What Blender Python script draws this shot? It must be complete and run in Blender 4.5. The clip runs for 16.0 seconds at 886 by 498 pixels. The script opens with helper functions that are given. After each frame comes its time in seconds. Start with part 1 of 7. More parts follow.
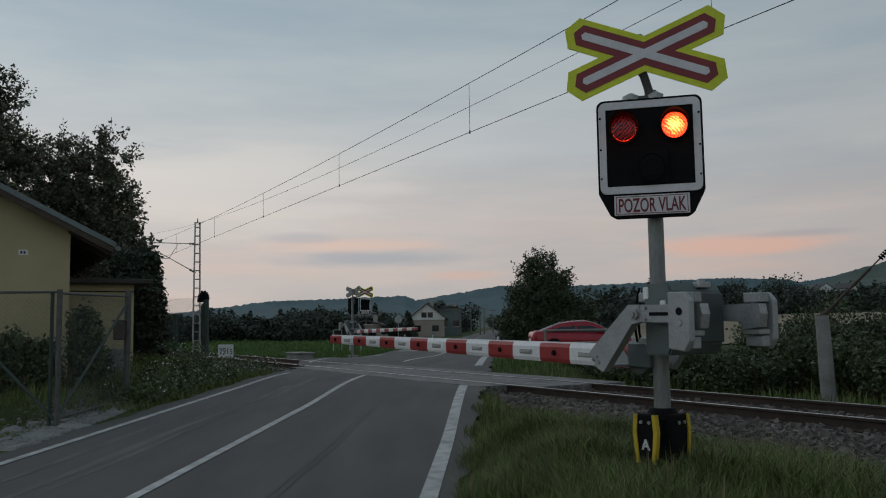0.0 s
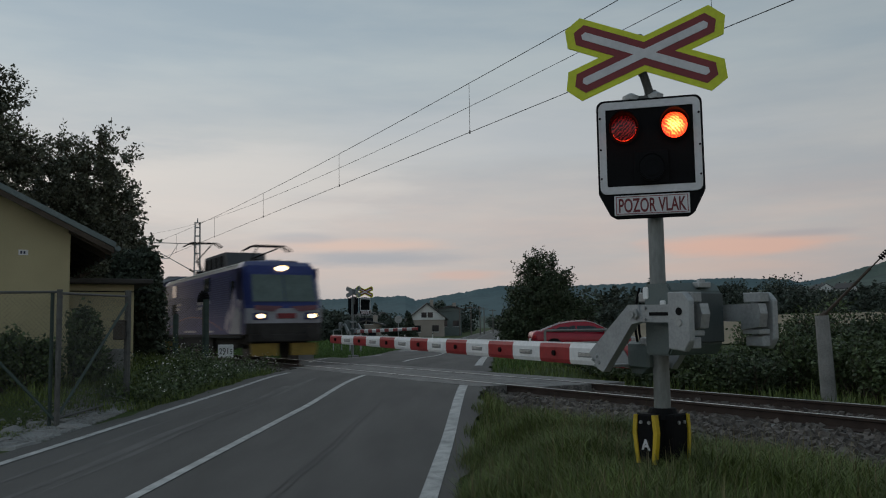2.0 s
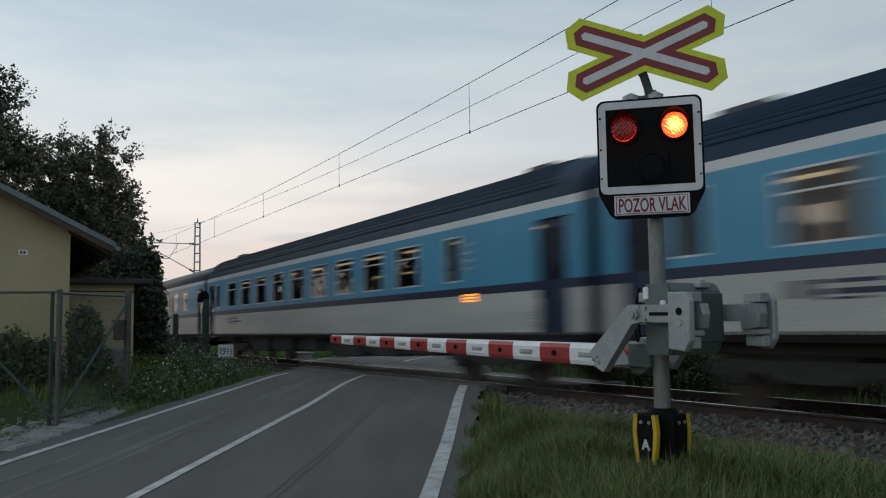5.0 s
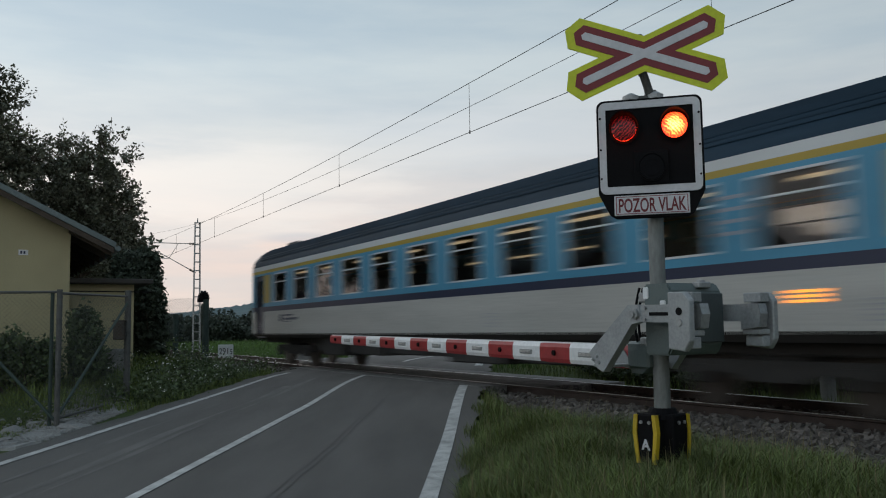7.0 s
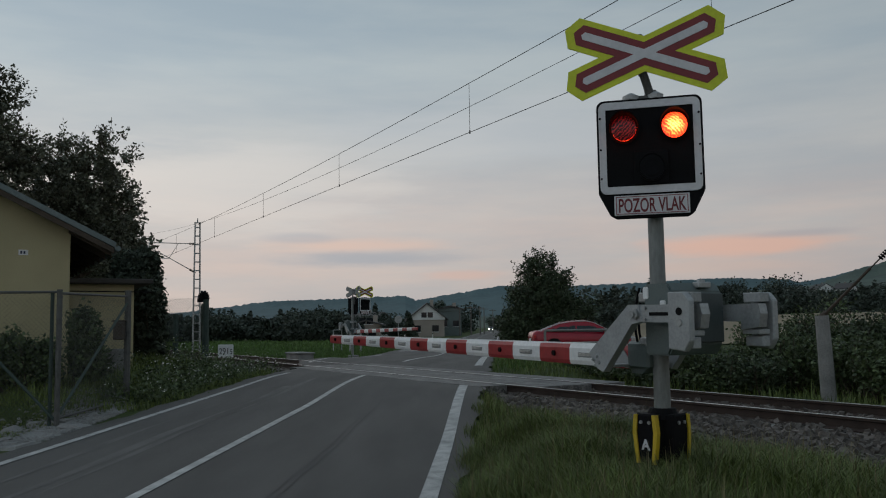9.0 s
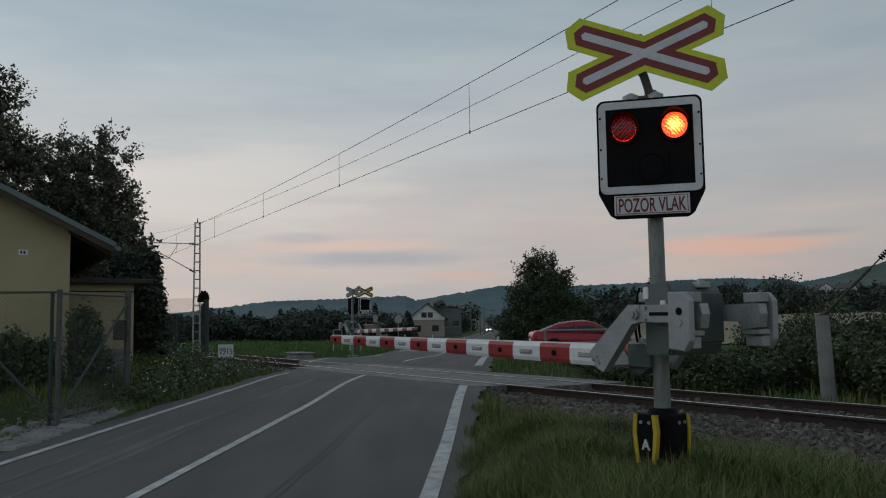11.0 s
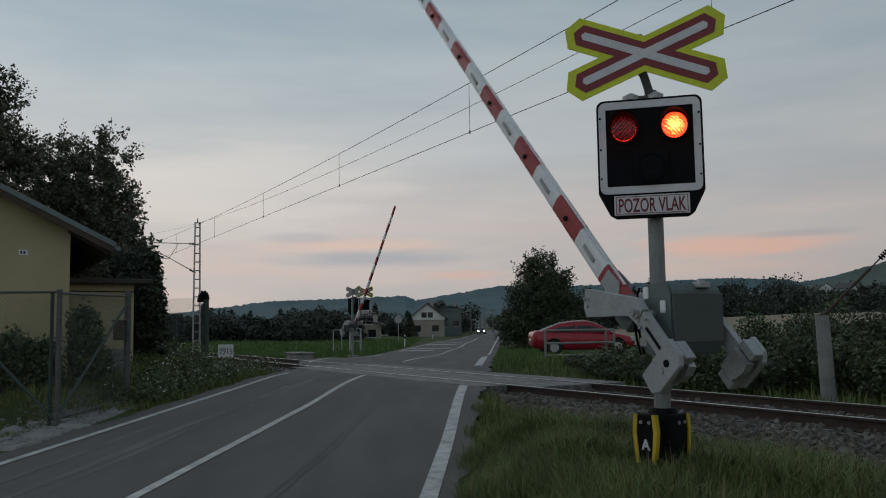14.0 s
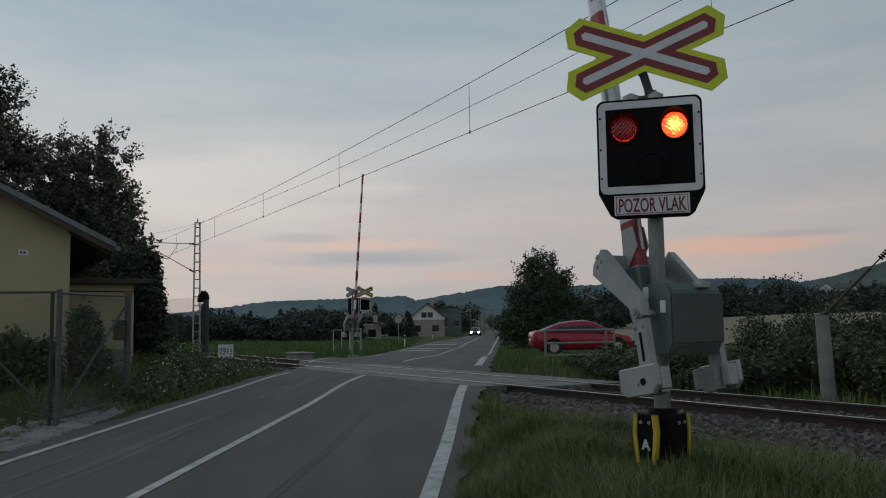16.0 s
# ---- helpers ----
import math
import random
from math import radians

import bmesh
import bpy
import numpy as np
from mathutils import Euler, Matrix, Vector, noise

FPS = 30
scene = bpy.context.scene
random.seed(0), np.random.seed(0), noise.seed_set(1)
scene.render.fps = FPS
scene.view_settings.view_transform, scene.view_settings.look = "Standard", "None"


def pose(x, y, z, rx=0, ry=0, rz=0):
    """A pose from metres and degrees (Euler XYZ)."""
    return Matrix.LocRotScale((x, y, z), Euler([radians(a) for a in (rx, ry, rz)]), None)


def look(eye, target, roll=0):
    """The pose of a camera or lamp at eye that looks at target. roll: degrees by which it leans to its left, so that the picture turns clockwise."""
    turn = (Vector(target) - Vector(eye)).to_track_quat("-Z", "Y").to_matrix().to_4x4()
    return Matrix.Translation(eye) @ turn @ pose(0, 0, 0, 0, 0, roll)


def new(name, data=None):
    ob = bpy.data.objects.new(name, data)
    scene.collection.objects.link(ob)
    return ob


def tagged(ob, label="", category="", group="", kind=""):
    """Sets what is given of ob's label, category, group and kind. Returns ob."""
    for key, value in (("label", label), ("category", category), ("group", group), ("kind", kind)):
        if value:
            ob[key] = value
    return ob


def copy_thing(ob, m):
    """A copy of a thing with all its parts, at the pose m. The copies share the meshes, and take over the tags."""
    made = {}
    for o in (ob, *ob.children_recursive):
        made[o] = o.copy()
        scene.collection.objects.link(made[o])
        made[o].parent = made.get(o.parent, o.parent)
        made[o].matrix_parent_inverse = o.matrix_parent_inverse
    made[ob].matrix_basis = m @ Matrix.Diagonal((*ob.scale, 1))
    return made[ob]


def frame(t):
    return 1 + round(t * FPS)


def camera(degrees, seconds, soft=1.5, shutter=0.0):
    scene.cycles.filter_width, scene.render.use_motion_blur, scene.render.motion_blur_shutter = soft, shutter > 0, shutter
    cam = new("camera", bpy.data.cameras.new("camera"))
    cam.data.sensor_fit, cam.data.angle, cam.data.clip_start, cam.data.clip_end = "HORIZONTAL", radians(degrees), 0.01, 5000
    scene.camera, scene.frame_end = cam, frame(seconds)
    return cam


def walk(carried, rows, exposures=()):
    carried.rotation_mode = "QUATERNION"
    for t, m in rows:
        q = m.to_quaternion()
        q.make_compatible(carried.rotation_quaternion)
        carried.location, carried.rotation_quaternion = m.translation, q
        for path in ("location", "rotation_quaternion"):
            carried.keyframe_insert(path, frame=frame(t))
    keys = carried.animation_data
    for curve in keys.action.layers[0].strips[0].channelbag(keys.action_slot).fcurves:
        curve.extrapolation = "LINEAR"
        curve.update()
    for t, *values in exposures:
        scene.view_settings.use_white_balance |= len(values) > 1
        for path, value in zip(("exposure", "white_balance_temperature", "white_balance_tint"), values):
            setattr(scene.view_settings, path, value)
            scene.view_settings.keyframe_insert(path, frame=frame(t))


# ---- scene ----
cam = camera(54.6, 16.0, soft=1.1, shutter=0.6)
EYE_Z = 1.15                      # eye over the rail tops, which lie at z = 0
EYE = (0.0, 0.0, EYE_Z)
CAM_POSE = pose(0, 0, EYE_Z, 90 + 5.22, 0, 0) @ pose(0, 0, 0, 0, 0, -0.86)
walk(cam, [(0.0, CAM_POSE), (16.0, CAM_POSE)],
     exposures=[(0.0, -0.07), (2.1, -0.05), (2.5, 0.09), (2.7, 0.15), (3.1, 0.30), (3.6, 0.38), (7.2, 0.42), (7.6, 0.22), (8.0, 0.05), (8.6, -0.05), (16.0, -0.07)])

# ---- sky and light: overcast dusk, the sun gone behind the hills ahead and to the right ----
world = bpy.data.worlds.new("dusk_sky")
scene.world = world
world.use_nodes = True
wt = world.node_tree
wt.nodes.clear()


def wnode(kind, **kw):
    nd = wt.nodes.new(kind)
    for k, v in kw.items():
        nd.inputs[k].default_value = v
    return nd


w_out = wnode("ShaderNodeOutputWorld")
w_sky = wnode("ShaderNodeTexSky")
w_sky.sky_type = "NISHITA"
w_sky.sun_disc = False
w_sky.sun_elevation = radians(4.0)
w_sky.sun_rotation = radians(-34)
w_bg_sky = wnode("ShaderNodeBackground", Strength=0.004)
wt.links.new(w_sky.outputs[0], w_bg_sky.inputs[0])
w_tc = wnode("ShaderNodeTexCoord")
w_sep = wnode("ShaderNodeSeparateXYZ")
wt.links.new(w_tc.outputs["Generated"], w_sep.inputs[0])
w_ramp = wnode("ShaderNodeValToRGB")
stops = [(0.0, (0.47, 0.44, 0.43)), (0.05, (0.515, 0.478, 0.462)), (0.11, (0.535, 0.515, 0.503)), (0.18, (0.495, 0.510, 0.515)),
         (0.29, (0.405, 0.470, 0.505)), (0.42, (0.310, 0.390, 0.445)), (1.0, (0.22, 0.29, 0.35))]
els = w_ramp.color_ramp.elements
els[0].position, els[0].color = stops[0][0], (*stops[0][1], 1)
els[1].position, els[1].color = stops[-1][0], (*stops[-1][1], 1)
for pos_, col_ in stops[1:-1]:
    e_ = els.new(pos_)
    e_.color = (*col_, 1)
wt.links.new(w_sep.outputs["Z"], w_ramp.inputs[0])
# cloud layers, stretched along the horizon
w_map = wnode("ShaderNodeMapping")
w_map.inputs["Scale"].default_value = (2.8, 2.8, 17.0)
w_map.inputs["Location"].default_value = (0.4, 1.3, 0.7)
wt.links.new(w_tc.outputs["Generated"], w_map.inputs[0])
w_noise = wnode("ShaderNodeTexNoise", Scale=1.15, Detail=6.0, Roughness=0.55)
wt.links.new(w_map.outputs[0], w_noise.inputs["Vector"])
w_cl = wnode("ShaderNodeValToRGB")
w_cl.color_ramp.elements[0].position, w_cl.color_ramp.elements[0].color = 0.36, (0.87, 0.90, 0.94, 1)
w_cl.color_ramp.elements[1].position, w_cl.color_ramp.elements[1].color = 0.66, (1.07, 1.04, 1.02, 1)
wt.links.new(w_noise.outputs["Fac"], w_cl.inputs[0])
w_mul = wnode("ShaderNodeMix")
w_mul.data_type, w_mul.blend_type = "RGBA", "MULTIPLY"
w_mul.inputs["Factor"].default_value = 1.0
wt.links.new(w_ramp.outputs[0], w_mul.inputs["A"])
wt.links.new(w_cl.outputs[0], w_mul.inputs["B"])
# rosy cloud undersides low in the sky, in drifting banks
w_map2 = wnode("ShaderNodeMapping")
w_map2.inputs["Scale"].default_value = (2.0, 2.0, 13.0)
w_map2.inputs["Location"].default_value = (3.1, 0.2, 1.9)
wt.links.new(w_tc.outputs["Generated"], w_map2.inputs[0])
w_noise2 = wnode("ShaderNodeTexNoise", Scale=1.5, Detail=5.0, Roughness=0.6)
wt.links.new(w_map2.outputs[0], w_noise2.inputs["Vector"])
w_bank = wnode("ShaderNodeValToRGB")
w_bank.color_ramp.elements[0].position, w_bank.color_ramp.elements[0].color = 0.40, (0.37, 0.39, 0.42, 1)
w_bank.color_ramp.elements[1].position, w_bank.color_ramp.elements[1].color = 0.66, (0.66, 0.46, 0.39, 1)
wt.links.new(w_noise2.outputs["Fac"], w_bank.inputs[0])
w_low = wnode("ShaderNodeValToRGB")
for pos_, val_ in ((0.06, 0.30), (0.12, 0.26), (0.20, 0.0)):
    e_ = w_low.color_ramp.elements.new(pos_)
    e_.color = (val_, val_, val_, 1)
w_low.color_ramp.elements[0].color = (0.2, 0.2, 0.2, 1)
w_low.color_ramp.elements[-1].color = (0, 0, 0, 1)
wt.links.new(w_sep.outputs["Z"], w_low.inputs[0])
w_rose = wnode("ShaderNodeMix")
w_rose.data_type = "RGBA"
wt.links.new(w_low.outputs[0], w_rose.inputs["Factor"])
wt.links.new(w_mul.outputs["Result"], w_rose.inputs["A"])
wt.links.new(w_bank.outputs[0], w_rose.inputs["B"])
# single cloud banks: direction (x, y, z), half width, half height, colour, weight
w_warp = wnode("ShaderNodeTexNoise", Scale=3.2, Detail=5.0, Roughness=0.62)
wt.links.new(w_map2.outputs[0], w_warp.inputs["Vector"])
w_last = w_rose.outputs["Result"]
for c_, hw_, hh_, col_, wgt_ in (
        ((-0.235, 0.95, 0.158), 0.23, 0.065, (0.66, 0.63, 0.60), 0.50),
        ((0.10, 0.95, 0.215), 0.30, 0.050, (0.50, 0.53, 0.56), 0.45),
        ((-0.100, 0.99, 0.096), 0.130, 0.0120, (0.66, 0.49, 0.42), 0.75),
        ((-0.080, 0.99, 0.080), 0.125, 0.0135, (0.36, 0.38, 0.42), 0.85),
        ((-0.160, 0.98, 0.104), 0.060, 0.0080, (0.38, 0.40, 0.44), 0.55),
        ((0.02, 0.99, 0.060), 0.060, 0.0070, (0.66, 0.43, 0.36), 0.50),
        ((0.330, 0.93, 0.085), 0.110, 0.0150, (0.76, 0.46, 0.36), 0.70),
        ((0.385, 0.92, 0.096), 0.070, 0.0055, (0.42, 0.40, 0.42), 0.65),
        ((0.300, 0.94, 0.062), 0.100, 0.0080, (0.60, 0.46, 0.41), 0.40),
        ((-0.36, 0.88, 0.32), 0.055, 0.050, (0.33, 0.40, 0.46), 0.45)):
    v_ = Vector(c_).normalized()
    sc_ = (1 / hw_, 1 / 0.6, 1 / hh_)
    m_ = wnode("ShaderNodeMapping")
    m_.inputs["Scale"].default_value = sc_
    m_.inputs["Location"].default_value = tuple(-a * b for a, b in zip(v_, sc_))
    wt.links.new(w_tc.outputs["Generated"], m_.inputs[0])
    l_ = wnode("ShaderNodeVectorMath")
    l_.operation = "LENGTH"
    wt.links.new(m_.outputs[0], l_.inputs[0])
    a_ = wnode("ShaderNodeMath")
    a_.operation = "MULTIPLY_ADD"
    a_.inputs[1].default_value = 1.5
    wt.links.new(w_warp.outputs["Fac"], a_.inputs[0])
    wt.links.new(l_.outputs["Value"], a_.inputs[2])
    r_ = wnode("ShaderNodeMapRange")
    r_.interpolation_type = "SMOOTHSTEP"
    for k_, val_ in (("From Min", 1.0), ("From Max", 1.85), ("To Min", wgt_), ("To Max", 0.0)):
        r_.inputs[k_].default_value = val_
    wt.links.new(a_.outputs[0], r_.inputs[0])
    x_ = wnode("ShaderNodeMix")
    x_.data_type = "RGBA"
    x_.inputs["B"].default_value = (*col_, 1)
    wt.links.new(r_.outputs[0], x_.inputs["Factor"])
    wt.links.new(w_last, x_.inputs["A"])
    w_last = x_.outputs["Result"]
w_bg = wnode("ShaderNodeBackground", Strength=1.0)
wt.links.new(w_last, w_bg.inputs[0])
# brighter towards the side where the sun went down
w_side = wnode("ShaderNodeMath")
w_side.operation = "MULTIPLY_ADD"
w_side.inputs[1].default_value, w_side.inputs[2].default_value = -0.30, 1.02
wt.links.new(w_sep.outputs["X"], w_side.inputs[0])
wt.links.new(w_side.outputs[0], w_bg.inputs["Strength"])
w_add = wnode("ShaderNodeAddShader")
wt.links.new(w_bg_sky.outputs[0], w_add.inputs[0])
wt.links.new(w_bg.outputs[0], w_add.inputs[1])
wt.links.new(w_add.outputs[0], w_out.inputs[0])

sun = new("sun", bpy.data.lights.new("sun", "SUN"))
sun.data.energy, sun.data.angle, sun.data.color = 0.3, radians(30), (1.0, 0.93, 0.86)
sun.matrix_world = look((-34, 50, 30), (0, 0, 0))


# ---- materials ----
def material(name, color, rough=0.7, metal=0.0, dark=0.75, scale=6.0, fine=60.0, bump=0.15, light=1.12, emit=None, power=0.0, stretch=None, stain=None, island=0.0, spec=0.5):
    """Principled surface with a broad and a fine variation of its colour and a fine relief."""
    m = bpy.data.materials.new(name)
    m.use_nodes = True
    nt = m.node_tree
    b = nt.nodes["Principled BSDF"]
    b.inputs["Roughness"].default_value = rough
    b.inputs["Metallic"].default_value = metal
    b.inputs["Specular IOR Level"].default_value = spec
    tc = nt.nodes.new("ShaderNodeTexCoord")
    src = tc.outputs["Object"]
    if stretch:
        mp = nt.nodes.new("ShaderNodeMapping")
        mp.inputs["Scale"].default_value = stretch
        nt.links.new(src, mp.inputs[0])
        src = mp.outputs[0]
    big = nt.nodes.new("ShaderNodeTexNoise")
    big.inputs["Scale"].default_value, big.inputs["Detail"].default_value = scale, 4
    small = nt.nodes.new("ShaderNodeTexNoise")
    small.inputs["Scale"].default_value, small.inputs["Detail"].default_value = fine, 3
    nt.links.new(src, big.inputs["Vector"])
    nt.links.new(src, small.inputs["Vector"])
    add = nt.nodes.new("ShaderNodeMath")
    add.operation = "MULTIPLY_ADD"
    add.inputs[1].default_value = 0.45
    nt.links.new(small.outputs["Fac"], add.inputs[0])
    half = nt.nodes.new("ShaderNodeMath")
    half.operation = "MULTIPLY"
    half.inputs[1].default_value = 0.6
    nt.links.new(big.outputs["Fac"], half.inputs[0])
    nt.links.new(half.outputs[0], add.inputs[2])
    ramp = nt.nodes.new("ShaderNodeValToRGB")
    c2 = stain or tuple(c * dark for c in color)
    ramp.color_ramp.elements[0].position, ramp.color_ramp.elements[0].color = 0.36, (*c2, 1)
    ramp.color_ramp.elements[1].position, ramp.color_ramp.elements[1].color = 0.68, (*[min(1, c * light) for c in color], 1)
    nt.links.new(add.outputs[0], ramp.inputs[0])
    col = ramp.outputs[0]
    if island:
        ge = nt.nodes.new("ShaderNodeNewGeometry")
        hsv = nt.nodes.new("ShaderNodeHueSaturation")
        mr = nt.nodes.new("ShaderNodeMapRange")
        mr.inputs["To Min"].default_value, mr.inputs["To Max"].default_value = 1 - island, 1 + island
        nt.links.new(ge.outputs["Random Per Island"], mr.inputs[0])
        nt.links.new(mr.outputs[0], hsv.inputs["Value"])
        nt.links.new(col, hsv.inputs["Color"])
        col = hsv.outputs[0]
    nt.links.new(col, b.inputs["Base Color"])
    if bump:
        bp = nt.nodes.new("ShaderNodeBump")
        bp.inputs["Strength"].default_value, bp.inputs["Distance"].default_value = bump, 0.02
        nt.links.new(small.outputs["Fac"], bp.inputs["Height"])
        nt.links.new(bp.outputs[0], b.inputs["Normal"])
    if emit:
        b.inputs["Emission Color"].default_value = (*emit, 1)
        b.inputs["Emission Strength"].default_value = power
    return m


def glass(name, tint, clear):
    m = bpy.data.materials.new(name)
    m.use_nodes = True
    nt = m.node_tree
    nt.nodes.remove(nt.nodes["Principled BSDF"])
    tr, gl, mx, fr = (nt.nodes.new("ShaderNode" + k) for k in ("BsdfTransparent", "BsdfGlossy", "MixShader", "Fresnel"))
    tr.inputs[0].default_value = (*tint, 1)
    gl.inputs["Roughness"].default_value = 0.03
    fr.inputs[0].default_value = clear
    nt.links.new(fr.outputs[0], mx.inputs[0])
    nt.links.new(tr.outputs[0], mx.inputs[1])
    nt.links.new(gl.outputs[0], mx.inputs[2])
    nt.links.new(mx.outputs[0], nt.nodes["Material Output"].inputs[0])
    return m


M_ASPHALT = material("asphalt", (0.098, 0.091, 0.085), 0.85, dark=0.66, light=1.2, scale=0.9, fine=110, bump=0.35, stretch=(1.6, 0.30, 1), spec=0.35)
M_PATCH = material("dusty_streak", (0.118, 0.111, 0.104), 0.85, dark=0.68, scale=2.5, fine=60, bump=0.3, stretch=(2, 0.5, 1))
M_TAR = material("old_tar_seam", (0.058, 0.054, 0.051), 0.75, dark=0.8, scale=3, fine=40)
M_LINE = material("worn_white_road_paint", (0.52, 0.51, 0.49), 0.75, dark=0.45, scale=5, fine=70, bump=0.25)
M_SOIL = material("meadow_soil", (0.062, 0.085, 0.030), 0.95, dark=0.5, scale=0.4, fine=9, bump=0.4, spec=0.1)
M_BALLAST = material("ballast_stone", (0.132, 0.113, 0.099), 0.9, dark=0.55, scale=3, fine=40, bump=0.4, island=0.35)
M_SLEEPER = material("weathered_concrete_sleeper", (0.20, 0.185, 0.165), 0.9, dark=0.6, scale=4, fine=50)
M_RUST = material("rusty_rail_steel", (0.060, 0.040, 0.032), 0.75, 0.3, dark=0.6, scale=5, fine=60)
M_RAILTOP = material("polished_rail_head", (0.60, 0.60, 0.60), 0.28, 1.0, dark=0.8, scale=4, fine=80, bump=0.03)
M_PANEL = material("crossing_panel_rubber", (0.095, 0.090, 0.085), 0.65, dark=0.28, light=2.3, scale=3.5, fine=14, bump=0.4, stretch=(0.22, 3, 3), spec=0.35)
M_CONC = material("weathered_concrete", (0.25, 0.245, 0.235), 0.9, dark=0.65, scale=2.5, fine=40, bump=0.25)
M_GALV = material("galvanised_steel", (0.36, 0.37, 0.37), 0.5, 0.55, dark=0.75, scale=5, fine=40, bump=0.05)
M_ALU = material("painted_light_grey_metal", (0.34, 0.355, 0.36), 0.5, 0.2, dark=0.78, scale=4, fine=50, bump=0.06)
M_CABINET = material("grey_green_paint", (0.105, 0.135, 0.132), 0.5, 0.1, dark=0.82, scale=3, fine=60, bump=0.05)
M_CABINET_D = material("dark_grey_green_door", (0.060, 0.074, 0.076), 0.5, 0.1, dark=0.85, scale=3, fine=60, bump=0.05)
M_BLACK = material("black_plastic", (0.007, 0.007, 0.008), 0.75, dark=0.7, scale=5, fine=60, bump=0.08, spec=0.12)
M_WHITE = material("white_paint", (0.70, 0.71, 0.71), 0.5, dark=0.88, scale=4, fine=40, bump=0.04)
M_BOOMW = material("white_boom_foil", (0.74, 0.74, 0.74), 0.45, dark=0.88, scale=3, fine=30, bump=0.03)
M_BOOMR = material("red_boom_foil", (0.34, 0.030, 0.032), 0.45, dark=0.75, scale=3, fine=30, bump=0.03)
M_YELLOW = material("fluorescent_yellow_foil", (0.60, 0.66, 0.020), 0.45, dark=0.92, scale=3, fine=30, bump=0.03)
M_SIGNR = material("dark_red_sign_foil", (0.200, 0.016, 0.022), 0.45, dark=0.85, scale=3, fine=30, bump=0.03)
M_WORDS = material("dark_red_letters", (0.150, 0.014, 0.020), 0.5, dark=0.85, scale=3, fine=30, bump=0.03)
M_POSTD = material("dull_steel_post", (0.225, 0.240, 0.235), 0.55, 0.4, dark=0.65, scale=4, fine=40, bump=0.08, stretch=(1, 1, 0.3))
M_SIGNW = material("white_sign_foil", (0.60, 0.60, 0.62), 0.45, dark=0.92, scale=3, fine=30, bump=0.03)
M_WARN = material("yellow_guard_paint", (0.60, 0.42, 0.02), 0.5, dark=0.7, scale=6, fine=50)
M_LENSB = material("dark_blank_lens", (0.005, 0.006, 0.008), 0.3, dark=0.7, scale=10, fine=60, spec=0.06)
M_LED = material("lit_red_lamp_bar", (0.9, 0.2, 0.1), 0.4, bump=0, emit=(1.0, 0.20, 0.07), power=4.2)
M_LEDOFF = material("unlit_lamp_bar", (0.42, 0.40, 0.38), 0.4, dark=0.7, scale=20, fine=90)
M_STUCCO = material("ochre_stucco", (0.41, 0.36, 0.215), 0.9, dark=0.86, scale=0.8, fine=60, bump=0.3)
M_ROOFTIN = material("grey_green_roof_sheet", (0.14, 0.175, 0.175), 0.6, dark=0.75, scale=1.5, fine=30)
M_SOFFIT = material("dark_stained_wood", (0.075, 0.055, 0.040), 0.8, dark=0.6, scale=2, fine=40, stretch=(1, 8, 8))
M_SHEDROOF = material("dark_tar_roof", (0.06, 0.055, 0.05), 0.9, dark=0.6, scale=2, fine=30)
M_WIRE = material("fence_wire", (0.085, 0.09, 0.09), 0.6, 0.4, dark=0.7, bump=0)
M_RUSTY = material("weathered_grey_steel", (0.12, 0.12, 0.115), 0.7, 0.3, dark=0.65, scale=6, fine=40)
M_POSTG = material("green_fence_post", (0.045, 0.07, 0.06), 0.7, dark=0.65, scale=6, fine=40)
M_BARK = material("bark", (0.085, 0.065, 0.048), 0.95, dark=0.5, scale=5, fine=30, bump=0.6)
M_LEAF = material("deciduous_leaves", (0.056, 0.080, 0.036), 0.65, dark=0.55, scale=0.8, fine=6, bump=0, island=0.45)
M_LEAFD = material("dark_leaves", (0.120, 0.125, 0.080), 0.6, dark=0.6, scale=0.8, fine=6, bump=0, island=0.45)
M_THUJA = material("thuja_foliage", (0.050, 0.066, 0.042), 0.8, dark=0.5, scale=1.5, fine=9, bump=0, island=0.4)
M_SHRUB = material("shrub_leaves", (0.085, 0.120, 0.045), 0.65, dark=0.5, scale=1.0, fine=8, bump=0, island=0.5)
M_GRASS = material("verge_grass", (0.130, 0.172, 0.040), 0.7, dark=0.55, scale=0.9, fine=5, bump=0, island=0.45)
M_STRAW = material("dry_grass_stalks", (0.20, 0.17, 0.085), 0.8, dark=0.6, scale=2, fine=8, bump=0, island=0.4)
M_CROP = material("green_crop", (0.085, 0.155, 0.032), 0.8, dark=0.65, scale=0.15, fine=3, bump=0, island=0.3)
M_WHEAT = material("ripe_wheat_field", (0.20, 0.155, 0.09), 0.9, dark=0.8, scale=0.05, fine=1.5, bump=0.3)
M_FLOWER = material("white_blossoms", (0.70, 0.70, 0.66), 0.7, bump=0, island=0.2)
# bluish base colour and emission stand in for haze over the far hills
M_HILL_HAZE = material("distant_forest_haze_glow", (0.034, 0.058, 0.060), 1.0, dark=0.62, scale=0.012, fine=0.07, bump=0, emit=(0.022, 0.044, 0.056), power=0.55)
# weaker blue-green emission: thinner painted haze on the nearer slopes
M_NEARHILL_HAZE = material("wooded_slope_haze_glow", (0.040, 0.060, 0.040), 1.0, dark=0.5, scale=0.02, fine=0.12, bump=0, emit=(0.016, 0.028, 0.030), power=0.5)
# leaf colour lifted towards blue-green, distance haze painted into the base
M_WOODS = material("haze_tinted_far_leaves", (0.052, 0.070, 0.052), 0.8, dark=0.5, scale=0.15, fine=1.0, bump=0, island=0.4)
M_TILE = material("dark_roof_tiles", (0.075, 0.070, 0.068), 0.8, dark=0.7, scale=1.5, fine=20)
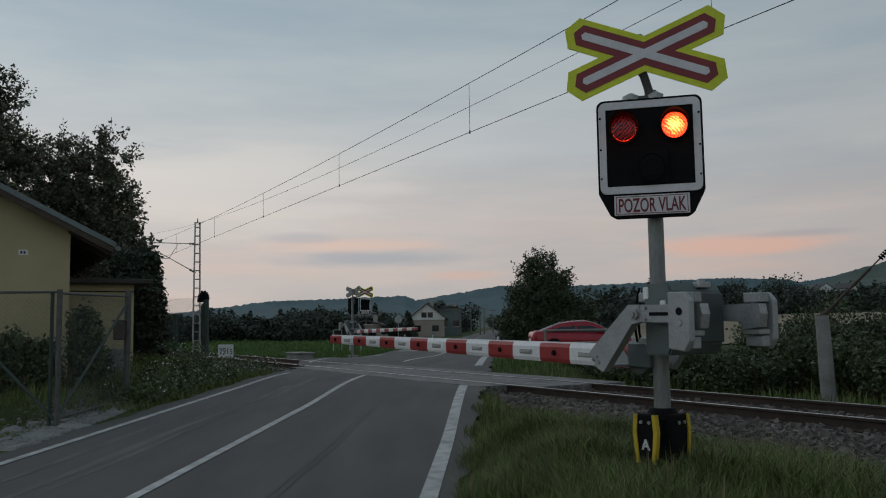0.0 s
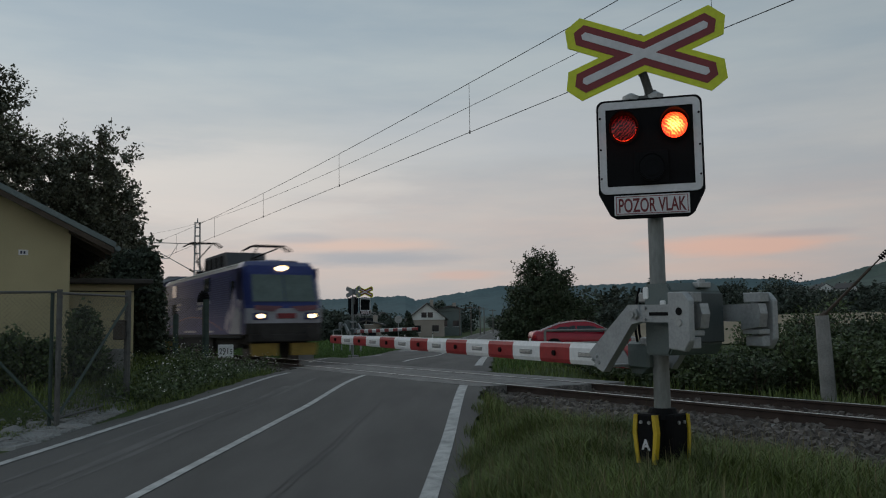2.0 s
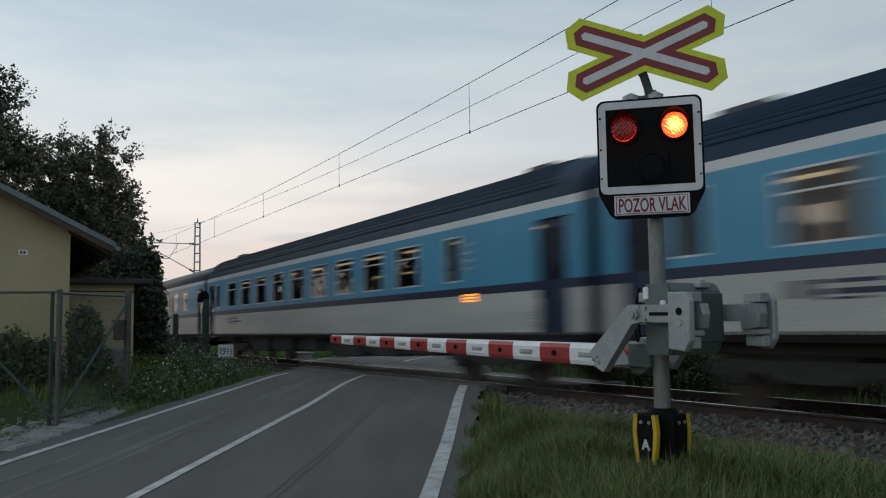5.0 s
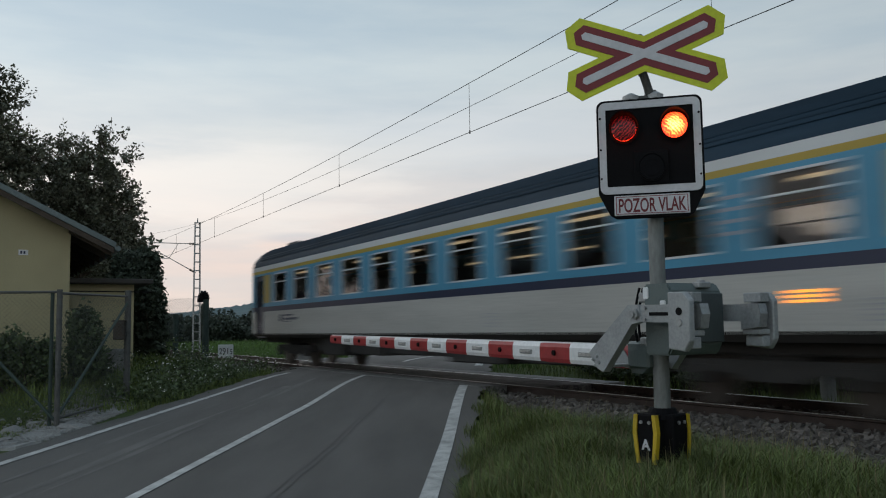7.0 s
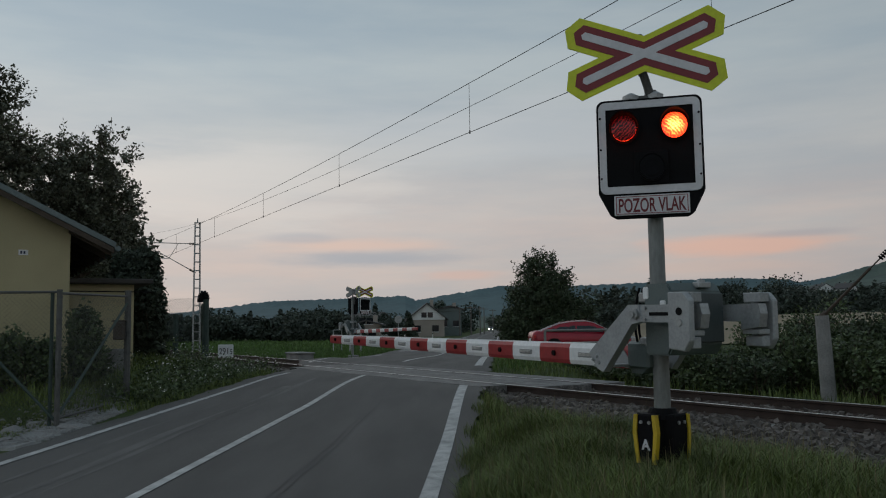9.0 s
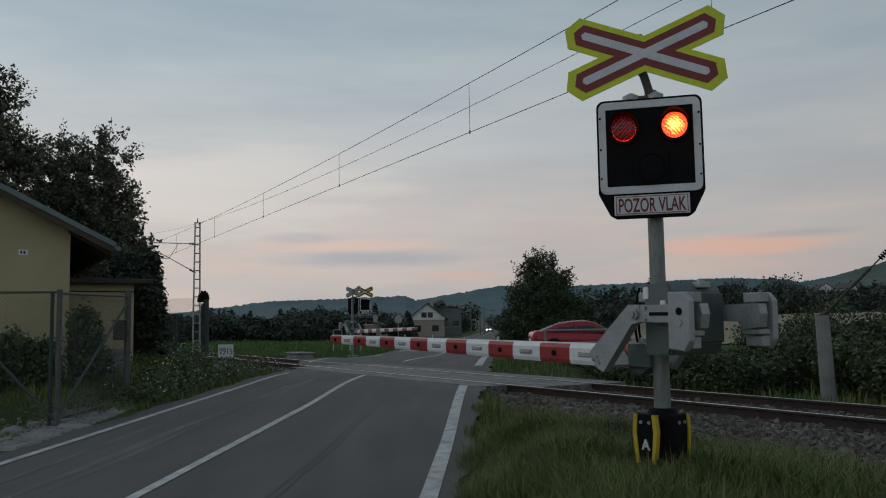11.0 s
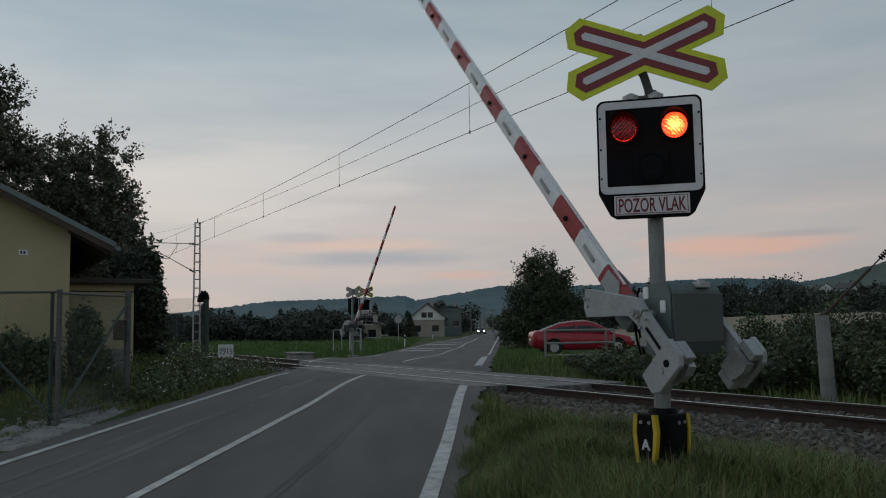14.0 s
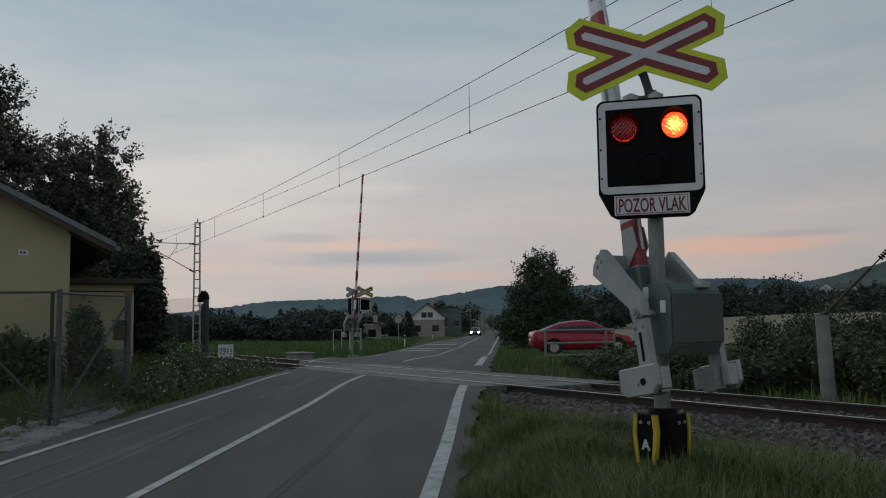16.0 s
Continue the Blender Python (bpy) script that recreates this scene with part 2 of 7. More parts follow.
M_HOUSEW = material("white_render", (0.62, 0.63, 0.62), 0.85, dark=0.9, scale=0.6, fine=20)
M_HOUSEB = material("beige_render", (0.33, 0.29, 0.25), 0.9, dark=0.85, scale=0.6, fine=20)
M_HOUSEG = material("grey_green_render", (0.13, 0.16, 0.155), 0.9, dark=0.85, scale=0.6, fine=20)
M_PANE = material("dark_window_pane", (0.02, 0.022, 0.026), 0.08, dark=0.7, bump=0)
M_CARRED = material("red_car_paint", (0.30, 0.016, 0.030), 0.22, 0.15, dark=0.92, scale=2, fine=200, bump=0.0)
M_TYRE = material("tyre_rubber", (0.02, 0.02, 0.02), 0.85, bump=0.1)
M_RIM = material("alloy_rim", (0.45, 0.45, 0.46), 0.35, 0.9, bump=0)
M_CARDARK = material("dark_car_paint", (0.05, 0.05, 0.055), 0.3, bump=0)
M_TAIL = material("red_tail_lamp", (0.45, 0.02, 0.02), 0.2, bump=0)
M_HEAD = material("lit_head_lamp", (1, 0.95, 0.8), 0.3, bump=0, emit=(1.0, 0.86, 0.62), power=60.0)
M_LOCOHEAD = material("lit_locomotive_lamp", (1, 0.92, 0.75), 0.3, bump=0, emit=(1.0, 0.68, 0.32), power=6.0)
M_POLEWOOD = material("grey_wooden_pole", (0.16, 0.145, 0.13), 0.9, dark=0.7, scale=3, fine=20)
# train
M_TBLUE = material("sky_blue_coach_paint", (0.066, 0.275, 0.425), 0.38, dark=0.86, scale=0.6, fine=12, bump=0.02, spec=0.42)
M_TNAVY = material("navy_coach_paint", (0.011, 0.018, 0.052), 0.4, dark=0.85, scale=0.6, fine=12, bump=0.02)
M_TGREY = material("pale_grey_coach_paint", (0.46, 0.45, 0.42), 0.45, dark=0.78, scale=0.7, fine=10, bump=0.02, stretch=(0.4, 1, 3), spec=0.4)
M_TWHITE = material("white_coach_stripe", (0.62, 0.63, 0.63), 0.4, dark=0.88, scale=0.6, fine=12, bump=0.02)
M_TYELL = material("yellow_class_stripe", (0.42, 0.29, 0.03), 0.4, dark=0.88, scale=0.6, fine=12, bump=0.02)
M_TROOF = material("slate_blue_coach_roof", (0.020, 0.046, 0.075), 0.6, dark=0.7, scale=0.8, fine=8, bump=0.05, stretch=(0.5, 2, 2), spec=0.12)
M_TUNDER = material("grimy_underframe", (0.042, 0.038, 0.035), 0.9, dark=0.6, scale=2, fine=20)
M_TWHEEL = material("wheel_steel", (0.085, 0.070, 0.060), 0.6, 0.5, dark=0.6, scale=4, fine=30)
M_TINSIDE = material("coach_interior", (0.42, 0.36, 0.28), 0.8, dark=0.8, scale=2, fine=20)
M_TSEAT = material("dark_seat_cloth", (0.045, 0.05, 0.07), 0.9, scale=4, fine=40)
M_TLIGHT = material("warm_ceiling_strip", (1, 0.85, 0.5), 0.5, bump=0, emit=(1.0, 0.80, 0.52), power=0.40)
M_TAMBER = material("amber_display", (0.9, 0.4, 0.05), 0.5, bump=0, emit=(1.0, 0.30, 0.02), power=1.6)
M_TGLASS = glass("tinted_coach_glass", (0.60, 0.58, 0.54), 1.5)
M_LOCO = material("violet_blue_locomotive_paint", (0.024, 0.036, 0.145), 0.4, dark=0.75, scale=0.5, fine=8, bump=0.03, spec=0.25)
M_LOCOG = material("pale_grey_locomotive_print", (0.36, 0.36, 0.40), 0.4, dark=0.7, scale=1.2, fine=10, bump=0.02)
M_LOCOP = material("pink_locomotive_print", (0.20, 0.075, 0.10), 0.4, dark=0.6, scale=1.5, fine=10, bump=0.02)
M_LOCOMIX = material("mottled_white_and_rose_print", (0.50, 0.44, 0.46), 0.4, dark=0.7, scale=1.7, fine=5, bump=0.02, stain=(0.05, 0.04, 0.16))
# lighter copy of the body paint, for the light that the ribs catch
M_LOCORIB_LIT = material("locomotive_paint_lit_rib", (0.045, 0.068, 0.190), 0.4, dark=0.8, scale=0.8, fine=8, bump=0.02, spec=0.3)
M_LOCOROOF = material("dark_locomotive_roof", (0.060, 0.062, 0.068), 0.6, dark=0.7, scale=1, fine=10)
M_BUFFER = material("yellow_ochre_bufferbeam", (0.30, 0.20, 0.03), 0.6, dark=0.7, scale=3, fine=20)
M_SCREEN = material("greenish_windscreen", (0.085, 0.115, 0.105), 0.08, dark=0.8, scale=2, fine=10, bump=0)


# ---- mesh helpers ----
def part(name, bm, mat_, parent=None, label="", smooth=False):
    me = bpy.data.meshes.new(name)
    bm.normal_update()
    bm.to_mesh(me)
    bm.free()
    for m in (mat_ if isinstance(mat_, (list, tuple)) else [mat_]):
        me.materials.append(m)
    if smooth:
        me.shade_smooth()
    ob = new(name, me)
    if parent is not None:
        ob.parent = parent
    if label:
        tagged(ob, label)
    return ob


def empty(name, m, label="", category="", group="", kind=""):
    ob = new(name)
    ob.empty_display_size = 0.2
    ob.matrix_world = m
    return tagged(ob, label, category, group, kind)


def block(bm, x0, x1, y0, y1, z0, z1, bev=0.0, m=None, mi=0):
    """A box, its edges bevelled, placed by m."""
    vs = [bm.verts.new(v) for v in ((x0, y0, z0), (x1, y0, z0), (x1, y1, z0), (x0, y1, z0), (x0, y0, z1), (x1, y0, z1), (x1, y1, z1), (x0, y1, z1))]
    fs = [bm.faces.new([vs[i] for i in f]) for f in ((3, 2, 1, 0), (4, 5, 6, 7), (0, 1, 5, 4), (1, 2, 6, 5), (2, 3, 7, 6), (3, 0, 4, 7))]
    for f in fs:
        f.material_index = mi
    if bev:
        es = list({e for f in fs for e in f.edges})
        r = bmesh.ops.bevel(bm, geom=es, offset=bev, segments=1, affect="EDGES")
        vs = list({v for f in r["faces"] for v in f.verts} | {v for v in vs if v.is_valid})
    if m is not None:
        bmesh.ops.transform(bm, matrix=m, verts=vs)
    return vs


def rod(bm, a, b, r0, r1=None, n=8, caps=True):
    """A tapered round bar from a to b."""
    a, b = Vector(a), Vector(b)
    r1 = r0 if r1 is None else r1
    q = (b - a).to_track_quat("Z", "Y")
    rings = []
    for p, r in ((a, r0), (b, r1)):
        rings.append([bm.verts.new(p + q @ Vector((r * math.cos(k * math.tau / n), r * math.sin(k * math.tau / n), 0))) for k in range(n)])
    for k in range(n):
        bm.faces.new((rings[0][k], rings[0][(k + 1) % n], rings[1][(k + 1) % n], rings[1][k]))
    if caps:
        bm.faces.new(rings[0][::-1])
        bm.faces.new(rings[1])
    return rings


def prism(bm, pts, y0, y1, m=None, axis="y", mi=0):
    """A polygon of (x, z) pairs drawn out along y (or of (y, z) along x)."""
    if axis == "y":
        a = [bm.verts.new((x, y0, z)) for x, z in pts]
        b = [bm.verts.new((x, y1, z)) for x, z in pts]
    else:
        a = [bm.verts.new((y0, x, z)) for x, z in pts]
        b = [bm.verts.new((y1, x, z)) for x, z in pts]
    fs = [bm.faces.new(a), bm.faces.new(b[::-1])]
    n = len(pts)
    for k in range(n):
        fs.append(bm.faces.new((a[(k + 1) % n], a[k], b[k], b[(k + 1) % n])))
    for f in fs:
        f.material_index = mi
    bmesh.ops.recalc_face_normals(bm, faces=fs)
    if m is not None:
        bmesh.ops.transform(bm, matrix=m, verts=a + b)
    return a + b


def disc(bm, c, r, depth, n=20, m=None):
    """A short round plate facing -y at c."""
    pts = [(c[0] + r * math.cos(k * math.tau / n), c[2] + r * math.sin(k * math.tau / n)) for k in range(n)]
    return prism(bm, pts, c[1], c[1] + depth, m)


def mesh_of(name, verts, faces, mat_, parent=None, label="", smooth=False):
    me = bpy.data.meshes.new(name)
    me.from_pydata(verts, [], faces)
    me.materials.append(mat_)
    if smooth:
        me.shade_smooth()
    me.update()
    ob = new(name, me)
    if parent is not None:
        ob.parent = parent
    return tagged(ob, label) if label else ob


def leaf_mesh(name, centres, size, mat_, parent=None, label="", rng=None, long=1.6, droop=0.0):
    """Many small four-cornered leaves at the given centres."""
    rng = rng or np.random.default_rng(1)
    c = np.asarray(centres, float)
    n = len(c)
    a = rng.normal(size=(n, 3))
    a[:, 2] = a[:, 2] * 0.7 - droop
    a /= np.linalg.norm(a, axis=1)[:, None]
    b = rng.normal(size=(n, 3))
    b -= (b * a).sum(1)[:, None] * a
    b /= np.linalg.norm(b, axis=1)[:, None]
    s = size * rng.uniform(0.6, 1.35, n)[:, None]
    v = np.empty((n, 4, 3))
    v[:, 0], v[:, 2] = c - a * s * long / 2, c + a * s * long / 2
    v[:, 1], v[:, 3] = c + b * s / 2, c - b * s / 2
    f = np.arange(4 * n).reshape(n, 4)
    return mesh_of(name, v.reshape(-1, 3).tolist(), f.tolist(), mat_, parent, label)


def blob_points(rng, blobs, n, shell=0.55):
    """Points scattered over the outer parts of ellipsoids (cx, cy, cz, rx, ry, rz)."""
    bl = np.asarray(blobs, float)
    wgt = (bl[:, 3] * bl[:, 5]) / (bl[:, 3] * bl[:, 5]).sum()
    k = rng.choice(len(bl), n, p=wgt)
    d = rng.normal(size=(n, 3))
    d /= np.linalg.norm(d, axis=1)[:, None]
    r = shell + (1 - shell) * rng.random(n) ** 0.6
    r *= 1 + 0.12 * rng.normal(size=n)
    return bl[k, :3] + d * r[:, None] * bl[k, 3:]


# ---- plan ----
TRACK_AZ = -28.55
TDIR = Vector((math.sin(radians(TRACK_AZ)), math.cos(radians(TRACK_AZ)), 0))      # along the track, away
TNOR = Vector((TDIR.y, -TDIR.x, 0))                                             # across the track, away
TRACK_D = 10.11
TRACK = Matrix.Translation(TNOR * TRACK_D) @ Matrix(((-TDIR.x, TNOR.x, 0, 0), (-TDIR.y, TNOR.y, 0, 0), (0, 0, 1, 0), (0, 0, 0, 1)))


def across(x, y):
    """Metres from the track's middle, away from the eye."""
    return TNOR.x * x + TNOR.y * y - TRACK_D


def road_mid(y):
    return -2.95 + 0.069 * (y - 8)


def smooth_step(a, b, v):
    k = min(1.0, max(0.0, (v - a) / (b - a)))
    return k * k * (3 - 2 * k)


def road_z(y, x=None):
    if y < 22.0:
        z = -0.62 + 0.02763 * y
    else:
        z = -0.012 - 0.368 * smooth_step(29, 52, y)
    q = abs(across(road_mid(y) if x is None else x, y))
    return z + (-0.012 - z) * (1 - smooth_step(1.7, 5.0, q))


def ground_z(x, y):
    q = across(x, y)
    rx = x - road_mid(y)
    if q < 0:
        z = max(-0.75, road_z(y, x)) - 0.06
        verge = -0.02 - 0.03 * min(6, max(0.0, 8 - y))
        z = z + (verge - z) * smooth_step(3.1, 4.3, rx) if rx > 0 else z
        if rx < 0:
            z -= 0.10 * smooth_step(2.6, 4.5, -rx)
            z += 0.55 * smooth_step(3.6, 4.5, -rx) * smooth_step(13.4, 19.0, y) * smooth_step(3.6, 6.0, -q)
    else:
        z = road_z(y, x) - 0.06 if abs(rx) < 5 else -0.42
        if abs(rx) >= 5:
            z = z + (road_z(y, x) - 0.06 - z) * (1 - smooth_step(5, 9, abs(rx)))
    bed = (1 - smooth_step(2.9, 4.4, -q)) if q < 0 else (1 - smooth_step(2.2, 4.2, q))
    deep = -0.33 if q < 0 else -0.46
    clear = smooth_step(2.9, 3.7, abs(rx))
    z = z + (deep - z) * bed * clear
    far = math.hypot(x, y)
    if far > 60 and abs(rx) > 8:
        z += 0.10 * noise.noise((x * 0.02, y * 0.02, 0.3)) * min(1, (far - 60) / 60)
    return z

# ---- ground, road and track ----
def grow(lo, hi, step, end, factor=1.35):
    vals, v, s = list(np.arange(lo, hi + 1e-6, step)), hi, step
    while v < end:
        s *= factor
        v += s
        vals.append(v)
    v, s = lo, step
    while v > -end:
        s *= factor
        v -= s
        vals.insert(0, v)
    return vals


def make_ground():
    xs, ys = grow(-14, 16, 0.5, 3200), grow(-2, 44, 0.5, 3200)
    vs = [(x, y, ground_z(x, y)) for y in ys for x in xs]
    w = len(xs)
    fs = [(j * w + i, j * w + i + 1, (j + 1) * w + i + 1, (j + 1) * w + i) for j in range(len(ys) - 1) for i in range(w - 1)]
    ob = mesh_of("ground", vs, fs, M_SOIL, smooth=True)
    tagged(ob, "dark green meadow soil with patchy grass cover", "ground", kind="structure")


def ribbon(bm, left, right, y0, y1, lift, step=0.3, wide=False):
    """A strip of the road between two lateral offsets from its middle."""
    m_ = 20 if wide else 1
    n = max(1, int((y1 - y0) / step)) if y1 < 90 or step > 1 else max(1, int((y1 - y0) / 1.5))
    rows = []
    for k in range(n + 1):
        y = y0 + (y1 - y0) * k / n
        l_, r_ = (left(y) if callable(left) else left), (right(y) if callable(right) else right)
        row = []
        for j in range(m_ + 1):
            x = road_mid(y) + l_ + (r_ - l_) * j / m_
            row.append(bm.verts.new((x, y, road_z(y, x) + lift)))
        rows.append(row)
    for a, b in zip(rows, rows[1:]):
        for j in range(min(len(a), len(b)) - 1):
            bm.faces.new((a[j], a[j + 1], b[j + 1], b[j]))


def bay(y):
    """The road's extra width on one side past the crossing."""
    return 1.25 * smooth_step(26.5, 32, y) * (1 - smooth_step(85, 125, y))


def make_road():
    bm = bmesh.new()
    ribbon(bm, lambda y: -2.75 - bay(y) + 0.05 * math.sin(y * 2.3) + 0.03 * math.sin(y * 7.1), lambda y: 3.10 + 0.06 * math.sin(y * 1.9 + 1) + 0.04 * math.sin(y * 6.3), -8, 60, 0.0, wide=True)
    ribbon(bm, lambda y: -2.75 - bay(y), 3.10, 60, 1200, 0.0, 4.0)
    road = part("road", bm, M_ASPHALT)
    tagged(road, "worn dark grey asphalt road with white lines", "road", kind="structure")
    for l_, r_, a, b in ((-2.38, -2.26, -6, 23.4), (-0.06, 0.06, -6, 21.6), (lambda y: 2.60 + 0.011 * (17 - y), lambda y: 2.77 + 0.011 * (17 - y), -6, 17.4),
                         (2.60, 2.84, 26.0, 36.0), (2.62, 2.74, 44, 400), (lambda y: -0.06 + 0.10 * math.sin(y * 0.21), lambda y: 0.07 + 0.10 * math.sin(y * 0.21), 30.0, 120), (lambda y: -2.38 - bay(y), lambda y: -2.26 - bay(y), 30.5, 50), (lambda y: -2.38 - bay(y), lambda y: -2.26 - bay(y), 60, 400)):
        bm = bmesh.new()
        ribbon(bm, l_, r_, a, b, 0.008)
        part("road_line", bm, M_LINE, road)
    for k in range(14):
        bm = bmesh.new()
        ribbon(bm, -0.06, 0.06, 126 + k * 9, 130.5 + k * 9, 0.006)
        part("road_line", bm, M_LINE, road)
    # stop line across the far lane
    for a, b, y0, y1 in ((-3.5, -1.2, 57.0, 58.4), (-3.3, -0.3, 62.5, 63.6), (-3.4, -0.8, 76.0, 78.0), (-2.9, -0.6, 84.0, 85.5)):
        bm = bmesh.new()
        ribbon(bm, a, b, y0, y1, 0.012)
        part("stop_line", bm, M_LINE, road)
    for o, w_, a, b in ((-1.25, 0.11, 2, 19), (-1.05, 0.05, 8, 21), (-1.75, 0.06, -2, 16)):
        bm = bmesh.new()
        ribbon(bm, lambda y, o=o, w_=w_: o - w_ / 2 + 0.05 * math.sin(y * 0.9), lambda y, o=o, w_=w_: o + w_ / 2 + 0.05 * math.sin(y * 0.7 + 1), a, b, 0.003)
        part("dusty_streak", bm, M_PATCH, road)


def make_seams():
    """Tar-filled cracks along the lane, each a thin dark ribbon."""
    for o, a, b, w_ in ((1.38, 5.0, 18.5, 0.022), (1.30, 7.5, 14.0, 0.014), (-1.0, 12.0, 20.0, 0.012)):
        bm = bmesh.new()
        ribbon(bm, lambda y: o - w_ / 2 + 0.018 * math.sin(y * 1.3) + 0.008 * math.sin(y * 5.3) - 0.012 * (y - 8), lambda y: o + w_ / 2 + 0.018 * math.sin(y * 1.3) + 0.008 * math.sin(y * 5.3) - 0.012 * (y - 8), a, b, 0.006, 0.15)
        ob = part("tar_seam", bm, M_TAR, bpy.data.objects["road"])


def make_track():
    bed = empty("railway_track", TRACK, "single railway track with brown rusty rails on grey ballast", "railway track", kind="structure")
    # ballast shoulders as one body
    bm = bmesh.new()
    for a, b in ((-140, -26.0), (-13.9, 60)):
        prism(bm, [(-3.8, -0.36), (-1.75, -0.175), (1.75, -0.175), (2.9, -0.50)], a, b, axis="x")
    part("ballast_bed", bm, M_BALLAST, bed)
    for side in (-0.7535, 0.7535):
        bm = bmesh.new()
        prof = [(-0.075, -0.172), (0.075, -0.172), (0.075, -0.160), (0.012, -0.135), (0.010, -0.045), (0.036, -0.032), (0.036, -0.004), (-0.036, -0.004), (-0.036, -0.032), (-0.010, -0.045), (-0.012, -0.135), (-0.075, -0.160)]
        prism(bm, [(side + a, b) for a, b in prof], -400, 60, axis="x")
        rail = part("rail", bm, M_RUST, bed)
        bm = bmesh.new()
        block(bm, -400, 60, side - 0.030, side + 0.030, -0.004, 0.0)
        part("rail_head", bm, M_RAILTOP, rail, "polished running surface of the rail")
    # sleepers
    bm = bmesh.new()
    prism(bm, [(-0.13, -0.30), (0.13, -0.30), (0.10, -0.165), (-0.10, -0.165)], -1.22, 1.22)
    first = part("sleeper", bm, M_SLEEPER, bed)
    x = -60.0
    spots = []
    while x < 20:
        if not -25.8 < x < -13.6:
            spots.append(x)
        x += 0.6
    for x in spots:
        o = new("sleeper", first.data)
        o.parent = bed
        o.location = (x, 0, random.uniform(-0.006, 0.006))
    first.location = (spots[0] - 0.6, 0, 0)
    # loose stones where the eye is near, joined
    rng = np.random.default_rng(5)
    vs, fs = [], []
    base = [(-1, -1, -1), (1, -1, -1), (1, 1, -1), (-1, 1, -1), (-0.7, -0.7, 1), (0.8, -0.6, 1), (0.6, 0.7, 1), (-0.6, 0.8, 1)]
    bf = ((3, 2, 1, 0), (4, 5, 6, 7), (0, 1, 5, 4), (1, 2, 6, 5), (2, 3, 7, 6), (3, 0, 4, 7))
    for k in range(15000):
        x = -14.4 + 18.7 * rng.random() ** 0.8 if k < 13500 else -50 + 24 * rng.random()
        q = rng.uniform(-3.5, 1.9) if k % 3 else rng.uniform(-3.7, -0.9)
        z = -0.175 if abs(q) < 1.75 else -0.175 - (abs(q) - 1.75) * (0.09 if q < 0 else 0.283)
        s = rng.uniform(0.018, 0.042)
        if 0.86 < -q < 1.24 and abs((x + 60.3) % 0.6 - 0.3) < 0.13 and rng.random() < 0.85:
            continue
        rot = Euler(rng.uniform(0, 6.28, 3)).to_matrix()
        o = len(vs)
        for b_ in base:
            p = rot @ Vector((b_[0] * s * 1.25, b_[1] * s, b_[2] * s * 0.75))
            vs.append((x + p.x, q + p.y, z + p.z + s * 0.4))
        fs += [tuple(i + o for i in f) for f in bf]
    tagged(mesh_of("ballast_stones", vs, fs, M_BALLAST, bed), kind="stuff")
    # crossing panels between and beside the rails
    for y0, y1 in ((-0.66, 0.66), (-1.50, -0.84), (0.84, 1.50)):
        for k in range(9 if y0 < -1 else 10):
            bm = bmesh.new()
            a = -26.4 + k * 1.27 + (0.5 if y0 < -1 else 0.0)
            block(bm, a, a + 1.262, y0, y1, -0.16, -0.006 + 0.0015 * (k % 3), 0.004)
            part("crossing_panel", bm, M_PANEL, bed)
    # low concrete cable box beside the crossing
    bm = bmesh.new()
    block(bm, -36.9, -35.3, 2.0, 2.7, -0.45, 0.10, 0.03)
    block(bm, -36.95, -35.25, 1.95, 2.75, 0.102, 0.17, 0.015)
    ob = part("cable_box", bm, M_CONC)
    ob.matrix_world = TRACK
    tagged(ob, "low pale concrete cable box beside the track", "cable box")


make_ground()
make_road()
make_seams()
make_track()

# ---- the barrier with its drive, and the warning signal on the same post ----
BOOM_AZ = -27.78
BU = Vector((math.sin(radians(BOOM_AZ)), math.cos(radians(BOOM_AZ)), 0))
BW = Vector((BU.y, -BU.x, 0))
PIVOT = Vector((1.826, 6.788, 1.227))          # the turning axis, between the two arms
BARRIER = Matrix.Translation((PIVOT.x, PIVOT.y, 0)) @ Matrix(((BU.x, -BW.x, 0, 0), (BU.y, -BW.y, 0, 0), (0, 0, 1, 0), (0, 0, 0, 1)))
# barrier space: x along the lowered boom, y towards the eye, z up
BOOM_LEN, BOOM_OFF, STRIPE = 7.70, 0.357, 0.4885
POST_Z0 = 0.0


def boom_section(s):
    """Half height and half thickness of the boom, s metres from the turning axis."""
    k = s / BOOM_LEN
    return 0.098 - 0.038 * k, 0.052 - 0.014 * k


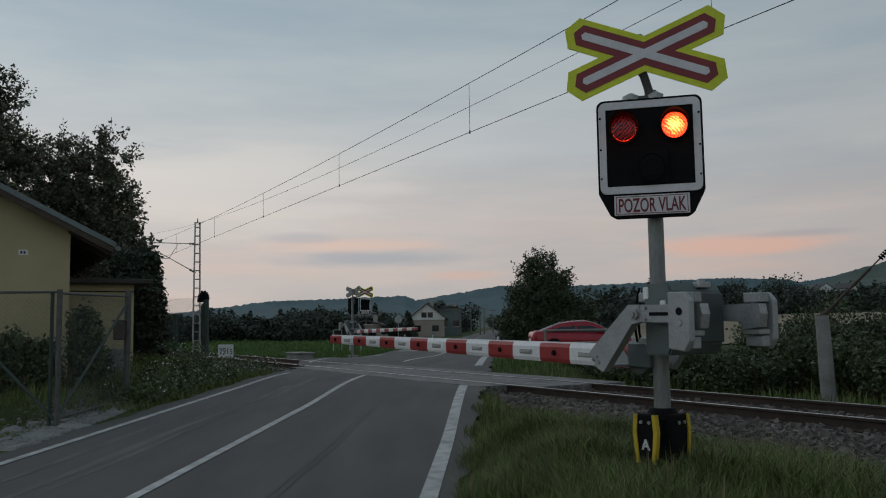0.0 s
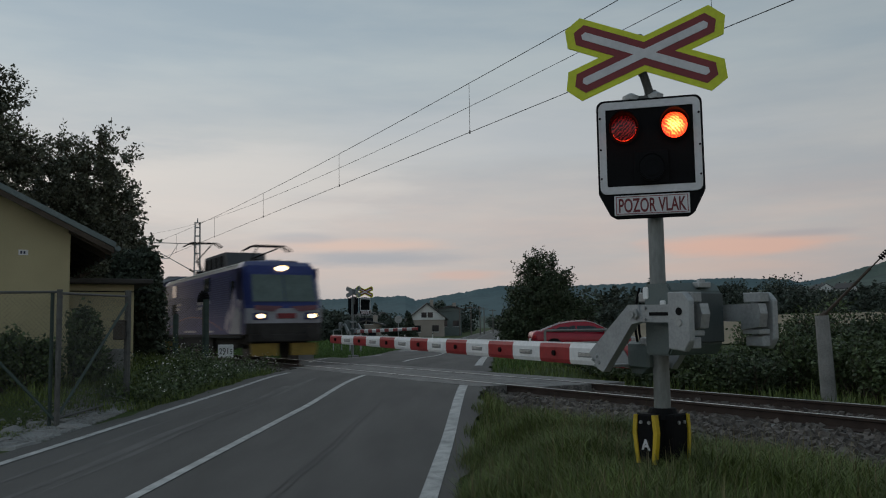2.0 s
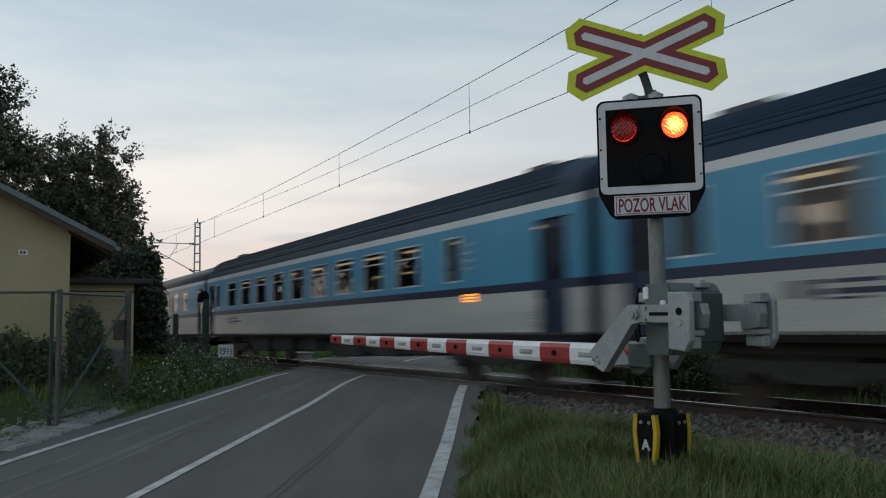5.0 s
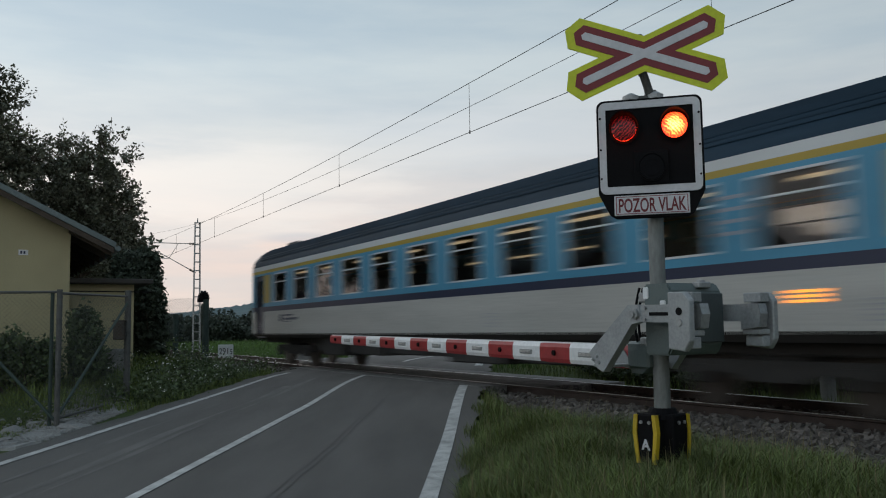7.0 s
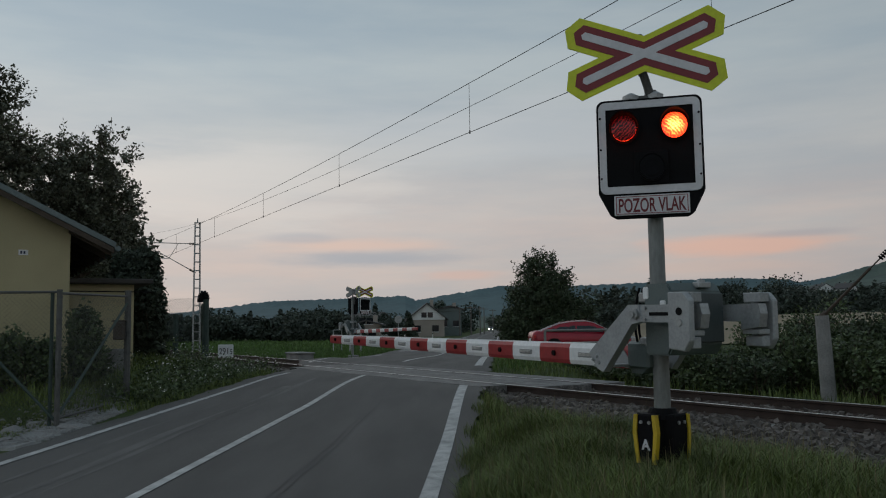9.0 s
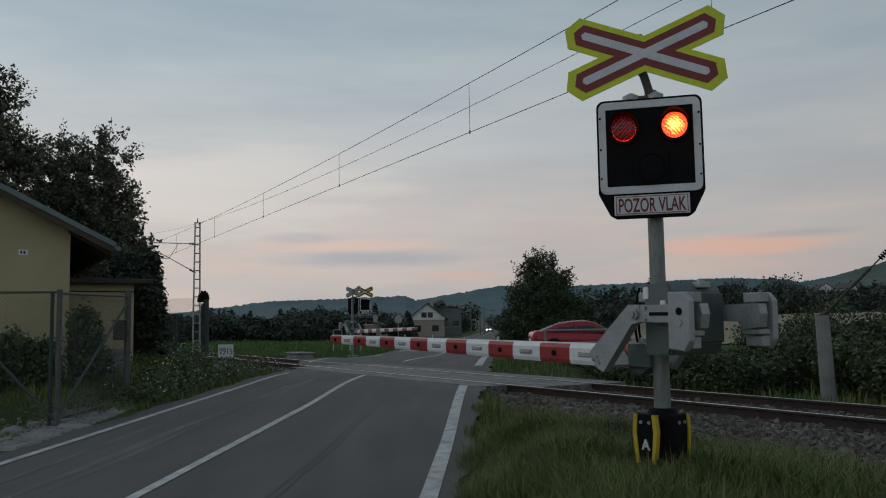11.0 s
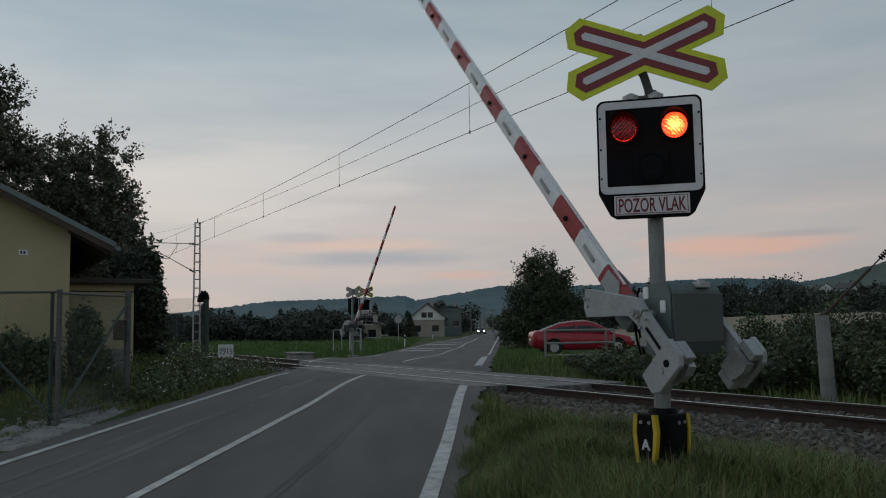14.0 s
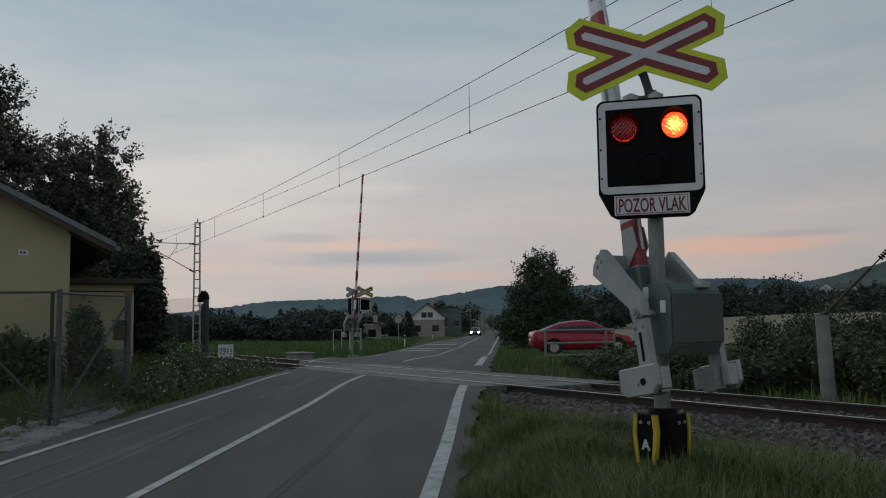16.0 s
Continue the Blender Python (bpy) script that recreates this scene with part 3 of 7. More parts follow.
def make_boom(barrier, z_axis, n_stripes=16, lamps=True):
    boom = empty("boom", Matrix.Identity(4))
    boom.parent = barrier
    boom.location = (0, 0, z_axis)
    lights = []
    for k in range(n_stripes):
        s1 = BOOM_LEN - k * STRIPE
        s0 = max(0.42, s1 - STRIPE)
        if s1 <= 0.45:
            break
        bm = bmesh.new()
        ring = []
        for s in (s0, s1):
            h, t = boom_section(s)
            prof = [(-t, -h * 0.6), (-t * 0.7, -h), (t * 0.7, -h), (t, -h * 0.6), (t, h * 0.6), (t * 0.7, h), (-t * 0.7, h), (-t, h * 0.6)]
            ring.append([bm.verts.new((s, y, z - BOOM_OFF)) for y, z in prof])
        for i in range(8):
            bm.faces.new((ring[0][i], ring[0][(i + 1) % 8], ring[1][(i + 1) % 8], ring[1][i]))
        bm.faces.new(ring[0][::-1])
        bm.faces.new(ring[1])
        bmesh.ops.recalc_face_normals(bm, faces=bm.faces[:])
        red = k % 2 == 0
        part("stripe", bm, M_BOOMR if red else M_BOOMW, boom, "red foil stripe" if red else "white foil stripe")
        sm = (s0 + s1) / 2
        h, t = boom_section(sm)
        if red and s0 > 0.9:
            bm = bmesh.new()
            disc(bm, (sm, t - 0.004, -BOOM_OFF), 0.026, 0.02, 10)
            part("reflector", bm, M_BLACK, boom, "small dark round cap")
        if not red and lamps:
            bm = bmesh.new()
            block(bm, sm - 0.112, sm + 0.112, t - 0.006, t + 0.007, -BOOM_OFF - 0.024, -BOOM_OFF + 0.024, 0.006)
            part("lamp_frame", bm, M_GALV, boom)
            # a bar that shows its lit side or its dull side
            bm = bmesh.new()
            block(bm, -0.088, 0.088, -0.013, 0.0, -0.011, 0.011)
            block(bm, -0.088, 0.088, 0.0, 0.013, -0.011, 0.011, mi=1)
            bar = part("lamp_bar", bm, [M_LEDOFF, M_LED], boom, "long red lamp set in the boom")
            lights.append((bar, (sm, t + 0.004, -BOOM_OFF)))
    # the white cap strip along the top edge
    bm = bmesh.new()
    h0, h1 = boom_section(0.6)[0], boom_section(BOOM_LEN)[0]
    for a, b in ((0.6, BOOM_LEN),):
        v = [bm.verts.new(p) for p in ((a, -0.012, h0 - BOOM_OFF), (b, -0.010, h1 - BOOM_OFF), (b, 0.010, h1 - BOOM_OFF), (a, 0.012, h0 - BOOM_OFF),
                                       (a, -0.012, h0 + 0.012 - BOOM_OFF), (b, -0.010, h1 + 0.01 - BOOM_OFF), (b, 0.010, h1 + 0.01 - BOOM_OFF), (a, 0.012, h0 + 0.012 - BOOM_OFF))]
        for f in ((3, 2, 1, 0), (4, 5, 6, 7), (0, 1, 5, 4), (1, 2, 6, 5), (2, 3, 7, 6), (3, 0, 4, 7)):
            bm.faces.new([v[i] for i in f])
    part("top_strip", bm, M_BOOMW, boom)
    bm = bmesh.new()
    block(bm, 0.20, 0.46, -0.12, 0.12, -0.44, -0.22, 0.02)
    prism(bm, [(0.24, -0.43), (0.46, -0.43), (0.42, -0.48), (0.30, -0.48)], -0.09, 0.09)
    part("boom_root", bm, M_CABINET, boom, "grey-green steel box at the root of the boom")
    # two bent arms, one on each side of the drive, with their weights
    for side in (1, -1):
        y = 0.36 if side > 0 else -0.36
        bm = bmesh.new()
        low = [(0.50, -BOOM_OFF - 0.075), (0.60, -BOOM_OFF + 0.045), (0.56, -BOOM_OFF + 0.08), (0.10, 0.075), (-0.02, 0.075), (-0.06, -0.055), (0.06, -0.075), (0.42, -BOOM_OFF - 0.105)]
        prism(bm, low, y - 0.035, y + 0.035)
        back = [(-0.04, 0.072), (-0.04, -0.060), (-0.52, -0.060), (-0.52, 0.072)]
        prism(bm, back, y - 0.030, y + 0.030)
        arm = part("arm", bm, M_ALU, boom, "bent grey steel arm")
        bm = bmesh.new()
        block(bm, -0.36, -0.14, y + (0.031 if side > 0 else -0.034), y + (0.034 if side > 0 else -0.031), -0.010, 0.016)
        part("slot", bm, M_BLACK, arm)
        for px_, pz_ in ((0.50, -BOOM_OFF + 0.02), (0.54, -BOOM_OFF - 0.01), (0.47, -BOOM_OFF - 0.03), (0.0, 0.03), (0.0, -0.03), (-0.10, 0.05), (-0.10, -0.04)):
            bm = bmesh.new()
            disc(bm, (px_, y + 0.034 if side > 0 else y - 0.05, pz_), 0.013, 0.016, 6)
            part("bolt", bm, M_GALV, arm)
        bm = bmesh.new()
        disc(bm, (0.02, y + 0.034 if side > 0 else y - 0.075, 0.0), 0.030, 0.04, 8)
        part("axle_nut", bm, M_GALV, arm)
        # gusset from the boom root to the arm
        bm = bmesh.new()
        t = boom_section(0.7)[1]
        prism(bm, [(0.42, -BOOM_OFF - 0.10), (0.80, -BOOM_OFF - 0.06), (0.80, -BOOM_OFF + 0.085), (0.62, -BOOM_OFF + 0.11)], 0.0, 0.012,
              m=Matrix.Translation((0, 0, 0)) @ Matrix(((1, 0, 0, 0), (0, side, 0, t * side if side > 0 else -t), (0, 0, 1, 0), (0, 0, 0, 1))))
        part("gusset", bm, M_ALU, arm)
        bm = bmesh.new()
        block(bm, 0.43, 0.58, min(0.04 * side, y), max(0.04 * side, y), -BOOM_OFF - 0.07, -BOOM_OFF - 0.05)
        part("cross_plate", bm, M_ALU, arm)
        # weight: a thick plate with a clipped corner, and a stack of thinner plates behind
        bm = bmesh.new()
        y0, y1 = (y + 0.03, y + 0.085) if side > 0 else (y - 0.085, y - 0.03)
        prism(bm, [(-0.395, 0.160), (-0.555, 0.160), (-0.615, 0.10), (-0.615, -0.19), (-0.56, -0.265), (-0.395, -0.250)], y0, y1)
        bmesh.ops.bevel(bm, geom=bm.edges[:], offset=0.008, segments=1, affect="EDGES")
        part("weight", bm, M_ALU, arm, "pale grey cast counterweight plate")
        bm = bmesh.new()
        inn = (y - 0.11, y - 0.03) if side > 0 else (y + 0.03, y + 0.11)
        prism(bm, [(-0.43, 0.075), (-0.60, 0.075), (-0.62, 0.0), (-0.60, -0.10), (-0.43, -0.12)], *inn)
        part("weight", bm, M_GALV, arm)
        for z0_, z1_, d0, d1 in ((0.085, 0.158, 0.002, 0.10), (-0.115, -0.155, 0.002, 0.12), (-0.165, -0.245, 0.002, 0.085)):
            bm = bmesh.new()
            ya, yb = (y0 - d1, y0 - d0) if side > 0 else (y1 + d0, y1 + d1)
            block(bm, -0.585, -0.42, ya, yb, min(z0_, z1_), max(z0_, z1_), 0.006)
            part("weight", bm, M_ALU, arm)
        for dz in (0.02, -0.06):
            bm = bmesh.new()
            disc(bm, (-0.515, y0 - 0.008 if side < 0 else y1 - 0.008, dz), 0.028, 0.016, 12)
            part("bolt_cap", bm, M_BLACK if dz > 0 else M_GALV, arm)
    return boom, lights


def make_drive(barrier, z_axis):
    """The grey-green drive cabinet on the post."""
    bm = bmesh.new()
    prism(bm, [(-0.16, -0.315), (-0.215, -0.225), (-0.215, 0.165), (-0.165, 0.237), (0.10, 0.237), (0.10, -0.315)], -0.285, 0.232)
    bmesh.ops.bevel(bm, geom=bm.edges[:], offset=0.014, segments=2, affect="EDGES")
    body = part("cabinet", bm, M_CABINET, barrier, "grey-green drive cabinet")
    body.location = (0, 0, z_axis)
    bm = bmesh.new()
    block(bm, -0.232, -0.212, -0.278, 0.226, -0.222, 0.158, 0.005)
    part("cabinet_door", bm, M_CABINET_D, body, "dark grey-green cabinet door")
    bm = bmesh.new()
    block(bm, -0.235, -0.155, -0.16, -0.03, 0.195, 0.245, 0.008)
    block(bm, -0.215, -0.165, -0.12, -0.07, 0.240, 0.262, 0.006)
    part("lock", bm, M_GALV, body)
    for x, z in ((-0.12, 0.06), (0.07, 0.17)):
        bm = bmesh.new()
        block(bm, x - 0.03, x + 0.03, 0.229, 0.243, z - 0.05, z + 0.045, 0.010)
        part("label_plate", bm, M_WHITE, body)
    bm = bmesh.new()
    rod(bm, (0.0, -0.46, 0.0), (0.0, 0.42, 0.0), 0.035, n=12)
    part("axle", bm, M_GALV, body)
    for z0 in (-0.26, 0.10):
        bm = bmesh.new()
        block(bm, 0.101, 0.30, -0.12, 0.12, z0, z0 + 0.08, 0.01)
        part("post_clamp", bm, M_GALV, body, "bolted steel post clamp")
    # hoses that run down to the drive
    for y, sag in ((0.10, 0.0), (0.02, 0.05)):
        bm = bmesh.new()
        pts = [Vector((0.30 + 0.07 * math.sin(k * 0.5) + sag, y, 0.22 - k * 0.09)) for k in range(7)]
        for a, b in zip(pts, pts[1:]):
            rod(bm, a, b, 0.011, n=6, caps=False)
        part("cable", bm, M_BLACK, body)
    return body


POST_X = 0.19


def make_guard(barrier, m):
    """Two black foot guards in a V round the post, the road-side one with yellow edges."""
    for yaw, yellow in ((-52, True), (42, False)):
        face = (m.inverted().to_3x3() @ Matrix.Rotation(radians(yaw), 3, "Z")).to_4x4()
        mm = Matrix.Translation((POST_X + 0.03, 0.0, 0)) @ face
        g = bmesh.new()
        prism(g, [(-0.085, POST_Z0), (0.085, POST_Z0), (0.115, 0.30), (0.10, 0.445), (-0.10, 0.445), (-0.115, 0.30)], -0.19, -0.02, mm)
        bmesh.ops.bevel(g, geom=g.edges[:], offset=0.012, segments=1, affect="EDGES")
        gd = part("foot_guard", g, M_BLACK, barrier, "black plastic foot guard")
        for sx in ((-1, 1) if yellow else (1,)):
            g = bmesh.new()
            pts = [(0.058, POST_Z0 + 0.06), (0.090, POST_Z0 + 0.06), (0.120, 0.30), (0.104, 0.440), (0.070, 0.440), (0.084, 0.30)]
            prism(g, [(sx * x, z) for x, z in pts], -0.202, -0.16, mm)
            part("edge_stripe", g, M_WARN, gd, "yellow edge stripe")
        for x, z in ((-0.04, 0.38), (0.04, 0.38)):
            g = bmesh.new()
            disc(g, (x, -0.202, z), 0.014, 0.02, 8, mm)
            part("bolt", g, M_GALV, gd)
        if yellow:
            cu = bpy.data.curves.new("letter", "FONT")
            cu.body, cu.size, cu.align_x, cu.extrude, cu.offset = "A", 0.11, "CENTER", 0.002, 0.004
            cu.materials.append(M_SIGNW)
            tx = new("letter", cu)
            tx.parent = gd
            tx.matrix_basis = mm @ pose(0.0, -0.194, 0.17, 90, 0, 0)
    g = bmesh.new()
    rod(g, (POST_X, 0, 0.40), (POST_X, 0, 0.485), 0.15, 0.10, n=16)
    rod(g, (POST_X, 0, POST_Z0), (POST_X, 0, 0.40), 0.09, 0.09, n=16)
    part("foot_collar", g, M_BLACK, barrier)


def lamp_material():
    m = material("lit_red_lamp", (0.9, 0.2, 0.1), 0.4, bump=0, emit=(1, 0.1, 0.02), power=1.0)
    nt = m.node_tree
    b = nt.nodes["Principled BSDF"]
    tc = nt.nodes.new("ShaderNodeTexCoord")
    ln = nt.nodes.new("ShaderNodeVectorMath")
    ln.operation = "LENGTH"
    wv = nt.nodes.new("ShaderNodeTexWave")
    wv.inputs["Scale"].default_value, wv.inputs["Distortion"].default_value = 20, 7.0
    wv.inputs["Detail"].default_value, wv.inputs["Detail Scale"].default_value = 3.0, 2.2
    wv.bands_direction = "DIAGONAL"
    nt.links.new(tc.outputs["Object"], wv.inputs["Vector"])
    nt.links.new(tc.outputs["Object"], ln.inputs[0])
    ad = nt.nodes.new("ShaderNodeMath")
    ad.operation = "MULTIPLY_ADD"
    ad.inputs[1].default_value = 0.055
    nt.links.new(wv.outputs["Fac"], ad.inputs[0])
    nt.links.new(ln.outputs["Value"], ad.inputs[2])
    rp = nt.nodes.new("ShaderNodeValToRGB")
    rp.color_ramp.elements[0].position, rp.color_ramp.elements[0].color = 0.040, (1.5, 0.85, 0.20, 1)
    rp.color_ramp.elements[1].position, rp.color_ramp.elements[1].color = 0.122, (1.0, 0.012, 0.006, 1)
    e = rp.color_ramp.elements.new(0.088)
    e.color = (1.3, 0.17, 0.02, 1)
    nt.links.new(ad.outputs[0], rp.inputs[0])
    nt.links.new(rp.outputs[0], b.inputs["Emission Color"])
    b.inputs["Emission Strength"].default_value = 2.3
    return m


M_LIT = lamp_material()
M_LENS = lamp_material()
M_LENS.name = "fading_red_lens"
_b = M_LENS.node_tree.nodes["Principled BSDF"]
_b.inputs["Emission Strength"].default_value = 0.0
_r = [nd for nd in M_LENS.node_tree.nodes if nd.bl_idname == "ShaderNodeValToRGB"][0]
for e_ in _r.color_ramp.elements:
    e_.color = (0.02, 0.0, 0.0, 1)
_w = [nd for nd in M_LENS.node_tree.nodes if nd.bl_idname == "ShaderNodeTexWave"][0]
_r2 = M_LENS.node_tree.nodes.new("ShaderNodeValToRGB")
_r2.color_ramp.elements[0].position, _r2.color_ramp.elements[0].color = 0.40, (0.012, 0.001, 0.001, 1)
_r2.color_ramp.elements[1].position, _r2.color_ramp.elements[1].color = 0.95, (0.60, 0.016, 0.02, 1)
M_LENS.node_tree.links.new(_w.outputs["Fac"], _r2.inputs[0])
M_LENS.node_tree.links.new(_r2.outputs[0], _b.inputs["Base Color"])
M_LENS.node_tree.links.new(_r2.outputs[0], _b.inputs["Emission Color"])
_b.inputs["Emission Strength"].default_value = 0.09


def make_signal_head(name_parent, m, s=1.0):
    """Crossbuck, lamp board and plate; local x to the right as seen from the road, -y to the viewer, z up from the board's foot."""
    head = empty("signal_head", m)
    head.parent = name_parent
    # backing board with clipped lower corners, white border
    def outline(hw, top, mid, bot, foot, r):
        pts = [(-hw + r - r * math.sin(radians(a)), top - r + r * math.cos(radians(a))) for a in (0, 22, 45, 68, 90)]
        pts += [(-hw, mid), (-foot - 0.02, bot + 0.03), (-foot + 0.03, bot), (foot - 0.03, bot), (foot + 0.02, bot + 0.03), (hw, mid)]
        pts += [(hw - r + r * math.cos(radians(a)), top - r + r * math.sin(radians(a))) for a in (0, 22, 45, 68, 90)]
        return pts
    bm = bmesh.new()
    prism(bm, outline(0.425, 0.945, 0.20, 0.0, 0.315, 0.06), 0.0, 0.035)
    bmesh.ops.bevel(bm, geom=bm.edges[:], offset=0.006, segments=1, affect="EDGES")
    part("backing_board", bm, M_BLACK, head, "black backing board with clipped lower corners")
    bm = bmesh.new()
    hw, hb, ht, th = 0.408, 0.195, 0.925, 0.058
    rr = 0.055
    outer, inner = [], []
    for cx, cz, a0 in ((hw - rr, ht - rr, 0), (-hw + rr, ht - rr, 90), (-hw + rr, hb + rr, 180), (hw - rr, hb + rr, 270)):
        for k in range(5):
            a = radians(a0 + k * 22.5)
            outer.append((cx + rr * math.cos(a), cz + rr * math.sin(a)))
            inner.append((min(hw - th, max(-hw + th, cx + (rr - th) * math.cos(a))), min(ht - th, max(hb + th * 0.8, cz + (rr - th) * math.sin(a)))))
    n = len(outer)
    fo = [[bm.verts.new((x, y, z)) for x, z in ring] for ring, y in ((outer, -0.012), (inner, -0.012), (outer, 0.002), (inner, 0.002))]
    for k in range(n):
        j = (k + 1) % n
        bm.faces.new((fo[0][k], fo[0][j], fo[1][j], fo[1][k]))
        bm.faces.new((fo[2][j], fo[2][k], fo[3][k], fo[3][j]))
        bm.faces.new((fo[0][j], fo[0][k], fo[2][k], fo[2][j]))
        bm.faces.new((fo[1][k], fo[1][j], fo[3][j], fo[3][k]))
    bmesh.ops.remove_doubles(bm, verts=bm.verts[:], dist=1e-5)
    bmesh.ops.recalc_face_normals(bm, faces=bm.faces[:])
    part("white_border", bm, M_SIGNW, head, "white reflective border")
    for x_, w_ in ((-0.14, 0.05), (0.06, 0.045)):
        bm = bmesh.new()
        rod(bm, (x_, 0.05, 0.94), (x_, 0.05, 0.975), w_ + 0.02, w_ + 0.02, n=14)
        rod(bm, (x_, 0.05, 0.975), (x_, 0.05, 1.0), w_ + 0.015, 0.02, n=14)
        part("top_cap", bm, M_GALV, head)
    for x_, z_ in ((-0.395, 0.80), (0.395, 0.80), (-0.395, 0.55), (0.395, 0.55), (-0.395, 0.32), (0.395, 0.32)):
        bm = bmesh.new()
        disc(bm, (x_, -0.018, z_), 0.009, 0.008, 8)
        part("rivet", bm, M_BLACK, head)
    # recessed black face with two round openings
    lamps = []
    zl = 0.705
    for sx in (-1, 1):
        cx = sx * 0.202
        bm = bmesh.new()
        r = 0.108
        ring, fr = [], []
        for k in range(24):
            a = k * math.tau / 24
            ring.append(bm.verts.new((cx + r * math.cos(a), -0.016, zl + r * math.sin(a))))
            fr.append(bm.verts.new((cx + (r + 0.012) * math.cos(a), -0.016, zl + (r + 0.012) * math.sin(a))))
        far = [bm.verts.new((v.co.x, -0.002, v.co.z)) for v in ring]
        for k in range(24):
            j = (k + 1) % 24
            bm.faces.new((ring[k], ring[j], fr[j], fr[k]))
            bm.faces.new((ring[j], ring[k], far[k], far[j]))
        part("lamp_ring", bm, M_BLACK, head)
        # hood over the lamp
        bm = bmesh.new()
        rows = []
        for k in range(15):
            a = radians(-12 + k * 204 / 14)
            lng = 0.14 * (0.25 + 0.75 * max(0, math.sin(a)))
            rows.append([bm.verts.new((cx + q * math.cos(a), y, zl + q * math.sin(a))) for q, y in ((0.120, -0.01), (0.124, -0.016 - lng), (0.118, -0.016 - lng), (0.114, -0.01))])
        for a_, b_ in zip(rows, rows[1:]):
            for i in range(4):
                bm.faces.new((a_[i], a_[(i + 1) % 4], b_[(i + 1) % 4], b_[i]))
        part("lamp_hood", bm, M_BLACK, head, "black lamp hood")
        # the lamp: a lens body with a lit side and a dull side, turning on its upright axis
        bm = bmesh.new()
        for mi, sy in ((1, -1), (0, 1)):
            rings = []
            for q in range(4):
                rad = 0.101 * (1 - q / 3.6)
                y = sy * (0.006 + 0.020 * (1 - (rad / 0.101) ** 2))
                rings.append([bm.verts.new((rad * math.cos(k * math.tau / 24), y, rad * math.sin(k * math.tau / 24))) for k in range(24)])
            for a_, b_ in zip(rings, rings[1:]):
                for k in range(24):
                    f = bm.faces.new((a_[k], a_[(k + 1) % 24], b_[(k + 1) % 24], b_[k]))
                    f.material_index = mi
            f = bm.faces.new(rings[-1])
            f.material_index = mi
        bmesh.ops.recalc_face_normals(bm, faces=bm.faces[:])
        lamp = part("lamp", bm, [M_LENS, M_LIT], head, "round red flashing lamp")
        lamps.append((lamp, (cx, -0.045, zl)))
    bm = bmesh.new()
    block(bm, -0.13, 0.15, -0.030, -0.004, 0.255, 0.525, 0.01)
    part("blank_unit", bm, M_BLACK, head)
    bm = bmesh.new()
    disc(bm, (0.012, -0.045, 0.39), 0.098, 0.02, 24)
    part("blank_lens", bm, M_LENSB, head, "dark unlit lens")
    for r_ in (0.104, 0.060):
        bm = bmesh.new()
        rr_ = [[bm.verts.new((0.012 + (r_ + d) * math.cos(k * math.tau / 24), yy, 0.39 + (r_ + d) * math.sin(k * math.tau / 24))) for k in range(24)] for d, yy in ((0.0, -0.050), (0.010, -0.050), (0.010, -0.028), (0.0, -0.028))]
        for q_ in range(4):
            for k in range(24):
                bm.faces.new((rr_[q_][k], rr_[q_][(k + 1) % 24], rr_[(q_ + 1) % 4][(k + 1) % 24], rr_[(q_ + 1) % 4][k]))
        bmesh.ops.recalc_face_normals(bm, faces=bm.faces[:])
        part("lens_ring", bm, M_BLACK, head)
    # word plate
    bm = bmesh.new()
    block(bm, -0.300, 0.300, -0.014, -0.002, 0.025, 0.180, 0.003)
    plate = part("word_plate", bm, M_SIGNW, head, "white plate with dark red words")
    for x0, x1, z0, z1 in ((-0.286, 0.286, 0.166, 0.171), (-0.286, 0.286, 0.034, 0.039), (-0.286, -0.280, 0.039, 0.166), (0.280, 0.286, 0.039, 0.166)):
        bm = bmesh.new()
        block(bm, x0, x1, -0.0165, -0.0138, z0, z1)
        part("plate_edge", bm, M_SIGNR, plate)
    cu = bpy.data.curves.new("words", "FONT")
    cu.body, cu.size, cu.align_x, cu.extrude, cu.offset = "POZOR VLAK", 0.150, "CENTER", 0.0012, 0.0028
    cu.materials.append(M_WORDS)
    tx = new("words", cu)
    tx.parent = plate
    tx.matrix_basis = Matrix.Translation((0, -0.0155, 0.050)) @ Matrix.Rotation(radians(90), 4, "X") @ Matrix.Diagonal((0.585, 1, 1, 1))
    # crossbuck: yellow, red and white layers on grey sheet
    cz = 1.297
    bm = bmesh.new()
    for rot in (-22.5, 22.5):
        prism(bm, [(-0.66, 0), (-0.588, 0.131), (0.588, 0.131), (0.66, 0), (0.588, -0.131), (-0.588, -0.131)], 0.0005 + (0.0003 if rot > 0 else 0), 0.005 + (0.0003 if rot > 0 else 0), Matrix.Translation((-0.015, 0, cz)) @ Matrix.Diagonal((1.056, 1, 0.967, 1)) @ Matrix.Rotation(radians(rot), 4, "Y"))
    part("crossbuck_sheet", bm, M_GALV, head, "grey sheet back of the crossbuck")
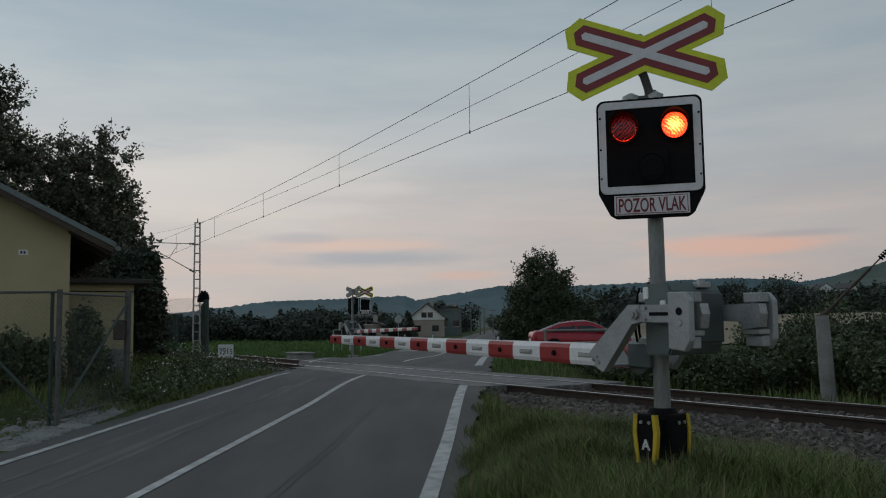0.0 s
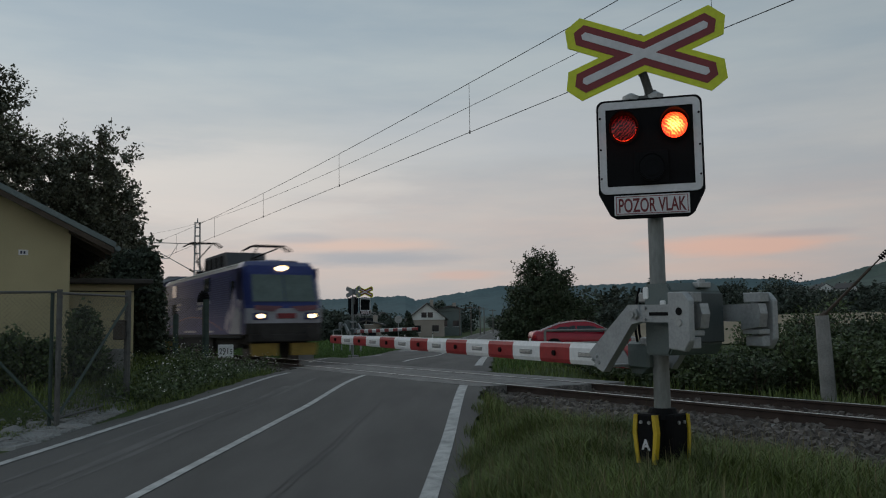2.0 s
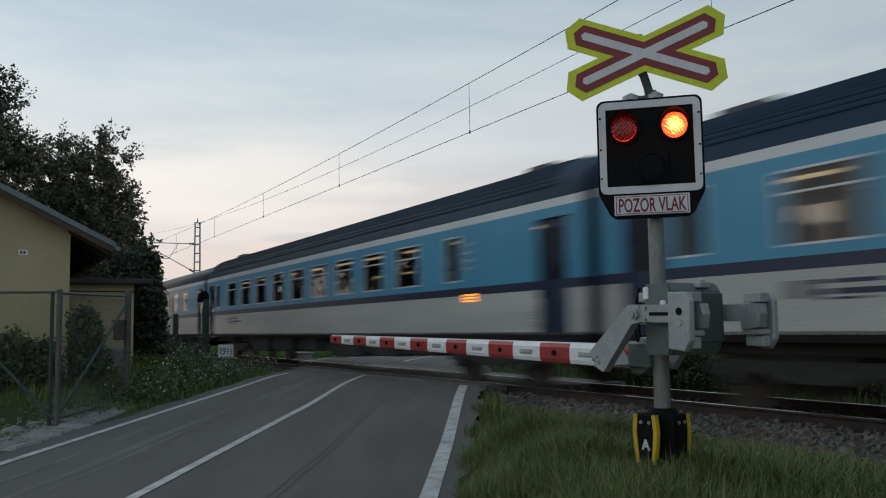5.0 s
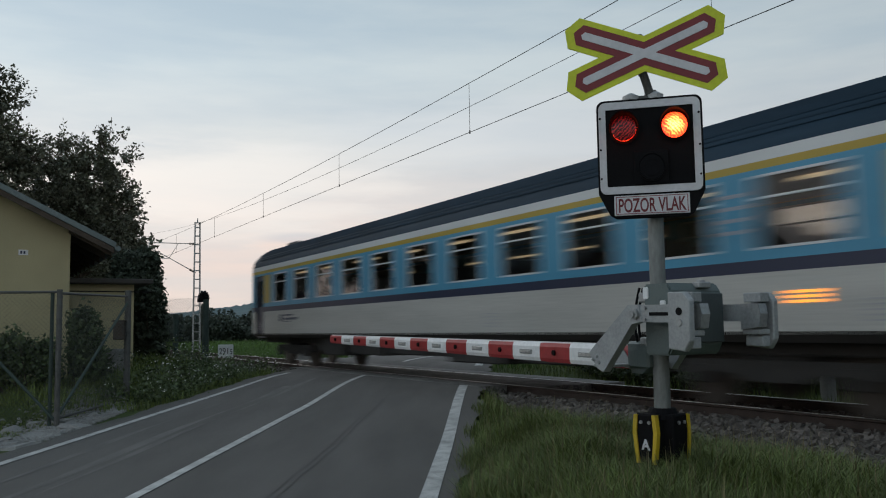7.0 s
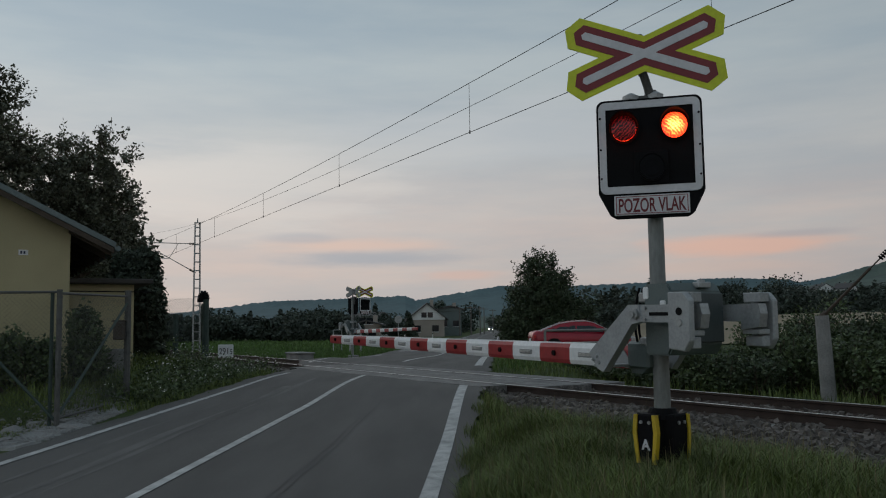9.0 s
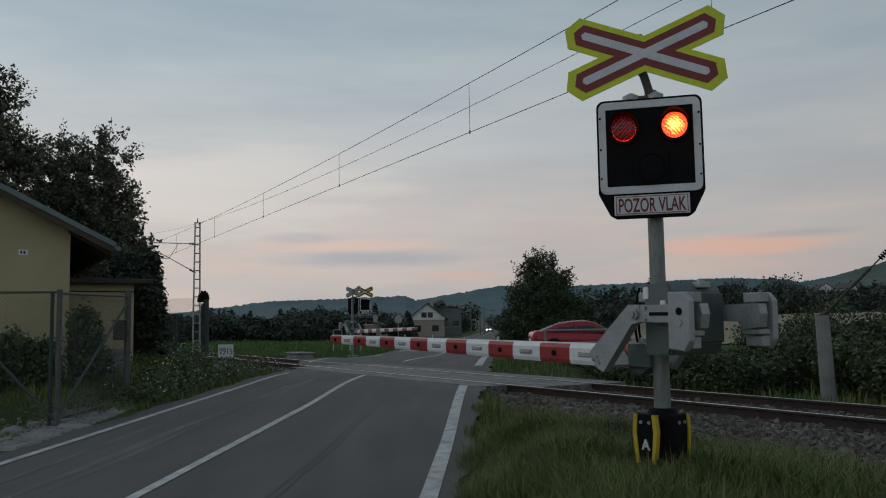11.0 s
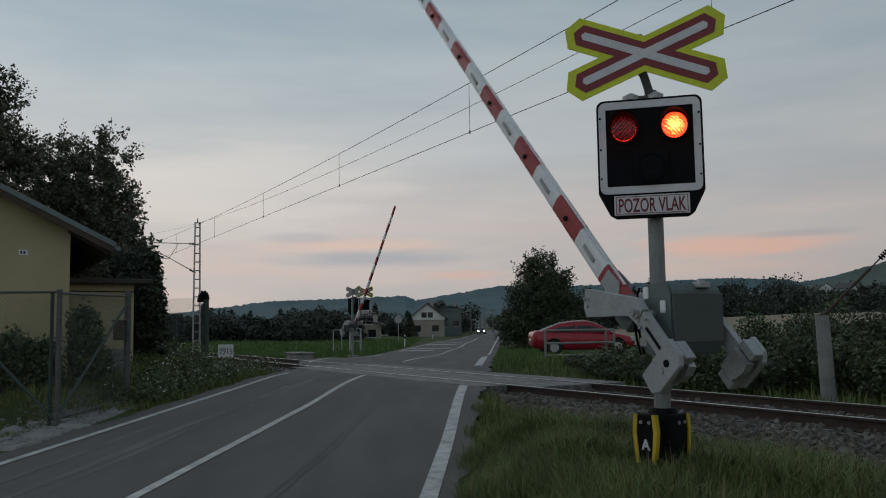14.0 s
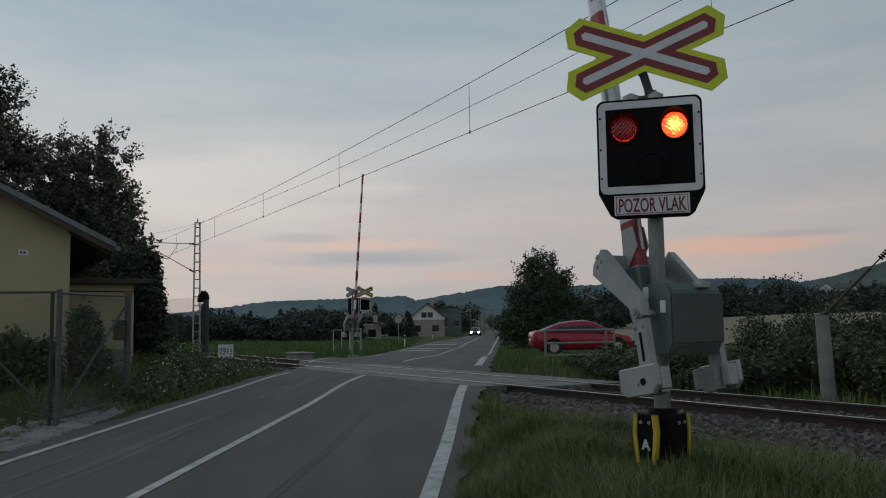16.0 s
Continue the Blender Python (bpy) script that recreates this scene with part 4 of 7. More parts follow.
    for lay, (hl, hw_, y, mt, nm) in enumerate(((0.665, 0.135, -0.012, M_YELLOW, "crossbuck_backing"), (0.590, 0.088, -0.016, M_SIGNR, "crossbuck_red"), (0.525, 0.032, -0.020, M_SIGNW, "crossbuck_white"))):
        bm = bmesh.new()
        tip = (0.075, 0.075, 0.03)[lay]
        for rot in (-22.5, 22.5):
            mm = Matrix.Translation((-0.015, 0, cz)) @ Matrix.Diagonal((1.056, 1, 0.967, 1)) @ Matrix.Rotation(radians(rot), 4, "Y")
            off = 0.0002 if rot > 0 else 0.0
            prism(bm, [(-hl, 0), (-hl + tip, hw_), (hl - tip, hw_), (hl, 0), (hl - tip, -hw_), (-hl + tip, -hw_)] if lay == 0 else
                  [(-hl, 0), (-hl + tip * 0.7, hw_), (hl - tip * 0.7, hw_), (hl, 0), (hl - tip * 0.7, -hw_), (-hl + tip * 0.7, -hw_)], y - off - (0.0 if lay else 0), 0.0 + off, mm)
        part(nm, bm, mt, head, ("fluorescent yellow crossbuck board", "dark red crossbuck arms", "white crossbuck middle stripes")[lay])
    return head, lamps


def make_barrier(m, label, lamps_on, yaws, foot=POST_Z0, head_z=2.02, size=1.0):
    """One barrier: post, drive, boom and signal heads that look along the given bearings."""
    barrier = empty("level_crossing_barrier", m, label, "barrier", "barriers of the crossing")
    bm = bmesh.new()
    rod(bm, (POST_X, 0, foot), (POST_X, 0, 2.62), 0.066, 0.062, n=20)
    part("post", bm, M_POSTD, barrier, "round galvanised steel post")
    boom, lights = make_boom(barrier, PIVOT.z, lamps=lamps_on)
    make_drive(barrier, PIVOT.z)
    if foot == POST_Z0:
        make_guard(barrier, m)
    else:
        bm = bmesh.new()
        block(bm, POST_X - 0.25, POST_X + 0.25, -0.25, 0.25, foot - 0.2, foot + 0.25, 0.03)
        part("foot_block", bm, M_CONC, barrier)
    lamps = []
    for yaw, dx in yaws:
        face = m.inverted().to_3x3() @ Matrix.Rotation(radians(yaw), 3, "Z")
        mm = Matrix.Translation((POST_X, 0, head_z)) @ face.to_4x4() @ Matrix.Translation((dx, -0.16, -0.022)) @ Matrix.Diagonal((0.98 * size, size, 1.035 * size, 1))
        head, lamps_ = make_signal_head(barrier, mm)
        lamps += lamps_
        bm = bmesh.new()
        rod(bm, (-dx, 0.16, 0.58), (-dx, 0.16, 0.98), 0.055, 0.05, n=12)
        rod(bm, (-dx + 0.01, 0.14, 0.95), (-0.045, 0.06, 1.20), 0.036, n=12)
        rod(bm, (-0.045, 0.06, 1.14), (-0.05, 0.06, 1.46), 0.028, n=12)
        rod(bm, (-0.05, 0.06, 1.46), (-0.05, 0.06, 1.475), 0.034, 0.02, n=12)
        block(bm, -dx - 0.05, -dx + 0.05, 0.09, 0.19, 0.99, 1.03, 0.01)
        block(bm, -0.20, 0.10, 0.03, 0.20, 0.93, 0.975, 0.01)
        part("head_bracket", bm, M_RUSTY, head, "dark steel bracket behind the board")
    return boom, lights, lamps


near_boom, near_lights, near_lamps = make_barrier(BARRIER, "grey barrier drive, red and white boom, signal post", True, [(-14.5, -0.022)])
FAR_BARRIER = Matrix.Translation((-4.75, 44.0, 0.12)) @ Matrix.Rotation(radians(180), 4, "Z") @ Matrix.Translation(-BARRIER.translation) @ BARRIER
def make_guard_frame():
    """Pale pipe frame before the far barrier's foot."""
    g = empty("pipe_guard_frame", pose(-6.0, 58, -0.45), "pale steel pipe guard frame at the barrier's foot", "guard frame")
    for x in (-0.35, 0.35):
        for y in (0.0, 0.45):
            bm = bmesh.new()
            rod(bm, (x, y, 0), (x, y, 1.62), 0.04, n=8)
            part("frame_post", bm, M_GALV, g)
    for z in (0.75, 1.15, 1.60):
        bm = bmesh.new()
        rod(bm, (-0.35, 0, z), (0.35, 0, z), 0.035, n=8)
        part("frame_bar", bm, M_GALV, g)
    for a, b in (((-1.46, 0, 0.0), (-1.46, 0, 1.53)), ((-1.46, 0, 1.53), (-0.90, 0, 1.53)), ((-0.90, 0, 1.53), (-0.90, 0, 0.0))):
        bm = bmesh.new()
        rod(bm, a, b, 0.03, n=8)
        part("side_rail", bm, M_GALV, g)


make_guard_frame()
far_boom, far_lights, far_lamps = make_barrier(FAR_BARRIER, "second barrier across the track with two signal heads", False, [(44, 0.70), (140, 0.10)], -0.55, 1.78, 0.86)
for lamp_, _ in far_lamps:
    lamp_.data.materials[0] = M_LENSB
    lamp_.data.materials[1] = M_LENSB

# ---- beside the road on the near side: house, shed, fence, weeds, trees ----
def frame_at(x, y, z=0.0):
    """Axes along and across the track: x' across (away from the road's near side), y' along the track."""
    return Matrix.Translation((x, y, z)) @ Matrix(((TNOR.x, TDIR.x, 0, 0), (TNOR.y, TDIR.y, 0, 0), (0, 0, 1, 0), (0, 0, 0, 1)))


def make_house():
    m = frame_at(-7.85, 18.0)
    h = empty("house", m, "single-storey ochre house with a sheet metal roof", "house")
    z0, ze, wd, ln = -0.6, 3.34, 8.0, 12.0
    rid = ze + wd / 2 * 0.51
    bm = bmesh.new()
    prism(bm, [(-wd, z0), (0, z0), (0, ze), (-wd / 2, rid), (-wd, ze)], 0, 0.4)
    part("gable_wall", bm, M_STUCCO, h, "ochre stuccoed gable wall")
    bm = bmesh.new()
    block(bm, -0.4, -0.003, 0.4, ln, z0, ze)
    part("side_wall", bm, M_STUCCO, h)
    bm = bmesh.new()
    block(bm, -wd, -wd + 0.4, 0.4, ln, z0, ze)
    part("side_wall", bm, M_STUCCO, h)
    bm = bmesh.new()
    block(bm, -wd + 0.4, -0.4, ln - 0.4, ln, z0, ze)
    part("back_wall", bm, M_STUCCO, h)
    ov = 0.84
    for s in (0, 1):
        def sx(x):
            return x if s == 0 else -wd - x
        bm = bmesh.new()
        pts = [(sx(ov), ze - ov * 0.51 + 0.02), (sx(-wd / 2), rid + 0.02), (sx(-wd / 2), rid + 0.14), (sx(ov + 0.02), ze - ov * 0.51 + 0.13)]
        prism(bm, pts, -0.42, ln + 0.4)
        rf = part("roof", bm, M_ROOFTIN, h, "grey-green sheet metal roof slope")
        bm = bmesh.new()
        pts = [(sx(ov - 0.02), ze - ov * 0.51 - 0.10), (sx(-wd / 2), rid - 0.10), (sx(-wd / 2), rid + 0.018), (sx(ov - 0.02), ze - ov * 0.51 + 0.018)]
        prism(bm, pts, -0.40, -0.36)
        part("verge_board", bm, M_SOFFIT, rf)
        for k in range(12):
            bm = bmesh.new()
            yy = -0.2 + k * 1.0
            prism(bm, [(sx(ov - 0.05), ze - ov * 0.51 - 0.14), (sx(-0.05), ze - 0.10), (sx(-0.05), ze + 0.02), (sx(ov - 0.05), ze - ov * 0.51 + 0.015)], yy, yy + 0.1)
            part("rafter", bm, M_SOFFIT, rf)
    bm = bmesh.new()
    rod(bm, (ov + 0.05, -0.42, ze - ov * 0.51 - 0.0), (ov + 0.05, ln, ze - ov * 0.51 - 0.0), 0.06, n=10)
    part("gutter", bm, M_ROOFTIN, h)
    # house number plate, its figures as plain bars
    bm = bmesh.new()
    block(bm, -0.98, -0.80, -0.015, 0.0, 2.76, 2.87, 0.003)
    pl = part("number_plate", bm, M_WHITE, h, "small white enamel plate")
    for x in (-0.93, -0.87):
        bm = bmesh.new()
        block(bm, x - 0.018, x + 0.018, -0.018, -0.0145, 2.785, 2.845)
        part("figure_bar", bm, M_TNAVY, pl)
    # shed that leans on the corner
    sh = empty("shed", frame_at(-7.85, 18.0) @ Matrix.Translation((0.05, 0.9, 0)), "low ochre shed with a flat dark tar roof", "shed")
    bm = bmesh.new()
    block(bm, 0.0, 1.38, 0.0, 3.2, -0.6, 2.22)
    part("shed_wall", bm, M_STUCCO, sh)
    bm = bmesh.new()
    block(bm, -0.03, 1.75, -0.3, 3.5, 2.225, 2.34, 0.02)
    part("shed_roof", bm, M_SHEDROOF, sh, "flat dark roof with a boarded edge")
    bm = bmesh.new()
    rod(bm, (0.98, -0.45, -0.1), (0.98, -0.45, 0.76), 0.24, 0.26, n=18)
    rod(bm, (0.98, -0.45, 0.74), (0.98, -0.45, 0.79), 0.28, 0.27, n=18)
    part("water_barrel", bm, M_CONC, sh, "grey round water barrel against the wall")
    bm = bmesh.new()
    rod(bm, (-9, -0.5, 2.10), (1.7, -0.35, 2.04), 0.012, n=5)
    part("cable", bm, M_BLACK, sh)


def chain_link(bm, a, b, z0a, z1a, z0b, z1b, cell=0.075, r=0.0022):
    """Crossed wires between two posts."""
    a, b = Vector(a), Vector(b)
    ln = (b - a).length
    n = int(ln / cell)
    hgt = z1a - z0a
    for k in range(-int(hgt / cell), n + 1):
        for s in (0, 1):
            u0, u1 = k * cell, k * cell + hgt
            v0, v1 = 0.0, 1.0
            if u0 < 0:
                v0, u0 = -u0 / hgt, 0.0
            if u1 > ln:
                v1, u1 = v0 + (ln - u0) / hgt if v0 == 0 else v0 + (ln - u0) / hgt, ln
            if u1 <= u0 or v1 <= v0:
                continue
            if s:
                v0, v1 = 1 - v0, 1 - v1
            p0 = a.lerp(b, u0 / ln)
            p1 = a.lerp(b, u1 / ln)
            p0.z = z0a + v0 * hgt
            p1.z = z0a + v1 * hgt
            rod(bm, p0, p1, r, n=3, caps=False)


def make_fence():
    f = empty("chain_link_gate", Matrix.Identity(4), "rusty grey chain-link gate and fence on steel posts", "fence")
    A, B, C = Vector((-6.26, 14.0, 0)), Vector((-6.32, 17.2, 0)), Vector((-10.6, 13.3, 0))
    for p, z0, z1, r in ((A, -0.5, 1.86, 0.045), (B, -0.5, 1.98, 0.065), (Vector((-6.40, 14.05, 0)), -0.42, 1.84, 0.03), (C, -0.5, 1.86, 0.045)):
        bm = bmesh.new()
        rod(bm, (p.x, p.y, z0), (p.x, p.y, z1), r, n=10)
        part("fence_post", bm, M_POSTG if r < 0.04 else M_RUSTY if r < 0.08 else M_CONC, f)
    for a, b, z in ((A, B, 1.80), (A, B, -0.22), (A, C, 1.82)):
        bm = bmesh.new()
        rod(bm, (a.x, a.y, z), (b.x, b.y, z + (0.06 if b is B else 0)), 0.022, n=8)
        part("fence_rail", bm, M_RUSTY, f)
    for a, b in (((A.x, A.y, -0.2), (B.x, B.y, 1.75)), ((A.x, A.y, -0.28), (A.x - 1.35, A.y - 0.22, 1.22))):
        bm = bmesh.new()
        rod(bm, a, b, 0.025, n=8)
        part("brace", bm, M_POSTG, f, "dark green diagonal brace")
    for a, b, z0, z1 in ((A, B, -0.2, 1.80), (A, C, -0.25, 1.80)):
        bm = bmesh.new()
        chain_link(bm, a, b, z0, z1, z0, z1)
        part("wire_mesh", bm, M_WIRE, f, "chain-link wire mesh")
    bm = bmesh.new()
    block(bm, -6.54, -6.33, 17.0, 17.12, 1.00, 1.36, 0.02)
    block(bm, -6.56, -6.31, 16.98, 17.13, 1.36, 1.39, 0.01)
    part("letter_box", bm, M_SOFFIT, f, "dark letter box on the gate post")
    bm = bmesh.new()
    block(bm, -7.72, -7.45, 13.66, 13.68, 1.36, 1.60, 0.004)
    part("sign_plate", bm, M_WHITE, f, "small pale plate on the wire")
    # a second stretch farther along the yard
    g = empty("yard_fence", Matrix.Identity(4), "chain-link yard fence with dark green posts", "fence")
    P, Q, R_ = Vector((-10.2, 28.3, 0)), Vector((-8.95, 32.0, 0)), Vector((-8.60, 30.5, 0))
    for p, z1, r in ((Vector((-9.35, 30.0, 0)), 1.75, 0.10), (Q, 2.05, 0.04)):
        bm = bmesh.new()
        rod(bm, (p.x, p.y, -0.6), (p.x, p.y, z1), r, n=10)
        part("fence_post", bm, M_POSTG, g)
    bm = bmesh.new()
    chain_link(bm, Vector((-10.6, 30.0, 0)), Vector((-8.5, 30.2, 0)), 0.2, 2.3, 0.2, 2.3, 0.09, 0.004)
    part("wire_mesh", bm, M_WIRE, g)
    # stout pipe with a bent cap
    pp = empty("vent_pipe", pose(-8.30, 30.0, -0.5), "dark green steel pipe with a bent cap", "pipe")
    bm = bmesh.new()
    rod(bm, (0, 0, 0), (0, 0, 2.75), 0.115, 0.105, n=12)
    part("pipe", bm, M_POSTG, pp)
    bm = bmesh.new()
    pr = None
    for k in range(9):
        a = radians(k * 22.5)
        p = Vector((-0.09 + 0.09 * math.cos(a), 0, 2.75 + 0.20 * math.sin(a)))
        if pr is not None:
            rod(bm, pr, p, 0.125, n=12)
        pr = p
    rod(bm, pr, pr - Vector((0, 0, 0.10)), 0.125, 0.12, n=12)
    part("pipe_cap", bm, M_BLACK, pp, "dark rounded cap")
    # kilometre board
    km = empty("kilometre_board", pose(-7.60, 30.0, -0.5, 0, 0, 12), "white kilometre board on a short concrete post", "sign")
    bm = bmesh.new()
    block(bm, -0.06, 0.06, 0.01, 0.1, 0.0, 0.75, 0.01)
    part("board_post", bm, M_CONC, km)
    bm = bmesh.new()
    block(bm, -0.26, 0.26, -0.02, 0.008, 0.72, 1.17, 0.008)
    bd = part("board", bm, M_WHITE, km, "pale board with dark figures")
    for txt, x, s in (("291", -0.05, 0.30), ("5", 0.19, 0.24)):
        cu = bpy.data.curves.new("figures", "FONT")
        cu.body, cu.size, cu.align_x, cu.extrude = txt, s, "CENTER", 0.002
        cu.materials.append(M_BLACK)
        tx = new("figures", cu)
        tx.parent = bd
        tx.matrix_basis = Matrix.Translation((x, -0.024, 0.84)) @ Matrix.Rotation(radians(90), 4, "X") @ Matrix.Diagonal((0.8, 1, 1, 1))


def limb_mesh(bm, rng, base, height, r, spread, n_limbs, start=0.3):
    """A tapered, slightly bent trunk with forking limbs; returns the limb tips."""
    tips, p, segs = [], Vector(base), 6
    pts = [Vector(base) + Vector((rng.normal() * 0.12 * k * height / 30, rng.normal() * 0.12 * k * height / 30, height * k / segs)) for k in range(segs + 1)]
    for k in range(segs):
        rod(bm, pts[k], pts[k + 1], r * (1 - 0.14 * k), r * (1 - 0.14 * (k + 1)), n=8, caps=False)
    for k in range(n_limbs):
        h = start + (1 - start) * k / n_limbs
        q = pts[0].lerp(pts[-1], h)
        a = k * 2.4 + rng.random()
        ln = spread * (1.1 - 0.6 * h) * rng.uniform(0.7, 1.1)
        e = q + Vector((math.cos(a) * ln, math.sin(a) * ln, ln * rng.uniform(0.35, 0.8)))
        mid = q.lerp(e, 0.5) + Vector((0, 0, -0.05 * ln))
        rod(bm, q, mid, r * 0.42 * (1.1 - h), r * 0.28 * (1.1 - h), n=6, caps=False)
        rod(bm, mid, e, r * 0.28 * (1.1 - h), r * 0.1, n=5, caps=False)
        tips.append((e, ln))
        for j in range(3):
            e2 = mid + Vector((math.cos(a + rng.normal() * 0.7) * ln * 0.5, math.sin(a + rng.normal() * 0.7) * ln * 0.5, ln * rng.uniform(0.1, 0.6)))
            rod(bm, mid, e2, r * 0.16, r * 0.05, n=4, caps=False)
            tips.append((e2, ln * 0.7))
    tips.append((pts[-1], spread * 0.4))
    return tips


def make_tree(name, x, y, height, env, leaves, size, mat_, label, seed, grain=0.9, sprigs=160, open_=0.0, trunk=0.026, spread=2.2, reach=1.0):
    """env: ellipsoids (x, y, z, rx, ry, rz) about the tree's foot that hold the crown."""
    rng = np.random.default_rng(seed)
    t = empty(name, pose(x, y, ground_z(x, y) - 0.05), label, "tree")
    bm = bmesh.new()
    limb_mesh(bm, rng, (0, 0, 0), height * 0.88, height * trunk, spread * 0.8, 14, 0.22)
    e = np.asarray(env, float)
    wgt = e[:, 3] * e[:, 4] * e[:, 5]
    wgt /= wgt.sum()
    out = []
    while len(out) < leaves:
        k = rng.choice(len(e), p=wgt)
        d = rng.normal(size=3)
        d /= np.linalg.norm(d)
        r = rng.random() ** 0.42 * (1 + 0.10 * rng.normal())
        p = e[k, :3] + d * r * e[k, 3:]
        g = noise.noise((p[0] / grain + seed * 7.1, p[1] / grain, p[2] / grain * 1.35))
        if g > open_ - 0.10 - 0.25 * (1 - r):
            out.append(p)
    # twigs that reach out of the crown, leaves set along them
    for j in range(sprigs):
        k = rng.choice(len(e), p=wgt)
        d = rng.normal(size=3)
        d[2] = abs(d[2]) * 0.9 - 0.15
        d /= np.linalg.norm(d)
        p0 = e[k, :3] + d * e[k, 3:] * 0.85
        q = d + np.array([0, 0, 0.5]) + rng.normal(size=3) * 0.3
        q /= np.linalg.norm(q)
        ln = reach * rng.uniform(0.35, 0.95) * min(1.0, e[k, 3:].min())
        rod(bm, p0 - q * 0.3, p0 + q * ln, 0.016, 0.004, n=3, caps=False)
        for i in range(20):
            out.append(p0 + q * ln * (i / 19) + rng.normal(size=3) * size * 0.9)
    part("trunk", bm, M_BARK, t, "grey-brown trunk with limbs and twigs")
    leaf_mesh("crown", out, size, mat_, t, "uneven crown of many small leaves", rng, droop=0.25)
    return t


def make_shrub(name, x, y, blobs, n, size, mat_, label, seed, category="shrub"):
    rng = np.random.default_rng(seed)
    t = empty(name, pose(x, y, ground_z(x, y)), label, category)
    bm = bmesh.new()
    for b in blobs:
        for k in range(5):
            rod(bm, (b[0] * 0.6 + rng.normal() * 0.1, b[1] * 0.6 + rng.normal() * 0.1, -0.05), (b[0] + rng.normal() * b[3] * 0.4, b[1] + rng.normal() * b[4] * 0.4, b[2] + b[5] * 0.5), 0.018, 0.006, n=4, caps=False)
    part("stem", bm, M_BARK, t)
    leaf_mesh("foliage", blob_points(rng, blobs, n, 0.25), size, mat_, t, "", rng)
    return t


def gate_rubble():
    """Broken concrete and gravel at the gate's foot."""
    rng = np.random.default_rng(61)
    vs, fs = [], []
    base = [(-1, -1, -1), (1, -1, -1), (1, 1, -1), (-1, 1, -1), (-0.8, -0.7, 1), (0.8, -0.8, 1), (0.7, 0.8, 1), (-0.8, 0.7, 1)]
    bf = ((3, 2, 1, 0), (4, 5, 6, 7), (0, 1, 5, 4), (1, 2, 6, 5), (2, 3, 7, 6), (3, 0, 4, 7))
    for k in range(2600):
        y = rng.uniform(11.5, 17)
        x = -5.62 - abs(rng.normal()) * 0.6 - 0.10 * (y - 14) * (y > 14)
        s = rng.uniform(0.012, 0.032) if k > 40 else rng.uniform(0.06, 0.16)
        rot = Euler((rng.normal() * 0.2, rng.normal() * 0.2, rng.uniform(0, 6.28))).to_matrix()
        o = len(vs)
        z = ground_z(x, y)
        for b_ in base:
            p = rot @ Vector((b_[0] * s * 1.3, b_[1] * s, b_[2] * s * (0.6 if k > 40 else 0.22)))
            vs.append((x + p.x, y + p.y, z + p.z + 0.01))
        fs += [tuple(i + o for i in f) for f in bf]
    tagged(mesh_of("gate_rubble", vs, fs, M_CONC), "broken pale concrete and gravel at the gate", "rubble", kind="stuff")


make_house()
make_fence()
gate_rubble()
make_tree("broadleaf_tree", -12.92, 30.5, 8.3, [(0.0, 0, 5.0, 1.95, 2.1, 2.3), (-0.7, 0, 6.6, 1.4, 1.4, 1.3), (0.95, 0, 7.1, 0.80, 0.9, 1.05), (1.2, 0, 3.6, 0.95, 1.3, 1.3), (-1.2, 0, 4.0, 1.5, 1.6, 2.0)], 36000, 0.078, M_LEAFD,
          "dark broadleaf tree with an uneven airy crown", 3, 0.55, 420, 0.34, reach=0.8)
make_tree("broadleaf_tree", -14.62, 26.5, 9.6, [(0, 0, 6.0, 1.7, 1.7, 2.2), (0.75, 0, 7.9, 0.70, 0.8, 1.4), (1.0, 0, 6.2, 1.2, 1.0, 0.9), (-0.9, 0, 7.6, 1.2, 1.2, 1.3), (0, 0, 4.0, 1.9, 1.9, 1.8)], 36000, 0.072, M_LEAFD,
          "tall dark broadleaf tree behind the house", 4, 0.55, 420, 0.34, reach=0.8)
make_tree("broadleaf_tree", -18.5, 42.0, 9.0, [(0, 0, 5.0, 3.4, 3.4, 3.2), (2, 0, 4, 2.2, 2.2, 2.4)], 9000, 0.22, M_LEAFD, "dark broadleaf tree behind the house", 6, 1.0, 60)
for k, (x, y, hh, rr) in enumerate(((-7.72, 22.5, 2.8, 0.48), (-8.15, 23.3, 3.0, 0.55), (-8.8, 24.3, 3.0, 0.6), (-9.5, 25.5, 3.1, 0.65), (-8.72, 25.2, 2.6, 0.5))):
    make_shrub("thuja", x, y, [(0, 0, hh * (0.12 + 0.13 * j), rr * (1.05 - 0.012 * j * j), rr * (1.05 - 0.012 * j * j), 0.33 * hh / 2.4) for j in range(7)], 7800, 0.075, M_THUJA, "dark green columnar thuja", 20 + k, "conifer")
make_shrub("garden_shrub", -7.75, 16.75, [(0, 0, 0.55, 0.35, 0.35, 0.5), (-0.5, -0.25, 0.65, 0.42, 0.35, 0.55), (-0.95, -0.45, 0.55, 0.40, 0.35, 0.5), (-1.5, -0.7, 0.5, 0.5, 0.4, 0.45)], 9000, 0.055, M_SHRUB, "leafy garden shrub behind the wire fence", 31)
make_shrub("garden_shrub", -7.20, 17.3, [(0, 0, 0.75, 0.36, 0.35, 0.72), (0.12, 0.1, 0.4, 0.36, 0.36, 0.42), (-0.12, 0, 1.2, 0.25, 0.25, 0.36)], 8000, 0.055, M_SHRUB, "leafy garden shrub against the house wall", 32)


